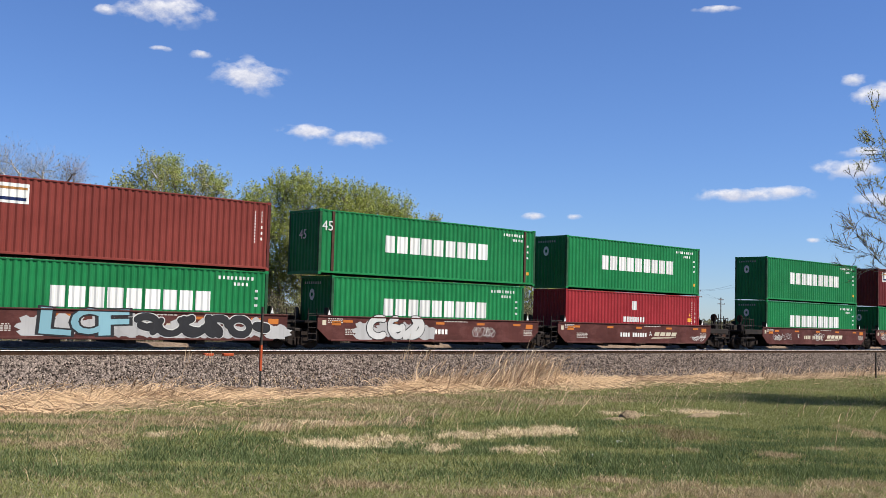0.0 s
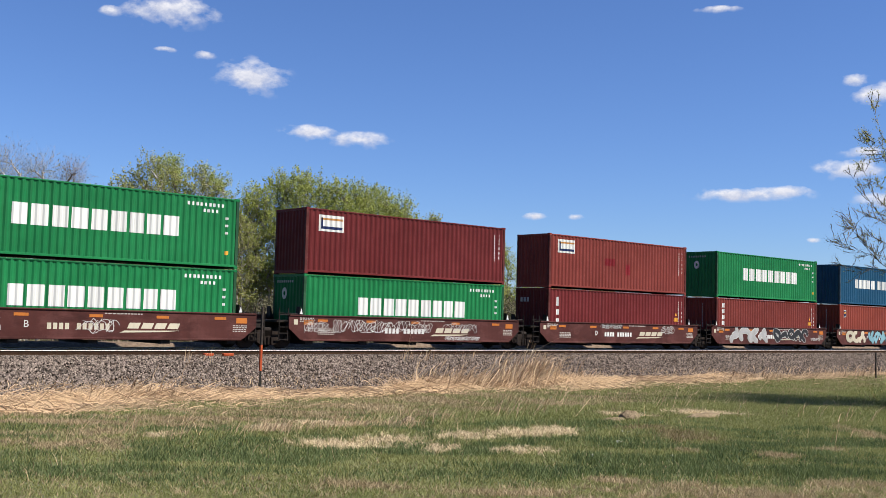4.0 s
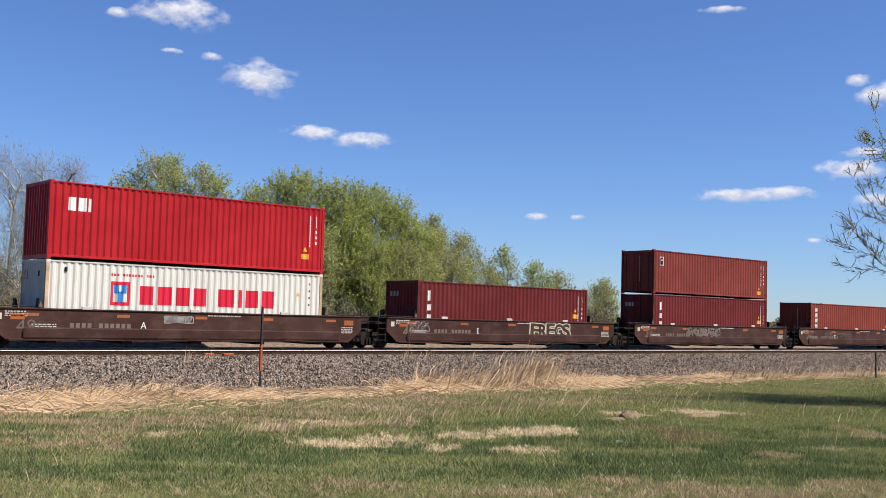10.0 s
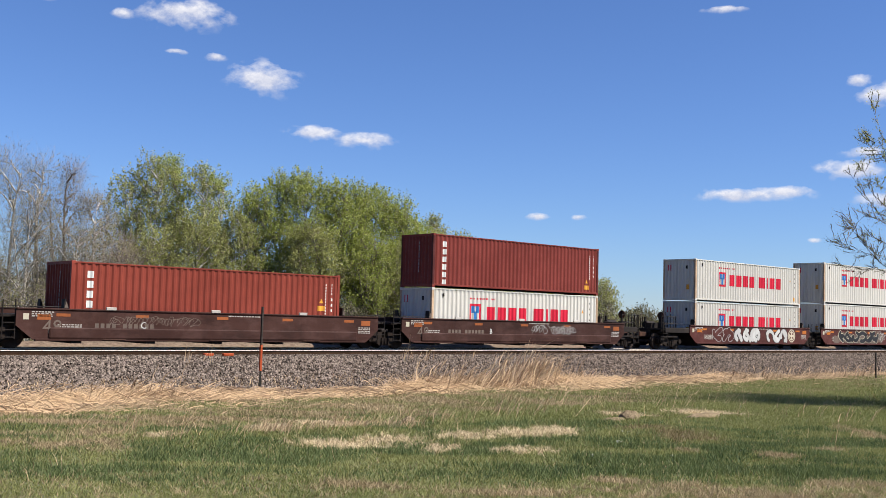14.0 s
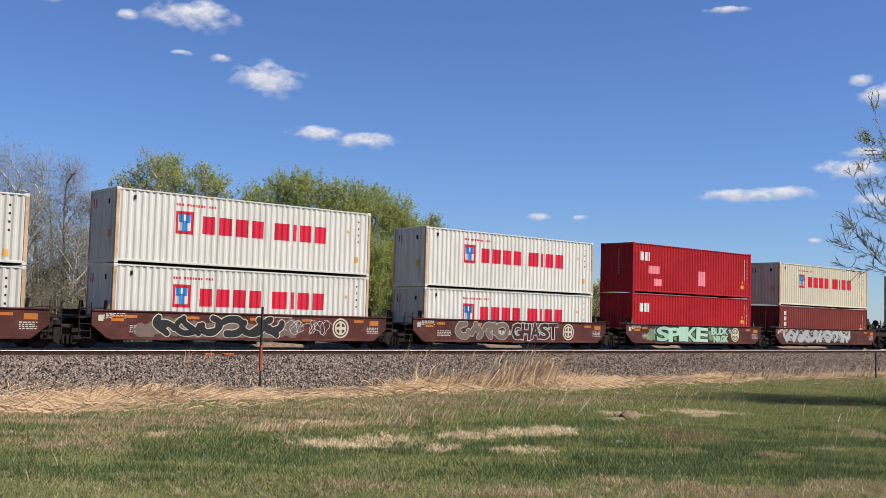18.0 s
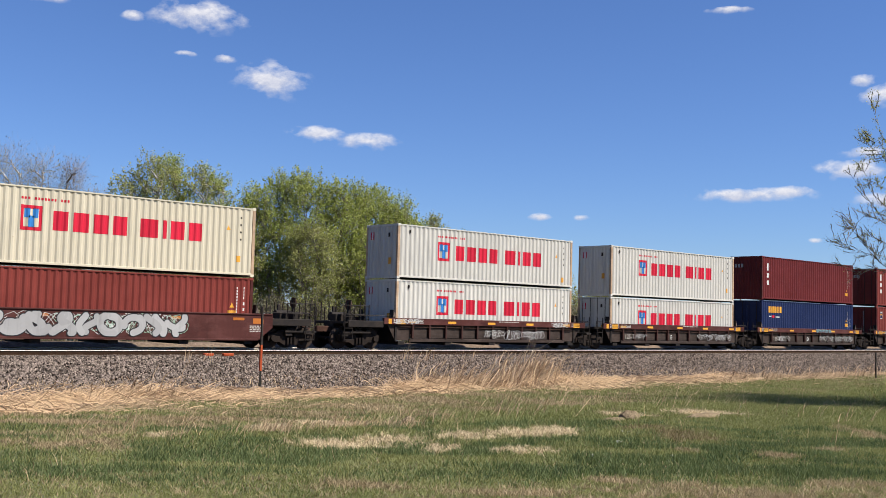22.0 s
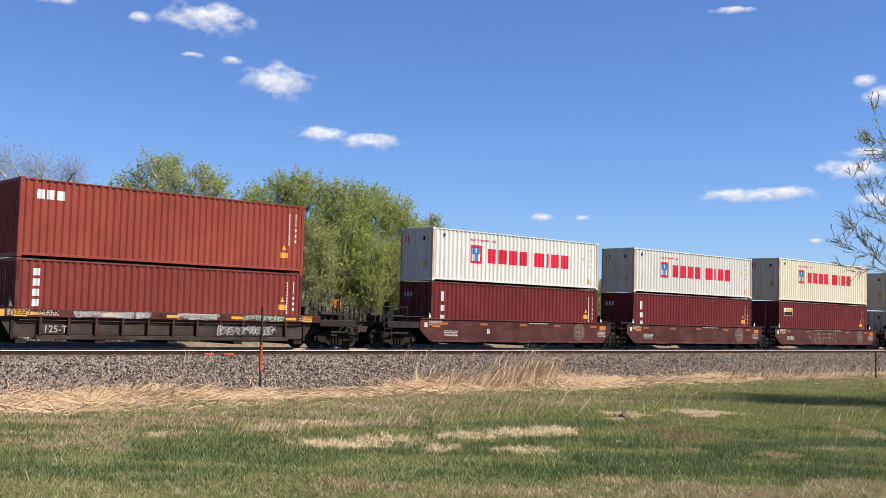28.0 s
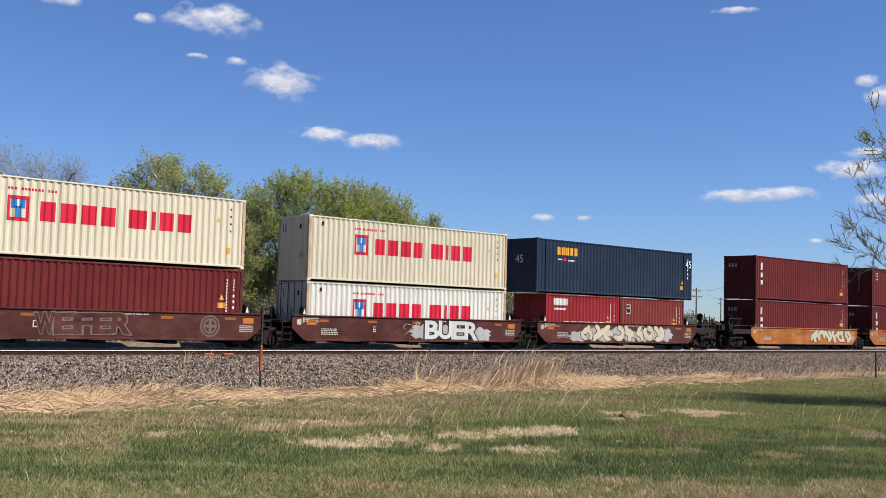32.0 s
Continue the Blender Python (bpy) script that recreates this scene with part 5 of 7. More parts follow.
ART = {
    0: [("t", -3.5, -0.2, 0.5, 1.5, S, K, "LCF", INK_GREY), ("s", 0.0, 6.2, 0.45, 1.38, K, W, 12, INK_GREY)],
    1: [("s", -4.1, -1.0, 0.45, 1.55, W, K, 13, INK_GREY), ("w", 2.4, 3.7, 0.6, 1.1, W, W, 14)],
    2: [("w", 5.0, 6.3, 0.5, 0.8, W, W, 10)],
    3: [("w", -5.5, -4.4, 0.6, 1.05, W, W, 16), ("w", -0.4, 0.9, 0.55, 1.15, W, W, 15), ("w", -4.2, -3.4, 0.65, 1.1, G, G, 9)],
    4: [("w", -6.0, -5.0, 0.7, 1.2, W, W, 7), ("w", -4.5, 1.0, 0.75, 1.3, W, W, 8), ("w", 2.0, 4.0, 0.8, 1.25, G, G, 6), ("w", 2.0, 4.2, 0.42, 0.62, W, W, 5)],
    5: [("w", -2.0, -0.2, 1.15, 1.38, G, G, 17), ("w", 3.5, 4.5, 0.9, 1.35, W, W, 18)],
    6: [("s", -4.9, -0.6, 0.45, 1.38, G, W, 19), ("s", 0.1, 4.4, 0.5, 1.38, K, W, 20), ("w", 4.9, 6.0, 0.6, 0.8, W, W, 21)],
    7: [("s", -5.5, -2.8, 0.5, 1.36, INK_SAND, CAR_BROWN, 22), ("s", -2.2, 1.3, 0.45, 1.38, S, K, 23), ("s", 2.0, 4.9, 0.55, 1.35, CAR_BROWN, G, 24), ("w", 1.3, 2.0, 0.45, 0.75, W, W, 25), ("w", 4.0, 5.6, 0.45, 0.65, W, W, 4)],
    8: [("w", -1.5, -0.2, 1.0, 1.3, W, W, 3)],
    9: [("t", 1.4, 4.4, 0.62, 1.36, CAR_DARK, INK_SAND, "FREGS"), ("w", -6.5, -5.6, 0.8, 1.3, G, G, 2)],
    10: [("s", -3.2, 0.3, 0.78, 1.3, INK_WASH, CAR_DARK, 27), ("w", -3.0, 0.2, 0.8, 1.3, G, G, 64)],
    11: [("w", -4.5, -1.0, 0.85, 1.25, INK_WASH, G, 28)],
    12: [("w", 0.8, 3.8, 0.8, 1.25, G, G, 29)],
    13: [("s", -4.6, -2.4, 0.5, 1.36, CAR_BROWN, G, 58), ("s", -2.2, 0.6, 0.45, 1.38, W, K, 30), ("s", 1.5, 4.0, 0.45, 1.36, W, K, 31), ("o", 4.6, 0, 0, 0.92, W, W, 0)],
    14: [("s", -4.5, 1.4, 0.48, 1.36, K, INK_SAND, 32, INK_WASH), ("w", 1.8, 3.8, 0.6, 1.25, W, W, 33), ("o", 4.4, 0, 0, 0.92, W, W, 0)],
    15: [("s", -4.2, -0.7, 0.5, 1.36, INK_WASH, G, 34), ("t", -0.4, 3.0, 0.5, 1.36, CAR_DARK, G, "GHAST"), ("o", 3.87, 0, 0, 0.92, W, W, 0)],
    16: [("t", -4.1, 0.95, 0.45, 1.36, M, K, "SPIKE", SPRAY_MOSS), ("t", 1.35, 3.1, 0.9, 1.37, M, K, "BUDK"), ("t", 1.6, 3.15, 0.45, 0.86, INK_MINT, SPRAY_MOSS, "NRGK"), ("*", -4.9, 0.7, 0, 0.27, SPRAY_MOSS, W, 0), ("*", -4.3, 1.05, 0, 0.18, S, W, 0), ("*", 1.1, 1.05, 0, 0.2, S, W, 0), ("*", 3.35, 1.15, 0, 0.22, S, W, 0), ("*", 1.3, 0.65, 0, 0.2, SPRAY_MOSS, W, 0), ("o", 3.95, 0, 0, 0.92, W, W, 0)],
    17: [("s", -6.0, 3.0, 0.48, 1.36, G, K, 38), ("w", -5.5, 2.5, 0.55, 1.35, W, W, 60), ("w", -2.0, 2.9, 0.6, 1.35, M, M, 63)],
    18: [("w", -6.3, -4.8, 1.18, 1.4, W, W, 39), ("w", -0.5, 0.6, 0.55, 0.95, W, W, 40), ("w", 0.9, 3.6, 0.5, 0.95, W, W, 41), ("w", 4.4, 5.6, 1.16, 1.4, W, W, 61)],
    19: [("w", -4.0, -3.2, 0.55, 0.9, G, G, 42), ("w", 2.0, 5.4, 0.55, 0.95, G, G, 43)],
    20: [("w", 1.0, 5.5, 0.55, 0.95, G, G, 44), ("w", 0.5, 2.5, 1.18, 1.4, S, S, 45), ("w", -4.5, -3.0, 0.55, 0.9, G, G, 62)],
    21: [("w", -2.0, 4.5, 0.55, 0.95, G, G, 46), ("w", -2.0, 2.5, 1.18, 1.4, S, S, 47)],
    22: [("w", -4.0, -1.0, 1.16, 1.4, W, W, 48), ("w", 2.0, 4.6, 0.55, 0.95, W, W, 49), ("w", 3.2, 5.0, 1.16, 1.4, M, M, 50), ("w", 0.2, 2.0, 1.16, 1.4, W, W, 51)],
    23: [("o", 4.3, 0, 0, 0.92, INK_WASH, W, 0)],
    24: [("o", 4.3, 0, 0, 0.92, INK_WASH, W, 0)],
    25: [("t", -2.5, 1.1, 0.55, 1.35, CAR_BROWN, INK_WASH, "WEFER"), ("o", 4.5, 0, 0, 0.92, INK_WASH, W, 0)],
    26: [("t", 0.5, 3.9, 0.45, 1.38, W, K, "BUER", INK_GREY), ("w", -0.4, 0.2, 0.6, 1.3, W, W, 54)],
    27: [("s", -3.5, 3.7, 0.45, 1.36, INK_SAND, CAR_BROWN, 55, INK_GREY)],
    28: [("s", 0.5, 6.0, 0.5, 1.35, INK_SAND, CAR_BROWN, 56)],
    29: [("s", 0.0, 3.0, 0.5, 1.35, W, K, 57)],
}
LETTERS = {2: "A", 3: "B", 4: "C", 5: "D", 6: "E", 7: "A", 8: "A", 9: "E", 11: "C", 12: "B", 19: "E", 20: "D", 23: "B", 25: "D", 26: "E"}


def build_train():
    n = len(UNITS)
    for i, (car, kind, left, lower, upper) in enumerate(UNITS):
        centre = left + 6.096

        def gap(j):
            if j < 0 or j >= n:
                return 2.1, True
            a, b = (UNITS[i], UNITS[j]) if j > i else (UNITS[j], UNITS[i])
            space = b[2] - a[2] - 12.192
            return (space / 2, False) if a[0] == b[0] else (space * 0.26, True)
        (gl, el), (gr, er) = gap(i - 1), gap(i + 1)
        if i == n - 1:
            gr, er = 1.65, False
        if i == 0:
            gl, el = 1.6, False
        car_unit(kind, centre, 6.1, gl, gr, el, er, 100 + i, LETTERS.get(i, ""), ART.get(i, ()))
        base = 0.362
        if lower == "twenties":
            container(centre - 3.055, base, "DULL", "bold_low", 6.058, STD, 0, False, i)
            container(centre + 3.055, base, "BROWN", "plate", 6.058, STD, 0, False, i)
            high = STD
        else:
            col, style, high, *rest = lower
            container(centre, base, col, style, 12.192, high, rest[0] if rest else 0, False, i)
        if upper:
            col, style, h2, *rest = upper
            container(centre, base + high + 0.022, col, style, rest[1] if len(rest) > 1 else 12.192, h2, rest[0] if rest else 0, True, i)


# ---- trees ----
def limb(form, start, way, length, r0, r, bend, steps=5, lift=0.12, tips=None, tip_from=0.35, sides=5):
    p, way = Vector(start), Vector(way).normalized()
    pts, rad = [p.copy()], [r0]
    for k in range(steps):
        way = (way + Vector((r.uniform(-bend, bend), r.uniform(-bend, bend), r.uniform(-bend, bend) + lift))).normalized()
        p = p + way * (length / steps)
        pts.append(p.copy())
        rad.append(max(0.006, r0 * (1 - 0.82 * (k + 1) / steps)))
        if tips is not None and (k + 1) / steps >= tip_from:
            tips.append((p.copy(), way.copy()))
    form.tube(pts, rad, sides, False)
    return pts, way


def crown_lobes(high, low, spread, count, r):
    """Rounded leaf masses inside an egg-shaped crown: centre and radius of each."""
    mid, half = high * (1 + low) / 2, high * (1 - low) / 2
    out = []
    for k in range(count):
        h = -0.92 + 1.78 * (k + r.random()) / count
        a = 2.4 * k + r.uniform(-0.5, 0.5)
        room = spread * math.sqrt(max(0.04, 1 - h * h)) * (1.04 - 0.16 * h)
        size = spread * r.uniform(0.22, 0.42)
        d = max(0.0, room - size * 0.7) * r.uniform(0.55, 1.1)
        out.append((Vector((d * math.cos(a), d * math.sin(a), min(mid + half * h, high - size * 0.8))), size))
    return out


def twig_bulk(ob, root, way, long, wide, material):
    """Fine shoots as thin three-sided spikes."""
    a = np.cross(way, np.stack([way[:, 1], way[:, 2], way[:, 0]], 1) + 0.3)
    a /= np.linalg.norm(a, axis=1)[:, None] + 1e-9
    c = np.cross(way, a)
    corner = [root + wide[:, None] * (math.cos(w) * a + math.sin(w) * c) for w in (0, 2.094, 4.189)]
    v = np.stack(corner + [root + way * long[:, None]], 1).reshape(-1, 3)
    k = 4 * np.arange(len(root))[:, None]
    tri = np.concatenate([k + np.array([[0, 1, 3]]), k + np.array([[1, 2, 3]]), k + np.array([[2, 0, 3]])], 1).reshape(-1, 3)
    bulk("twigwork", v, tri, material, "", "", ob)


def tree(x, y, top, spread, seed, leaf_mat, bark_mat, leaves, leaf_size, label, stems=1, low=0.2, twig_mat=None, group="trees beyond the track", lobes=16, shoots=1500, shoot_long=0.6, rise=0.8, arch=0.0):
    """A tapered trunk, limbs that carry rounded leaf masses, twigs and a ragged crown of small leaves."""
    r, rs = random.Random(seed), np.random.RandomState(seed)
    z0 = float(ground_z(np.array([x]), np.array([y]))[0]) - 0.05
    high = top - z0 - 0.5 * shoot_long
    ob = thing("tree", x, y, z0, label, "tree", group)
    masses = crown_lobes(high, low, spread, lobes, r)
    wood, twigs = Form(), Form()
    trunks = []
    for k in range(stems):
        base = Vector((r.uniform(-0.4, 0.4), r.uniform(-0.4, 0.4), 0)) * (stems > 1)
        a = 6.283 * k / stems + r.uniform(-0.6, 0.6)
        tall = high * (0.86 if k == 0 else r.uniform(0.6, 0.8))
        out = 0.0 if stems == 1 else spread * r.uniform(0.1, 0.4)
        pts = [base + Vector((out * q * q * math.cos(a) + 0.12 * math.sin(5 * q + k), out * q * q * math.sin(a) + 0.12 * math.cos(4 * q + seed), tall * q)) for q in [i / 9 for i in range(10)]]
        wood.tube(pts, [(0.010 * high + 0.03) * (1 - 0.85 * i / 9) for i in range(10)], 7, False)
        trunks.append(pts)
    for c, size in masses:
        pts = min(trunks, key=lambda p: min((q - c).length for q in p))
        reach = math.hypot(c.x - pts[5].x, c.y - pts[5].y)
        want = c.z - 0.45 * size - reach * r.uniform(0.5, 0.9)
        start = min(pts, key=lambda p: abs(p.z - max(want, high * 0.08)))
        knee = start.lerp(c, 0.5) + Vector((r.uniform(-0.3, 0.3), r.uniform(-0.3, 0.3), (0.1 + arch) * reach))
        path = [start.lerp(knee, q).lerp(knee.lerp(c, q), q) for q in (0, 0.2, 0.4, 0.6, 0.8, 1.0)]
        wood.tube(path, [(0.004 * high + 0.018) * (1 - 0.13 * i) for i in range(6)], 5, False)
        for m in range(7):
            way = Vector((r.gauss(0, 1), r.gauss(0, 1), r.gauss(0.45, 0.8))).normalized()
            limb(twigs, path[3 + m % 3], way, size * r.uniform(0.7, 1.15), 0.016, r, 0.25, 4, 0.08, None, sides=3)
    part("trunk", wood, bark_mat, ob, smooth=True)
    tagged(part("branchwork", twigs, twig_mat or bark_mat, ob), kind="stuff")
    centre = np.array([tuple(c) for c, _ in masses])
    size = np.array([q for _, q in masses])
    of = rs.choice(len(masses), shoots, p=size ** 2 / (size ** 2).sum())
    ball = rs.normal(0, 1, (shoots, 3))
    ball /= np.linalg.norm(ball, axis=1)[:, None]
    root = centre[of] + ball * (size[of] * rs.uniform(0.2, 1.25, shoots) ** 0.7)[:, None]
    way = ball * 0.55 + rs.normal(0, 0.35, (shoots, 3))
    way[:, 2] += rise
    way /= np.linalg.norm(way, axis=1)[:, None]
    long = shoot_long * rs.uniform(0.4, 1.25, shoots)
    keep = root[:, 2] > 0.3
    root, way, long = root[keep], way[keep], long[keep]
    twig_bulk(ob, root, way, long, 0.005 + 0.004 * long, twig_mat or bark_mat)
    if leaves:
        on = rs.randint(0, len(root), leaves)
        c = root[on] + way[on] * (long[on] * rs.uniform(0.3, 1.02, leaves))[:, None] + rs.normal(0, 0.05, (leaves, 3))
        bulk("crown", *leaf_tris(c, leaf_size, rs), leaf_mat, "", "", ob)
    return ob


def leaf_tris(c, size, rs):
    n = len(c)
    a = rs.normal(0, 1, (n, 3))
    a /= np.linalg.norm(a, axis=1)[:, None]
    b = np.cross(a, rs.normal(0, 1, (n, 3)))
    b /= np.linalg.norm(b, axis=1)[:, None]
    s = size * rs.uniform(0.6, 1.35, (n, 1))
    v = np.stack([c - a * s, c + a * s * 0.5 - b * s * 0.6, c + a * s * 0.7 + b * s * 0.6], 1).reshape(-1, 3)
    return v, np.arange(3 * n).reshape(-1, 3)


def lawn_tree(x, y):
    """The tree beside the lawn: its crown shades the grass, and long boughs hang into view."""
    ob = tree(x, y, 7.4, 2.5, 81, LEAF_B, BARK, 30000, 0.03, "tall dark-limbed tree with opening buds beside the lawn", 3, 0.2, TWIG, "trees on the lawn", 22, 5000, 0.4)
    z0 = ob.matrix_basis.translation.z
    side, back = Vector((-0.75, 0.66, 0)), Vector((0.66, 0.75, 0))
    r, rs = random.Random(83), np.random.RandomState(83)
    edge = 3.6
    ends = []
    # height at the start of the visible stretch, halfway and at the tip; reach of that stretch; thickness; how leafy
    for k, (ze, zm, zt, reach, thick, leafy) in enumerate(((3.82, 4.25, 4.62, 0.82, 0.017, 0.6), (3.92, 4.15, 4.4, 0.5, 0.011, 0.6), (3.54, 3.74, 3.46, 1.02, 0.015, 0.5), (2.74, 3.12, 3.66, 0.95, 0.018, 0.5), (3.0, 3.32, 3.58, 0.6, 0.013, 0.5),
                                                           (3.05, 3.08, 3.34, 1.12, 0.009, 0.3), (3.32, 3.5, 3.6, 0.85, 0.012, 0.6), (4.84, 5.14, 5.5, 0.42, 0.014, 2.2), (5.3, 5.6, 5.95, 0.36, 0.011, 2.0), (4.5, 4.72, 4.9, 0.42, 0.01, 2.0), (2.75, 2.66, 2.78, 0.9, 0.008, 0.25), (5.05, 5.2, 5.25, 0.48, 0.009, 2.4))):
        bough, spur = Form(), Form()
        reach *= 0.72
        off = r.uniform(-0.4, 0.4)
        pts = []
        for i in range(15):
            d = (edge + reach) * i / 14
            q = max(0.0, (d - edge) / reach)
            z = ze + (4 * zm - 3 * ze - zt) * q + (2 * ze + 2 * zt - 4 * zm) * q * q if d > edge else ze - 0.55 * (edge - d) * (0.6 + 0.4 * (edge - d) / edge)
            wob = 0.03 * math.sin(7.1 * d + k)
            pts.append(side * d + back * (off * d / edge + wob) + Vector((0, 0, max(z, 1.2) - z0 + 0.02 * math.sin(9 * d + 2 * k))))
        reach_thick = thick * 0.5
        bough.tube(pts, [reach_thick * (3.4 - 3.1 * i / 14) for i in range(15)], 6, False)
        start = next(i for i, p in enumerate(pts) if p.dot(side) > edge - 0.35)
        for m in range(int(20 * reach) + 6):
            i = r.randint(start, 13)
            p = pts[i].lerp(pts[i + 1], r.random())
            way = (pts[i + 1] - pts[i]).normalized() * 0.9 + Vector((r.gauss(0, 0.55), r.gauss(0, 0.55), r.gauss(0.12, 0.65)))
            tips = []
            limb(spur, p, way, r.uniform(0.12, 0.4), 0.0024, r, 0.3, 5, 0.05, tips, 0.2, 3)
            ends += [(tuple(q), tuple(w), leafy) for q, w in tips]
        part("bough", bough, TWIG, ob, "long dark bough", True)
        tagged(part("spur_twig", spur, TWIG, ob), kind="stuff")
    root, way, leafy = np.array([e[0] for e in ends]), np.array([e[1] for e in ends]), np.array([e[2] for e in ends])
    many = rs.randint(0, len(root), 2200)
    root, leafy = root[many], leafy[many]
    way = way[many] * 0.6 + rs.normal(0, 0.45, (2200, 3)) + np.array([0, 0, 0.15])
    way /= np.linalg.norm(way, axis=1)[:, None]
    long = 0.14 * rs.uniform(0.3, 1.3, 2200)
    twig_bulk(ob, root, way, long, np.full(2200, 0.0018), TWIG)
    on = rs.choice(2200, 4200, p=leafy / leafy.sum())
    c = root[on] + way[on] * (long[on] * rs.uniform(0.1, 1.05, 4200))[:, None] + rs.normal(0, 0.008, (4200, 3))
    bulk("bud_haze", *leaf_tris(c, 0.0135, rs), LEAF_B, "opening yellowish buds", "", ob)


def build_trees():
    fresh = "young tree with thin yellow-green spring leaves beyond the track"
    bare = "pale-barked bare birch with grey-brown buds"
    # bare birches
    for x, y, top, spread, seed in ((20.6, 69.6, 11.6, 2.6, 1), (22.9, 68.2, 12.1, 2.3, 2), (24.6, 67.7, 12.0, 2.0, 34), (26.5, 67.0, 11.8, 1.7, 3), (28.2, 66.6, 9.9, 1.6, 4), (23.6, 65.6, 9.0, 2.3, 5), (26.2, 64.8, 7.6, 2.0, 7)):
        tree(x, y, top, spread, seed, LEAF_C, PALE_BARK if seed != 3 else BARK, 2600, 0.05, bare, 2, 0.12, PALE_TWIG if seed != 3 else TWIG, lobes=22, shoots=2500, shoot_long=1.0, rise=0.5, arch=0.35)
    for x, y, top, spread, seed in ((29.9, 68.6, 8.2, 2.0, 6), (31.6, 69.0, 7.0, 2.0, 9), (29.4, 65.6, 6.0, 1.9, 10)):
        tree(x, y, top, spread, seed, LEAF_C, BARK, 900, 0.05, "bare dark young tree with brown twigs", 3, 0.12, TWIG, lobes=16, shoots=1700, shoot_long=0.8)
    # leafing trees: place, top, spread, seed, leaves, how many
    for x, y, top, spread, seed, mat, n in ((33.3, 73.2, 12.1, 2.1, 11, LEAF_B, 8000), (34.8, 72.0, 13.2, 2.4, 36, LEAF_B, 11000), (36.3, 72.6, 13.6, 2.3, 12, LEAF_A, 11000), (37.5, 70.6, 13.0, 2.3, 13, LEAF_B, 11000), (38.9, 70.4, 12.6, 1.9, 27, LEAF_A, 9000), (36.6, 68.0, 8.4, 2.5, 35, LEAF_B, 9000), (33.6, 69.0, 7.6, 2.4, 38, LEAF_B, 7000), (39.8, 67.8, 9.4, 1.9, 14, LEAF_B, 11000),
                                            (41.3, 68.4, 11.2, 1.9, 32, LEAF_A, 12000), (42.8, 67.6, 12.3, 2.2, 15, LEAF_A, 16000), (44.6, 66.4, 12.7, 2.4, 37, LEAF_A, 18000), (46.8, 65.2, 12.1, 2.5, 16, LEAF_A, 18000), (48.6, 65.4, 12.0, 2.4, 17, LEAF_A, 17000), (50.2, 65.0, 11.8, 2.3, 33, LEAF_A, 16000), (51.7, 64.2, 11.1, 2.1, 18, LEAF_A, 14000), (52.9, 63.6, 9.6, 1.9, 39, LEAF_A, 12000), (43.6, 64.0, 8.2, 2.5, 28, LEAF_B, 14000), (47.6, 62.8, 8.0, 2.6, 29, LEAF_A, 14000), (50.8, 61.8, 7.4, 2.4, 40, LEAF_B, 12000),
                                            (54.6, 64.2, 8.6, 2.0, 19, LEAF_B, 11000), (57.5, 66.6, 10.5, 1.4, 20, LEAF_B, 7000), (57.0, 64.6, 7.8, 2.2, 30, LEAF_B, 10000), (60.2, 66.2, 8.9, 1.9, 21, LEAF_B, 9000), (63.2, 66.8, 7.2, 2.2, 25, LEAF_B, 8000), (66.8, 67.4, 8.3, 1.5, 22, LEAF_A, 6000), (69.0, 65.8, 7.0, 1.7, 41, LEAF_A, 6000),
                                            (74.0, 67.4, 6.3, 1.5, 23, LEAF_B, 5000), (84.2, 70.8, 6.1, 1.7, 24, LEAF_B, 5000), (79.0, 70.0, 4.6, 2.2, 31, LEAF_B, 5000), (95.7, 80.5, 6.3, 2.6, 26, LEAF_B, 6000)):
        tree(x, y, top, spread, seed, mat, PALE_BARK if seed % 3 == 0 or x < 41 else BARK, int(n * 1.2), 0.074, fresh, 2, 0.2 if top < 10 else 0.27, PALE_TWIG if x < 55 else TWIG, lobes=int(14 + 5 * spread), shoots=int(700 + n * 0.085), shoot_long=0.8, rise=1.2)
    # low brush between and before the trunks
    for k in range(30):
        r = random.Random(300 + k)
        x = 14 + k * 2.7 + r.uniform(-1.2, 1.2)
        y = 61.5 + 0.12 * max(0, x - 50) + r.uniform(-1.5, 2.0)
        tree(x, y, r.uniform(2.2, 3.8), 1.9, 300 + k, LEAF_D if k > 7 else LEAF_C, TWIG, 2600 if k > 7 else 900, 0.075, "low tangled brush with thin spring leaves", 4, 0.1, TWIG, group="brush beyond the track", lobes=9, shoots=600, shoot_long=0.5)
    # the wood's undergrowth behind the trunks; dark leaf colour carries its shade
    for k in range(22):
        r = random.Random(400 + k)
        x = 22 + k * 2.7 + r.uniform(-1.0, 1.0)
        tree(x, 78 - 0.05 * x + r.uniform(-1.5, 1.5), r.uniform(3.6, 5.4), 2.2, 400 + k, LEAF_D, TWIG, 4200, 0.09, "undergrowth behind the trunks, its shade put into dark leaves", 3, 0.06, TWIG, group="undergrowth beyond the track", lobes=12, shoots=900, shoot_long=0.6)
    lawn_tree(23.2, 7.7)


def far_wood():
    r = np.random.RandomState(9)
    n = 60000
    ang = r.uniform(0.0, 1.75, n)
    rad = 260 + 160 * r.uniform(0, 1, n) + 60 * np.sin(ang * 9)
    lift = 4.2 + 1.6 * np.sin(ang * 31) + 1.2 * np.sin(ang * 77 + 1) + 0.9 * np.sin(ang * 190)
    c = np.stack([rad * np.sin(ang), rad * np.cos(ang), -0.75 + lift * r.uniform(0, 1, n) ** 0.8], 1)
    v, f = leaf_tris(c, 0.6, r)
    bulk("far_wood", v, f, LEAF_D, "distant hazy belt of low spring woodland", "woodland")


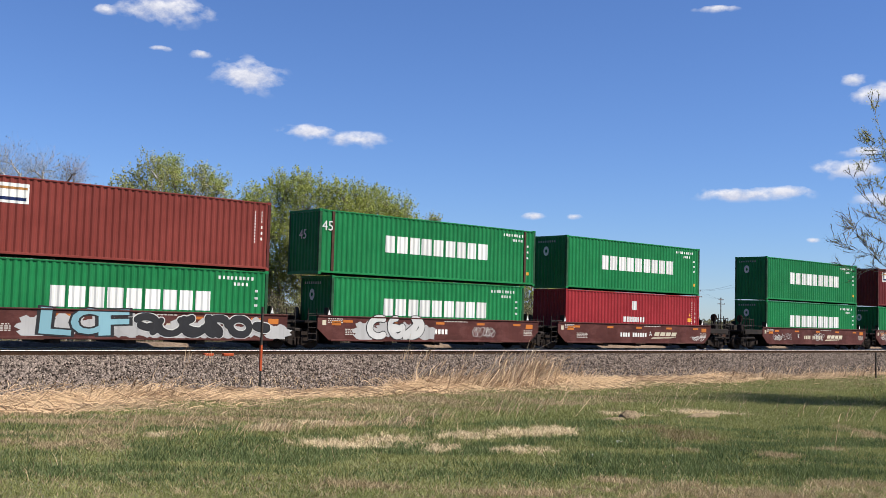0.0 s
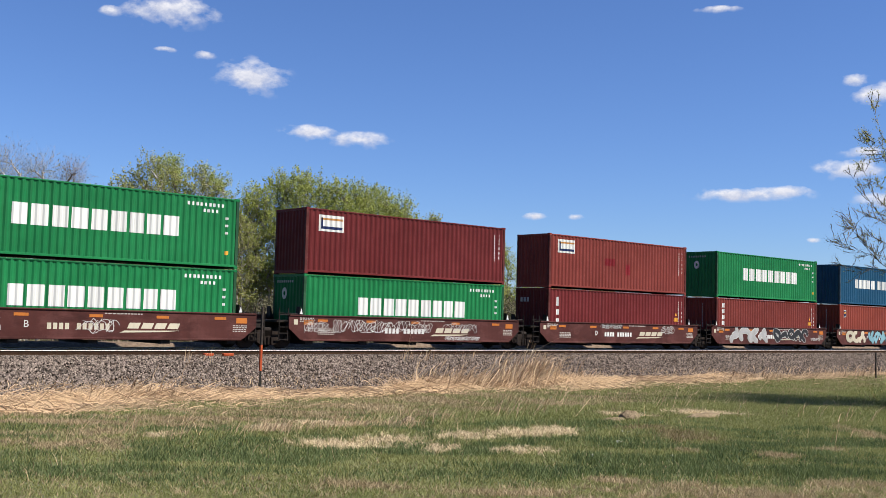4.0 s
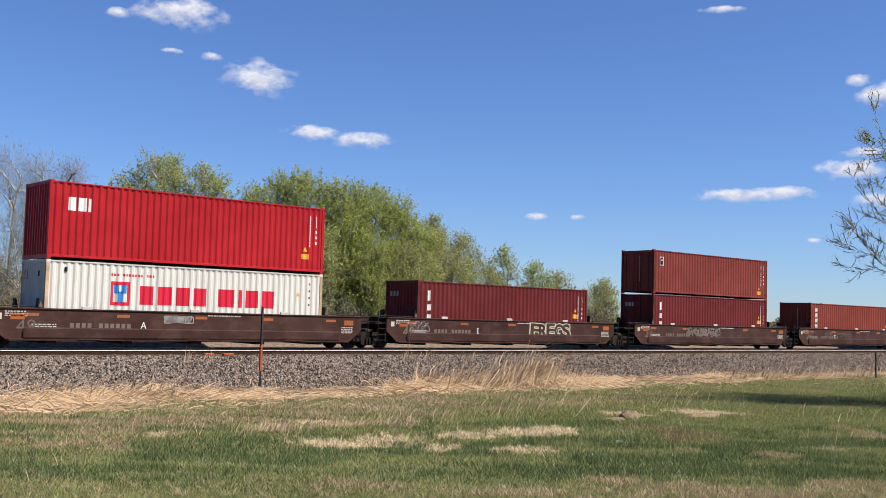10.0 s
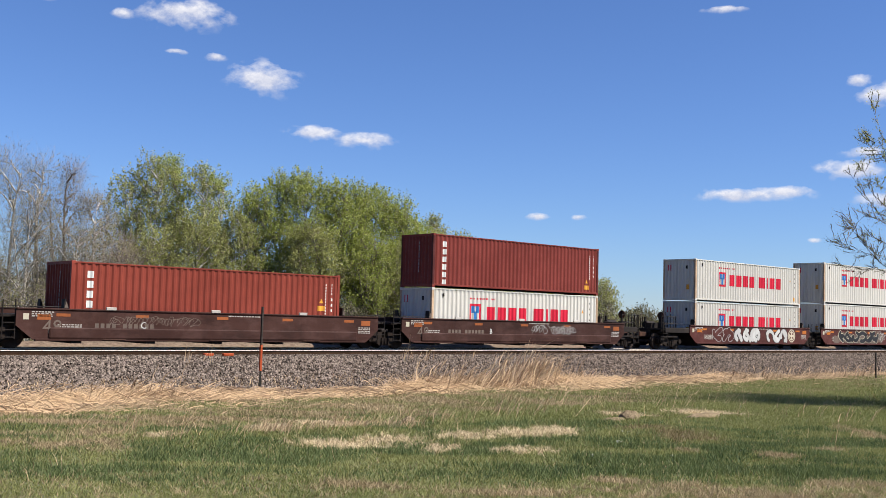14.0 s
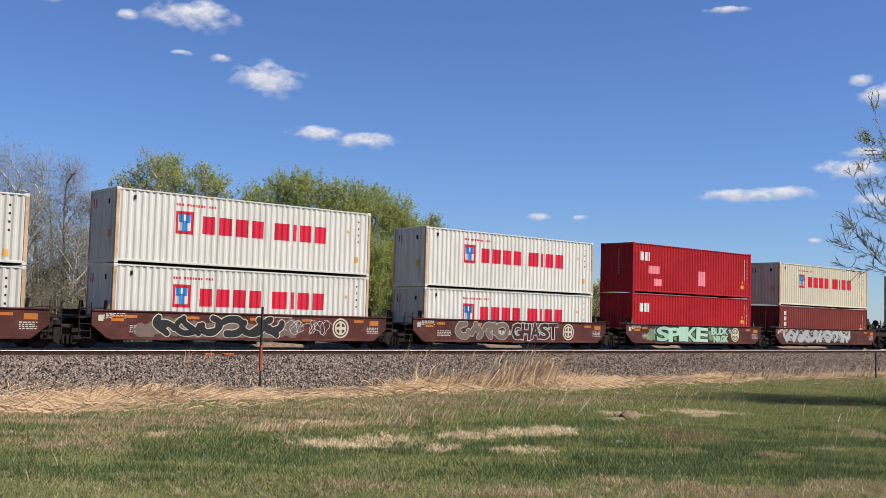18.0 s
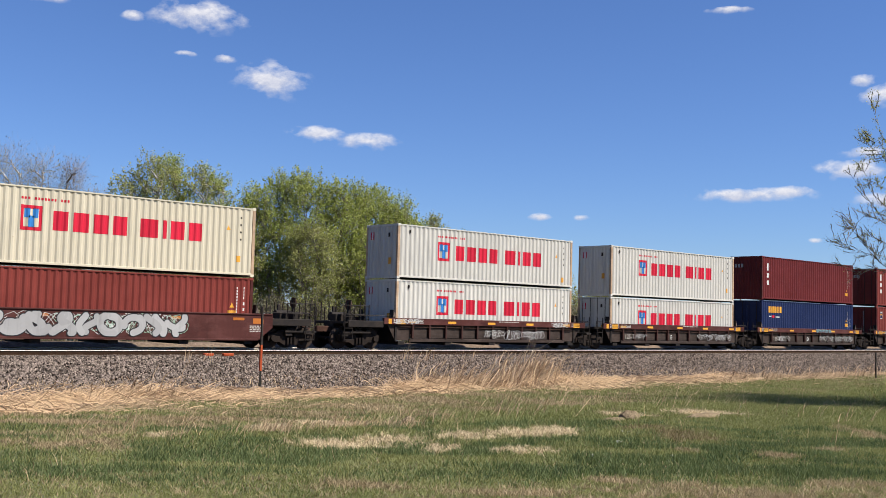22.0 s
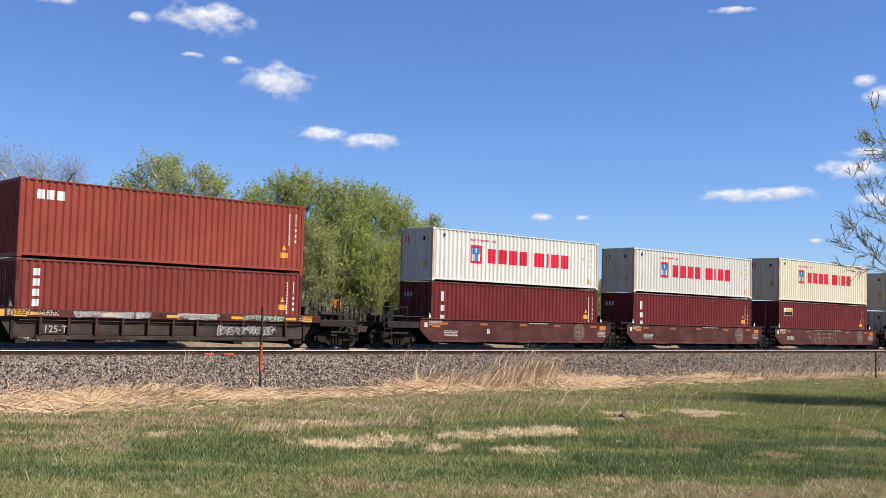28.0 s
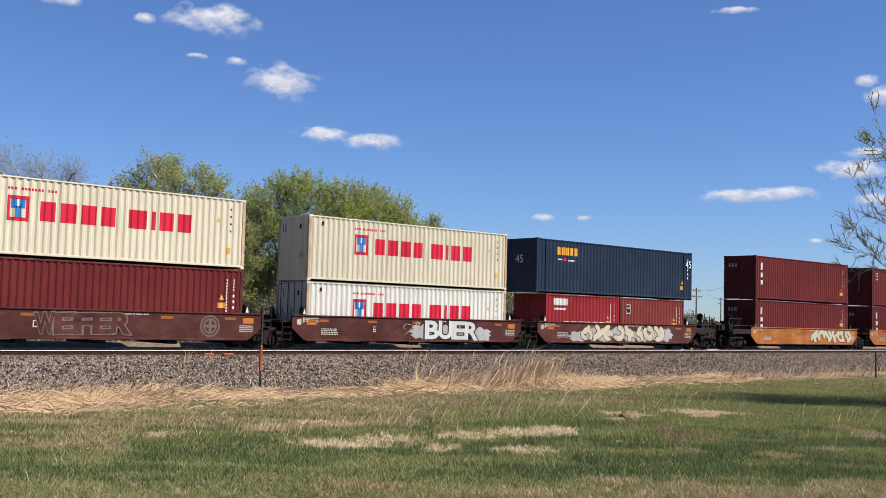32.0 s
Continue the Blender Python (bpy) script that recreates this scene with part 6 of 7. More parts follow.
# ---- grass ----
# dry places of the lawn, across and away from the stand: centre and half sizes
PALE_SPOTS = ((-1.17, 12.7, 0.51, 0.5), (-0.6, 13.36, 0.36, 0.31), (0.37, 13.97, 0.34, 0.54), (-0.03, 12.62, 0.2, 0.5), (1.11, 14.43, 0.46, 0.43), (1.65, 14.77, 0.28, 0.6), (1.0, 12.46, 0.3, 0.26), (-1.48, 14.95, 0.56, 0.46), (-2.26, 14.37, 0.27, 0.5), (-3.42, 13.13, 0.25, 0.24), (4.67, 18.54, 0.6, 0.5), (3.18, 17.88, 0.43, 0.4))
BROWN_SPOTS = ((-4.16, 11.97, 0.84, 0.59), (-4.34, 13.09, 0.77, 0.41), (3.01, 15.1, 0.49, 0.47), (3.31, 14.33, 0.54, 0.78), (2.41, 9.93, 0.43, 0.44), (4.07, 10.55, 0.4, 0.34), (2.83, 9.57, 0.67, 0.28), (-0.58, 9.64, 0.47, 0.28), (0.64, 9.52, 0.56, 0.28), (1.81, 10.45, 0.34, 0.22), (6.23, 15.53, 0.25, 1.1), (-3.77, 14.9, 0.96, 0.45),
               (4.87, 13.17, 0.25, 0.36), (3.98, 12.47, 0.27, 0.32), (2.99, 12.77, 0.21, 0.22))


def across(x, y):
    """The plan turned into distances across and away from the stand."""
    return 0.7511 * x - 0.6602 * y, 0.6602 * x + 0.7511 * y


def spot_share(u, v, spots, power):
    s = np.zeros_like(u)
    for cu, cv, ru, rv in spots:
        s = np.maximum(s, np.exp(-(((u - cu) / ru) ** 2 + ((v - cv) / rv) ** 2) ** power))
    return s


def pale_share(x, y):
    u, v = across(x, y)
    u, v = u + 0.2 * wave_noise(x, y, 27, 0.5), v + 0.16 * wave_noise(x, y, 28, 0.45)
    return spot_share(u / 1.25, v / 1.0, [(a / 1.25, b, c, d * 1.1) for a, b, c, d in PALE_SPOTS], 1.4)


def straw_share(x, y):
    """How dry the sward is at a place of the plan, 0 to 1."""
    u, v = across(x, y)
    edge = np.interp(x, (0, 6, 8.3, 10, 14, 17, 20, 60), (15.0, 15.1, 16.5, 16.5, 16.3, 16.6, 16.8, 16.9))
    s = 0.95 * smooth(-0.35, 0.35, y - edge + 0.35 * wave_noise(x, y, 21, 1.8))
    s = np.maximum(s, 0.95 * pale_share(x, y))
    rough = 0.75 + 0.5 * wave_noise(x, y, 23, 0.8)
    s = np.maximum(s, 1.05 * spot_share(u, v, BROWN_SPOTS, 1.0) * rough)
    stripe = 0.62 + 0.6 * wave_noise(u * 0.35, v * 1.2, 26, 2.0)
    s = np.maximum(s, 0.85 * smooth(12.0, 13.2, y + 0.5 * wave_noise(x, y, 22, 2.2)) * stripe * (1 - 0.55 * smooth(14.0, 19.0, x)))
    near = (1 - smooth(9.6, 10.8, v)) * (0.16 + 0.2 * wave_noise(x, y, 24, 0.7)) * (1 + 1.2 * smooth(0.0, 3.0, u))
    return np.clip(np.maximum(s, near) + 0.02, 0, 1)


def short_blades(name, x, y, height, width, lean, material, label, seed):
    """Low blades, one thin spike each."""
    r = np.random.RandomState(seed)
    n = len(x)
    a, b = r.uniform(0, 2 * math.pi, n), r.uniform(0, 2 * math.pi, n)
    ln = lean * r.uniform(0.2, 1.3, n)
    z = ground_z(x, y) - 0.004
    h = height * r.uniform(0.55, 1.35, n)
    w = width * r.uniform(0.7, 1.3, n)
    v = np.stack([np.stack([x - np.cos(a) * w, y - np.sin(a) * w, z], 1), np.stack([x + np.cos(a) * w, y + np.sin(a) * w, z], 1),
                  np.stack([x + np.cos(b) * ln * h, y + np.sin(b) * ln * h, z + h * np.sqrt(np.maximum(0.05, 1 - 0.4 * ln))], 1)], 1).reshape(-1, 3)
    return bulk(name, v, np.arange(3 * n).reshape(-1, 3), material, label, "grass")


def blades(name, x, y, height, width, lean, material, label, seed, z_up=0.0, windward=None):
    r = np.random.RandomState(seed)
    n = len(x)
    a = r.uniform(0, 2 * math.pi, n)
    ca, sa = np.cos(a), np.sin(a)
    b = r.uniform(0, 2 * math.pi, n) if windward is None else windward + 0.55 * r.normal(0, 1, n)
    ln = lean * r.uniform(0.2, 1.3, n)
    z = ground_z(x, y) - 0.004 + z_up
    h = height * r.uniform(0.55, 1.35, n)
    dx, dy = np.cos(b) * ln * h, np.sin(b) * ln * h
    w = width * r.uniform(0.7, 1.3, n)
    v = np.stack([np.stack([x - ca * w, y - sa * w, z], 1), np.stack([x + ca * w, y + sa * w, z], 1),
                  np.stack([x + dx * 0.4 + ca * w * 0.7, y + dy * 0.4 + sa * w * 0.7, z + h * 0.6], 1), np.stack([x + dx * 0.4 - ca * w * 0.7, y + dy * 0.4 - sa * w * 0.7, z + h * 0.6], 1),
                  np.stack([x + dx, y + dy, z + h * np.sqrt(np.maximum(0.05, 1 - 0.4 * ln))], 1)], 1).reshape(-1, 3)
    k = 5 * np.arange(n)[:, None]
    tri = np.concatenate([k + np.array([[0, 1, 2]]), k + np.array([[0, 2, 3]]), k + np.array([[3, 2, 4]])], 1).reshape(-1, 3)
    return bulk(name, v, tri, material, label, "grass")


def lawn_points(n, seed, near=5.2, far=20.0, power=1.0):
    """Places on the stretch of lawn that is in view."""
    r = np.random.RandomState(seed)
    y = near + (far - near) * r.uniform(0, 1, n) ** power
    lo, hi = 0.30 * y, 2.15 * y + 1.5
    x = lo + (hi - lo) * r.uniform(0, 1, n)
    return x, y, r


def stalks(name, x, y, length, rise, width, material, label, seed, angle=None):
    """Long dry stalks that bow over and lie matted."""
    r = np.random.RandomState(seed)
    n = len(x)
    b = r.normal(0.35, 1.0, n) + np.where(r.uniform(0, 1, n) < 0.35, math.pi, 0)
    if angle is not None:
        b = angle + r.normal(0, 0.45, n)
    ln = length * r.uniform(0.5, 1.4, n)
    up = rise * r.uniform(0.3, 1.3, n)
    z = ground_z(x, y)
    side = r.normal(0, 0.12, n) * ln
    arch, sag = r.uniform(0, 1, n) < 0.3, r.uniform(-0.1, 0.9, n)
    w = width * r.uniform(0.7, 1.3, n)
    rows = []
    for k in range(5):
        q = k / 4
        h = np.where(arch, up * (1 - (1.6 * q - 0.85) ** 2 / 0.72), up * (0.15 + 1.15 * q - sag * q * q))
        px = x + np.cos(b) * ln * q - np.sin(b) * side * q * q
        py = y + (np.sin(b) * ln * q + np.cos(b) * side * q * q) * 0.6
        ww = w * (1 - 0.75 * q)
        pz = z + np.maximum(h, -0.02) + 0.01
        rows.append(np.stack([px, py, pz - ww], 1))
        rows.append(np.stack([px, py, pz + ww], 1))
    v = np.stack(rows, 1).reshape(-1, 3)
    k = 10 * np.arange(n)[:, None, None]
    quad = np.array([[2 * m, 2 * m + 2, 2 * m + 3, 2 * m + 1] for m in range(4)])[None]
    return bulk(name, v, (k + quad).reshape(-1, 4), material, label, "grass")


def build_grass():
    x, y, r = lawn_points(680000, 31, 4.2, 17.6, 1.15)
    u, v = across(x, y)
    dry = straw_share(x, y)
    pale = pale_share(x, y)
    draw = r.uniform(0, 1, len(x))
    is_dry = draw < smooth(0.12, 0.85, dry) + 0.02
    is_pale = is_dry & (r.uniform(0, 1, len(x)) < 1.3 * pale)
    dead = is_dry & ~is_pale & (spot_share(u, v, ((3.31, 14.33, 0.75, 0.9), (3.01, 15.1, 0.5, 0.5)), 1.0) > r.uniform(0, 1, len(x)))
    # long dark grass in a belt across the lawn
    lush = smooth(10.0, 10.9, v + 0.9 * smooth(-0.8, -2.2, u) + 0.3 * wave_noise(x, y, 45, 1.2)) * (1 - smooth(15.0, 17.0, v + 0.4 * wave_noise(x, y, 46, 1.5))) * smooth(-0.6, 0.6, wave_noise(u * 0.5, v, 44, 1.6) + 0.1) * (1 - 0.9 * smooth(0.1, 0.5, dry))
    is_lush = ~is_dry & (r.uniform(0, 1, len(x)) < 0.85 * lush)
    g = ~is_dry & ~is_lush
    wide = 0.0036 + 0.00026 * v
    short_blades("lawn_grass", x[g], y[g], 0.032 + 0.022 * smooth(10, 14, v[g]) + 0.012 * wave_noise(x[g], y[g], 41, 0.8).clip(0, 1), wide[g], 0.8, BLADE, "short green spring lawn grass", 51)
    short_blades("lush_grass", x[is_lush], y[is_lush], 0.062 + 0.03 * wave_noise(x[is_lush], y[is_lush], 42, 1.1).clip(-0.5, 1), wide[is_lush], 0.7, LUSH, "longer dark green grass in patches", 56)
    d = is_dry & ~is_pale & ~dead
    short_blades("dry_grass", x[d], y[d], 0.05 + 0.02 * r.uniform(0, 1, d.sum()), wide[d], 1.1, OLIVE, "flattened dry straw-coloured grass", 52)
    short_blades("dead_weeds", x[dead], y[dead], 0.05 + 0.03 * r.uniform(0, 1, dead.sum()), wide[dead], 0.9, DEAD, "low dead brown weeds in the lawn", 53)
    short_blades("pale_thatch", x[is_pale], y[is_pale], 0.045 + 0.02 * r.uniform(0, 1, is_pale.sum()), wide[is_pale] * 1.2, 1.6, THATCH, "pale flattened thatch in patches", 55)
    # matted straw along the crest before the ditch
    r = np.random.RandomState(61)
    heaps = 170
    hx = 1.5 + 44 * r.uniform(0, 1, heaps) ** 1.45
    mid = np.interp(hx, (0, 6, 8.5, 14, 17, 60), (16.2, 16.3, 17.2, 17.1, 17.4, 17.5)) + 0.15 * np.sin(hx * 1.7)
    hy = mid + 0.55 * r.normal(0, 1, heaps)
    hw = r.uniform(0.35, 1.5, heaps)
    hh = r.uniform(0.02, 0.13, heaps) * np.interp(hx, (0, 6, 8.5, 10, 13.5, 15.5, 19, 21, 60), (0.9, 1.3, 1.3, 0.6, 0.6, 1.7, 1.9, 0.8, 0.8))
    ha = r.normal(0.25, 0.9, heaps) + np.where(r.uniform(0, 1, heaps) < 0.4, math.pi, 0)
    each = (135 * hw * (1 - 0.6 * smooth(21, 26, hx)) * (0.55 + 0.45 * smooth(5.0, 9.0, hx))).astype(int) + 30
    of = np.repeat(np.arange(heaps), each)
    x = hx[of] + hw[of] * 0.6 * r.normal(0, 1, len(of))
    y = hy[of] + 0.2 * r.normal(0, 1, len(of))
    keep = (y > 14.9) & (y < 19.3)
    of, x, y = of[keep], x[keep], y[keep]
    stalks("straw_mat", x, y, 0.4 + 0.9 * hh[of], 0.02 + hh[of], 0.0078, STRAW, "matted heaps of long dry straw along the ditch", 64, ha[of])
    # loose litter between the heaps and straying on to the lawn
    n = 9000
    x = 2 + 42 * r.uniform(0, 1, n) ** 1.3
    y = 17.2 + 0.4 * np.sin(x * 0.55) - 1.3 * np.abs(r.normal(0, 1, n)) * r.uniform(0, 1, n) + 0.5 * r.normal(0, 1, n)
    keep = (y > 13.0) & (y < 19.3) & (wave_noise(x, y, 62, 1.5) > r.uniform(-1.2, 1.0, n))
    stalks("straw_litter", x[keep], y[keep], 0.32, 0.06, 0.007, STRAW, "loose dry straw litter along the ditch", 65)
    # tufts of tall straw
    tx, ty, th = [], [], []
    rr = random.Random(65)
    spots = [(18.7, 18.1, 0.75, 520, 0.35), (18.2, 18.1, 0.5, 220, 0.4), (17.2, 17.7, 1.0, 14, 0.3), (14.5, 17.6, 1.05, 9, 0.2), (20.1, 18.2, 0.4, 160, 0.35), (15.6, 17.4, 0.35, 140, 0.5), (16.8, 17.6, 0.38, 160, 0.5), (8.0, 17.2, 0.32, 70, 0.4), (7.2, 17.0, 0.3, 60, 0.5), (9.0, 17.8, 0.55, 14, 0.2),
             (5.95, 12.84, 0.55, 6, 0.1), (5.71, 12.39, 0.6, 5, 0.08), (5.89, 11.63, 0.5, 8, 0.15), (6.34, 11.92, 0.55, 8, 0.15), (5.52, 13.06, 0.4, 5, 0.1), (11.93, 12.28, 0.5, 10, 0.2), (11.9, 11.99, 0.45, 8, 0.2), (12.24, 11.82, 0.5, 12, 0.25), (14.28, 12.95, 0.5, 14, 0.3), (15.95, 11.96, 0.5, 10, 0.25), (15.64, 11.36, 0.75, 6, 0.12), (17.75, 11.7, 0.4, 10, 0.3), (16.96, 9.59, 0.4, 12, 0.35), (16.52, 8.74, 0.4, 12, 0.3), (13.75, 7.03, 0.3, 14, 0.3), (9.85, 12.29, 0.35, 6, 0.1), (16.93, 14.73, 0.5, 10, 0.3), (16.53, 13.35, 0.5, 8, 0.2),
             (15.6, 17.2, 0.6, 90, 0.3), (17.3, 17.2, 0.85, 90, 0.35), (12.3, 12.5, 0.42, 9, 0.15), (12.8, 12.3, 0.42, 9, 0.2), (13.2, 12.4, 0.38, 7, 0.2), (14.7, 13.1, 0.42, 5, 0.12),
             (7.2, 11.7, 0.2, 80, 0.22), (7.6, 11.8, 0.22, 60, 0.15), (8.3, 11.8, 0.16, 150, 0.3), (8.9, 11.7, 0.16, 150, 0.25), (9.5, 11.6, 0.2, 90, 0.18), (10.2, 11.8, 0.26, 80, 0.25),
             (27.0, 16.8, 0.35, 160, 1.6), (32.0, 16.8, 0.35, 160, 1.6), (38.0, 17.0, 0.4, 120, 2.0)]
    for cx, cy, h, n, s in spots:
        for k in range(n):
            tx.append(cx + rr.gauss(0, s))
            ty.append(cy + rr.gauss(0, min(s, 0.35)))
            th.append(h * rr.uniform(0.6, 1.25))
    tx, ty, th = np.array(tx), np.array(ty), np.array(th)
    blades("tall_straw", tx, ty, th, np.where(ty < 15.5, 0.0045, 0.0115), np.where(ty < 15.5, 1.1, 1.0), STRAW, "tall pale dry grass stalks in tufts", 66, windward=-0.6)
    # scattered stalks
    x, y, r = lawn_points(700, 67, 9.0, 17.0, 0.7)
    blades("straw_stalks", x, y, 0.2 + 0.1 * r.uniform(0, 1, len(x)), 0.0028, 0.8, STRAW, "thin scattered dry stalks on the lawn", 68)
    # straw and weeds straying over the foot of the bank
    n = 9000
    r = np.random.RandomState(71)
    x = 8 + 110 * r.uniform(0, 1, n) ** 1.6
    y = MID - 5.7 + 1.6 * r.uniform(0, 1, n) ** 1.8
    z = -0.43 + (y - (MID - 3.2)) * (1.67 / 2.6)
    strays = blades("bank_straw", x, y, np.full(n, 0.22), 0.012, 1.3, STRAW, "stray dry grass over the foot of the ballast", 72, z_up=z - ground_z(x, y) + 0.01)
    # rank weeds along the far foot of the bank
    n = 26000
    r = np.random.RandomState(77)
    x, y = 5 + 125 * r.uniform(0, 1, n), MID + 8.0 + 4.0 * r.uniform(0, 1, n)
    blades("lineside_weeds", x, y, np.full(n, 0.6), 0.016, 0.5, DEAD, "rank dull weeds along the far side of the track", 78, z_up=-0.7 - ground_z(x, y))
    # thin stalks on the shoulder of the bank
    r = np.random.RandomState(75)
    x = np.concatenate([cx + w * r.normal(0, 1, k) for cx, w, k in ((19.2, 0.12, 7), (19.9, 0.2, 5), (29.85, 0.18, 10), (31.0, 0.3, 9), (33.3, 0.4, 6))])
    y = np.full(len(x), MID - 3.2) + 0.12 * r.normal(0, 1, len(x))
    tall = np.where(x < 25, 0.75, np.where(x < 30.4, 0.95, 0.7))
    blades("bank_weeds", x, y, tall, 0.011, 0.5, STRAW, "thin dry stalks on the ballast shoulder", 76, z_up=-0.45 - ground_z(x, y), windward=-0.4)
    # meadow beyond the track
    n = 26000
    r = np.random.RandomState(69)
    y = 45 + 20 * r.uniform(0, 1, n)
    x = -5 + 130 * r.uniform(0, 1, n)
    blades("meadow_grass", x, y, np.full(n, 0.45), 0.02, 0.6, MEADOW, "tall dull meadow grass beyond the track", 70)
    # a few white blossoms
    r = np.random.RandomState(73)
    x = np.array([10.6, 11.5, 9.3, 13.2, 13.6, 14.1, 17.2, 15.4, 12.3, 10.1, 18.9, 12.9, 13.4, 11.2])
    y = np.array([8.6, 9.2, 7.9, 9.9, 9.8, 14.9, 11.1, 14.2, 14.8, 7.4, 12.9, 8.2, 8.6, 7.2])
    blades("white_blossoms", np.repeat(x, 7), np.repeat(y, 7) + r.normal(0, 0.015, 98), np.full(98, 0.045), 0.009, 1.2, PETAL, "small white blossoms in the lawn", 74)
    for x, y, rx, ry, h, seed in ((13.27, 10.55, 0.21, 0.15, 0.15, 1), (12.9, 10.55, 0.3, 0.13, 0.07, 4), (14.94, 10.3, 0.6, 0.13, 0.1, 2), (9.85, 11.85, 0.11, 0.09, 0.09, 3)):
        f = Form()
        bm = bmesh.new()
        bmesh.ops.create_icosphere(bm, subdivisions=4, radius=1.0)
        for v in bm.verts:
            d = 1 + 0.17 * noise.fractal(v.co * 2.2 + Vector((seed * 9.0, 0, 0)), 0.9, 2.0, 5)
            v.co = Vector((v.co.x * rx * d, v.co.y * ry * d, v.co.z * h * d))
        bm.verts.index_update()
        f.add([tuple(v.co) for v in bm.verts], [tuple(v.index for v in q.verts) for q in bm.faces])
        bm.free()
        ob = new("dirt_clod", f.mesh("dirt_clod", CLOD, True))
        ob.location = (x, y, float(ground_z(np.array([x]), np.array([y]))[0]) - 0.02)
        tagged(ob, "lump of dry tan soil and thatch on the lawn", "dirt clod", "clods on the lawn")


# ---- stakes, poles ----
def stake(x, y, high, label, orange):
    z = float(ground_z(np.array([x]), np.array([y]))[0]) - 0.05
    ob = thing("marker_stake", x, y, z, label, "stake", "stakes along the ditch")
    t = 0.016
    f = Form().worn_box(-t * 1.4, t * 1.4, -0.005, 0.005, 0, high, 0.002).worn_box(-0.004, 0.004, 0.005, 0.034, 0, high, 0.001)
    for k in range(int(high / 0.12)):
        f.box(-0.007, 0.007, -0.012, -0.005, 0.1 + 0.12 * k, 0.115 + 0.12 * k)
    part("post", f, STAKE_GREEN, ob)
    if orange:
        part("painted_band", Form().worn_box(-0.0235, 0.0235, -0.0135, 0.0355, high * 0.3, high * 0.585, 0.003), STAKE_ORANGE, ob, "orange painted band")
        part("grey_top", Form().worn_box(-0.016, 0.016, -0.014, 0.036, high * 0.585, high, 0.003), STAKE_TOP, ob, "weathered dark grey top")


def utility_pole(x, y, top, seed):
    ob = thing("utility_pole", x, y, -0.8, "weathered wooden utility pole with two crossarms", "utility pole", "utility poles")
    h = top + 0.8
    part("pole", Form().tube([(0, 0, 0), (0, 0, h)], [0.19, 0.12], 8), POLE_WOOD, ob)
    for z, w in ((h - 0.65, 1.3), (h - 1.85, 1.75)):
        arm = part("crossarm", Form().worn_box(-w, w, -0.2, -0.08, z - 0.08, z + 0.08, 0.01), POLE_WOOD, ob)
        for k in (-0.92, -0.45, 0.45, 0.92):
            part("insulator", Form().tube([(w * k, -0.14, z + 0.08), (w * k, -0.14, z + 0.26)], 0.06, 6), STEEL_DARK, arm)


def build_posts():
    stake(11.45, 18.53, 1.86, "dark steel fence stake with an orange painted band", True)
    stake(31.8, 15.7, 0.88, "short dark steel fence stake", False)
    for x, wide in ((20.35, 0.2), (21.2, 0.22)):
        ob = new("marker_block", Form().worn_box(-wide, wide, -0.09, 0.09, 0, 0.1, 0.015).mesh("marker_block", STAKE_ORANGE))
        ob.location = (x, MID - 2.68, -0.215)
        tagged(ob, "small orange painted wooden block on the ballast shoulder", "marker block", "blocks beside the track")
    utility_pole(164.0, 105.9, 9.4, 1)
    utility_pole(184.1, 129.4, 9.2, 2)
    utility_pole(255.0, 171.0, 9.4, 3)
    cords = Form()
    chain = [(144, 82.4, 9.4), (164.0, 105.9, 9.4), (184.1, 129.4, 9.2), (255.0, 171.0, 9.4)]
    for (ax, ay, az), (bx, by, bz) in zip(chain[1:], chain[2:]):
        for off in (-1.2, 1.2):
            pts = []
            for k in range(9):
                q = k / 8
                pts.append((ax + (bx - ax) * q + off, ay + (by - ay) * q, az - 0.4 + (bz - az) * q - 0.9 * 4 * q * (1 - q) * 0.5))
            cords.tube(pts, 0.012, 4)
    tagged(new("power_lines", cords.mesh("power_lines", STEEL_DARK)), "thin dark power lines between the poles", "power line", kind="structure")


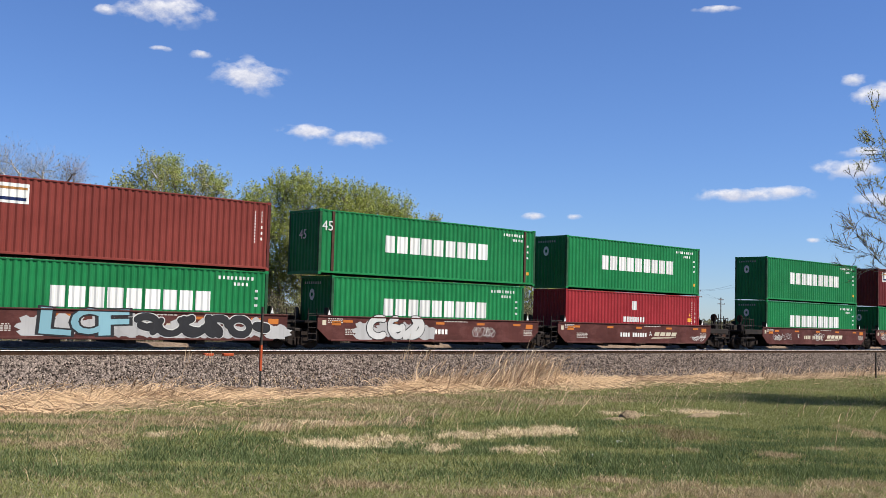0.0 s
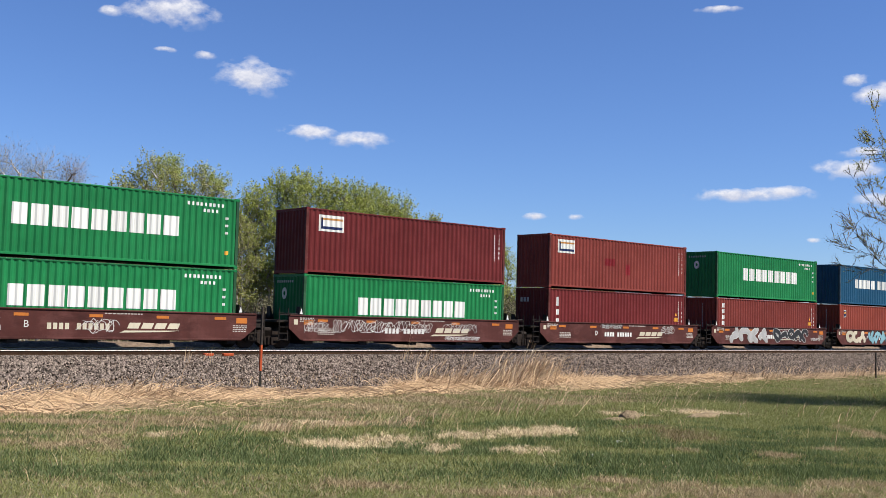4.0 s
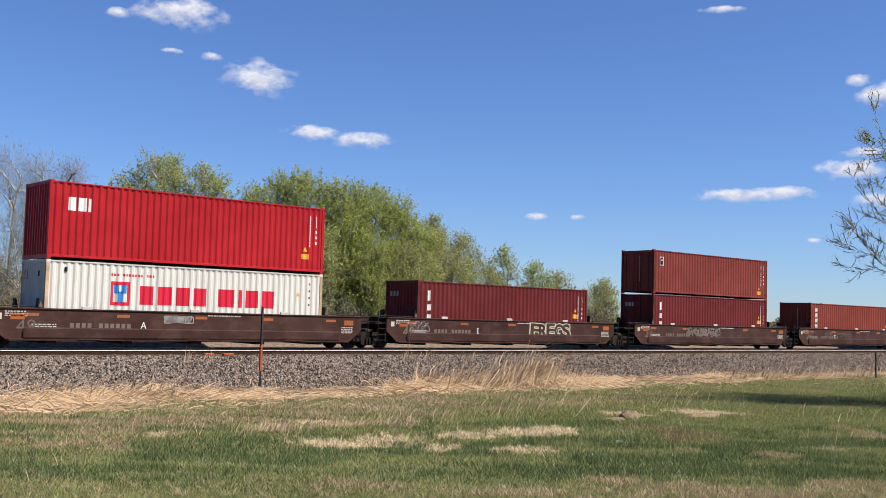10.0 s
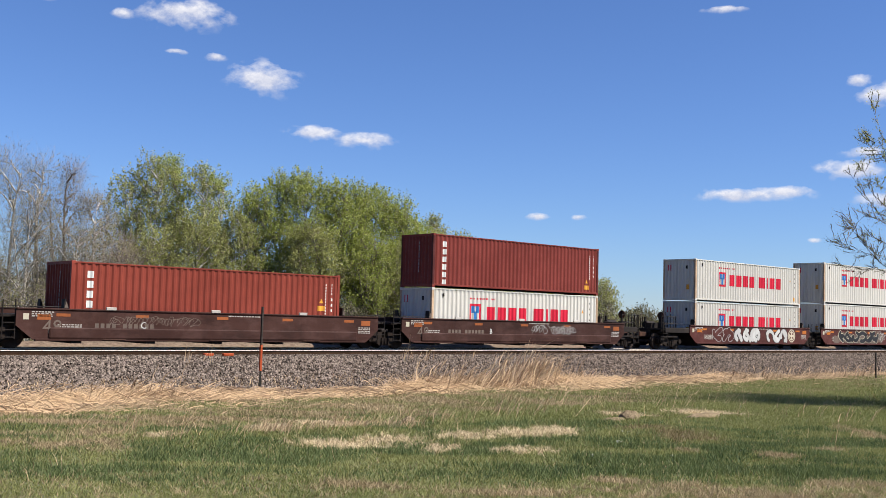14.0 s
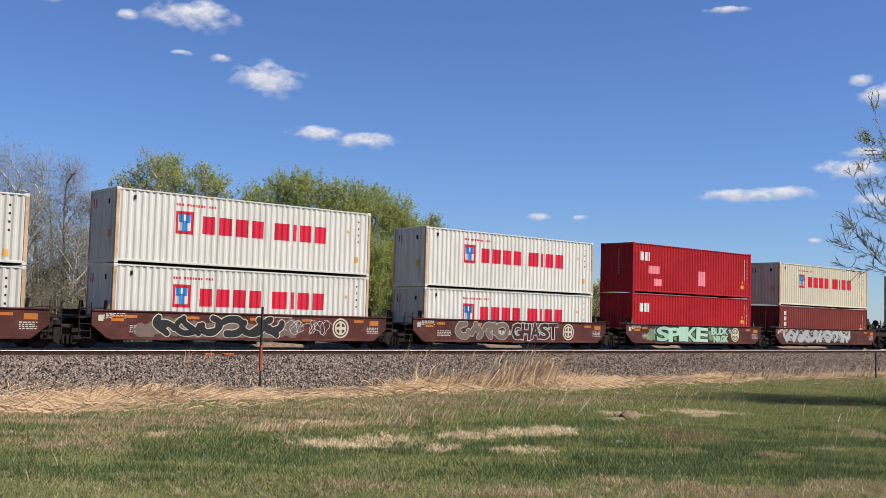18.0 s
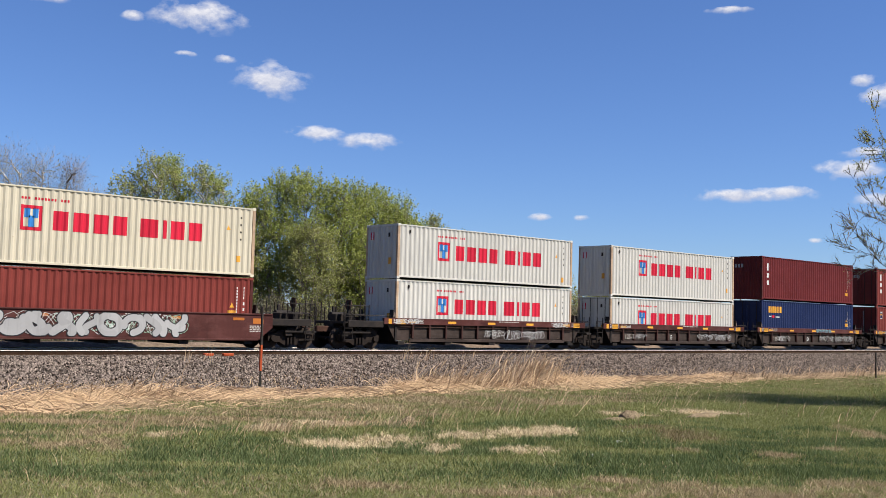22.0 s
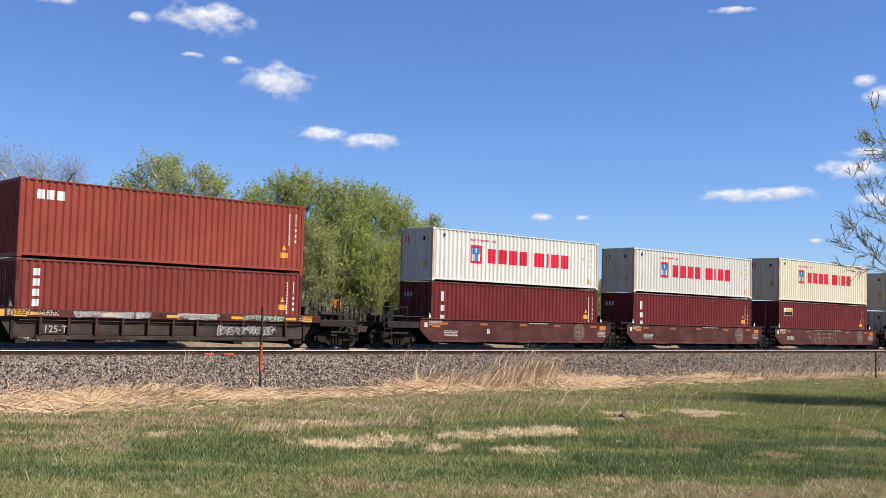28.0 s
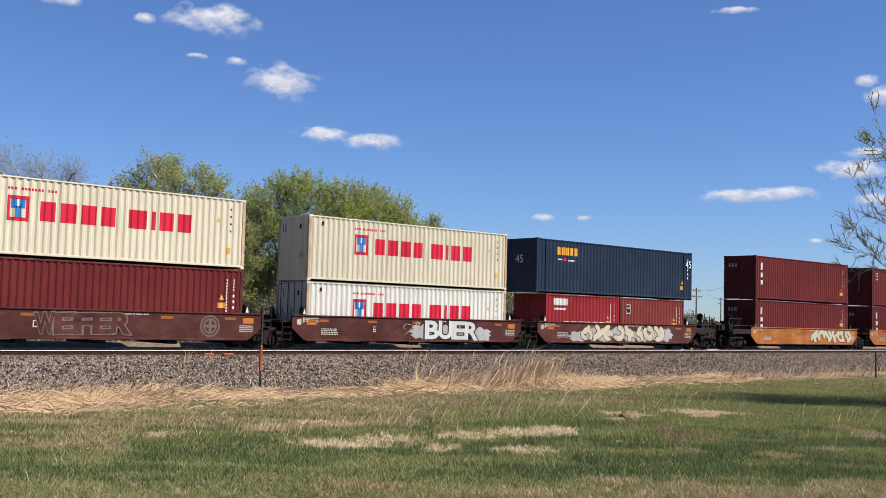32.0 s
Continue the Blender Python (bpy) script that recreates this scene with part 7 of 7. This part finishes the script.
# ---- clouds ----
def cloud_material():
    """Vapour that glows in place of sunlight: thin, ragged rim, shaded underside painted grey."""
    m, nt, n, l, p = nodes_of("cloud_vapour")
    gen = n.new("ShaderNodeTexCoord").outputs["Generated"]
    obc = n.new("ShaderNodeTexCoord").outputs["Object"]
    sep = n.new("ShaderNodeSeparateXYZ")
    l.new(gen, sep.inputs[0])

    def maths(how, a, b, c=None):
        q = n.new("ShaderNodeMath")
        q.operation = how
        for sock, val in zip(q.inputs, (a, b, c)):
            if isinstance(val, bpy.types.NodeSocket):
                l.new(val, sock)
            elif val is not None:
                sock.default_value = val
        return q.outputs[0]

    oi = n.new("ShaderNodeObjectInfo")
    shift = n.new("ShaderNodeVectorMath")
    shift.operation = "MULTIPLY_ADD"
    shift.inputs[1].default_value = (1.0, 1.0, 1.0)
    l.new(obc, shift.inputs[0])
    far = n.new("ShaderNodeCombineXYZ")
    l.new(maths("MULTIPLY", oi.outputs["Random"], 900.0), far.inputs[0])
    l.new(far.outputs[0], shift.inputs[2])
    gx = maths("MULTIPLY_ADD", sep.outputs["X"], 2.0, -1.0)
    gz = maths("MULTIPLY_ADD", sep.outputs["Z"], 2.0, -0.85)
    r2 = maths("SQRT", maths("ADD", maths("MULTIPLY", gx, gx), maths("MULTIPLY", gz, gz)), 0)
    heap = noise_node(n, l, shift.outputs[0], 0.026, 3, 0.5, (1, 0.3, 1.7))
    fine = noise_node(n, l, shift.outputs[0], 0.07, 6, 0.62, (1, 0.3, 1.5))
    body = maths("SUBTRACT", maths("MULTIPLY", heap, 1.6), r2)
    body = maths("ADD", body, maths("MULTIPLY_ADD", fine, 0.34, -0.2))
    alpha = ramp(n, l, body, 0.0, 0.62)
    edge = ramp(n, l, r2, 0.6, 0.98, (1, 1, 1, 1), (0, 0, 0, 1))
    alpha = maths("MULTIPLY", alpha, edge)
    tone = mix(n, l, ramp(n, l, maths("ADD", maths("MULTIPLY", gz, 0.5), fine), 0.25, 0.75), (0.60, 0.63, 0.76), (0.92, 0.91, 0.95))
    em = n.new("ShaderNodeEmission")
    em.inputs["Strength"].default_value = 0.53
    l.new(tone, em.inputs["Color"])
    clear = n.new("ShaderNodeBsdfTransparent")
    ms = n.new("ShaderNodeMixShader")
    l.new(maths("MULTIPLY", alpha, 0.93), ms.inputs[0])
    l.new(clear.outputs[0], ms.inputs[1])
    l.new(em.outputs[0], ms.inputs[2])
    l.new(ms.outputs[0], n["Material Output"].inputs["Surface"])
    return m


CLOUDS = []


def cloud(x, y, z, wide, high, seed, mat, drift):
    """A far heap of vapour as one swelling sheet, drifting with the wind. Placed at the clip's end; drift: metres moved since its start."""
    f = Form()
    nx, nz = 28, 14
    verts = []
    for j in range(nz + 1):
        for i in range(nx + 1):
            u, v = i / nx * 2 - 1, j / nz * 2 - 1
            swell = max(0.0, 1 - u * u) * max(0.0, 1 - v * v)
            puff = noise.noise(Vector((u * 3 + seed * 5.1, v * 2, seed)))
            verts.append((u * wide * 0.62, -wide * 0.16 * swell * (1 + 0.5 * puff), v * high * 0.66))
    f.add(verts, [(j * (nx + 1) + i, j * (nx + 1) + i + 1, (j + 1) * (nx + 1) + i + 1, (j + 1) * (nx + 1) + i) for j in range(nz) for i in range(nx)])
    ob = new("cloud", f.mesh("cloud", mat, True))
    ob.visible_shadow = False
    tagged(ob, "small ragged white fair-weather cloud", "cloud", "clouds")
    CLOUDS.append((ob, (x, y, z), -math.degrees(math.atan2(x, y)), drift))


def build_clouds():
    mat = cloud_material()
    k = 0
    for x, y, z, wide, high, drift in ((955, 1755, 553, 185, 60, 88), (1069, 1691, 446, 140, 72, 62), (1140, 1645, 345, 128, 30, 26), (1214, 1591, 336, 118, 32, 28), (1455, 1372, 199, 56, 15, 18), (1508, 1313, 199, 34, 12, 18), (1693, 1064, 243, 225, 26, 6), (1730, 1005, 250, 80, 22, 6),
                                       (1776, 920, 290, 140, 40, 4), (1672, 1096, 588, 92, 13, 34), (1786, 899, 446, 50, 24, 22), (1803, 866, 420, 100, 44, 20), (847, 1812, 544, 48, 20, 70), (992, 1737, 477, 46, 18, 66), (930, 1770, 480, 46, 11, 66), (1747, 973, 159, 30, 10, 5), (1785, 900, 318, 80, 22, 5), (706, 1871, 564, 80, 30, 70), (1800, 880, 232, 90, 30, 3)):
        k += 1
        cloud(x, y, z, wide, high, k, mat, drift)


# ---- all that moves ----
def motions():
    times = [2.0 * k for k in range(17)]
    for ob, x, z in MOVING:
        walk(ob, [(t, pose(x - gone(t), MID, z)) for t in times])
    # wheels: one turn for every round of the tread; all front axles turn alike, and all rear ones
    start = gone(0.0)
    for k, sx in ((0, -0.89), (1, 0.89)):
        same = [a for kk, a in AXLES if kk == k]
        rows = []
        for i in range(32 * FPS + 1):
            w = -(gone(i / FPS) - start) / WHEEL_R
            rows.append((i / FPS, Matrix.Translation((sx, 0, WHEEL_R)) @ Matrix.Rotation(w, 4, "Y")))
        walk(same[0], rows)
        keys = same[0].animation_data
        for a in same[1:]:
            a.rotation_mode = "QUATERNION"
            a.animation_data_create()
            a.animation_data.action = keys.action
            a.animation_data.action_slot = keys.action_slot
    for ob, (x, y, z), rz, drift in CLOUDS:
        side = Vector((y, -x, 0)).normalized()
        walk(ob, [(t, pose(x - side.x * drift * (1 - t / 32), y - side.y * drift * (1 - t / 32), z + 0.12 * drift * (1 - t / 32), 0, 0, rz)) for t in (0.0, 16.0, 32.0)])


build_ground()
build_track()
build_train()
build_trees()
far_wood()
build_grass()
build_posts()
build_clouds()
motions()
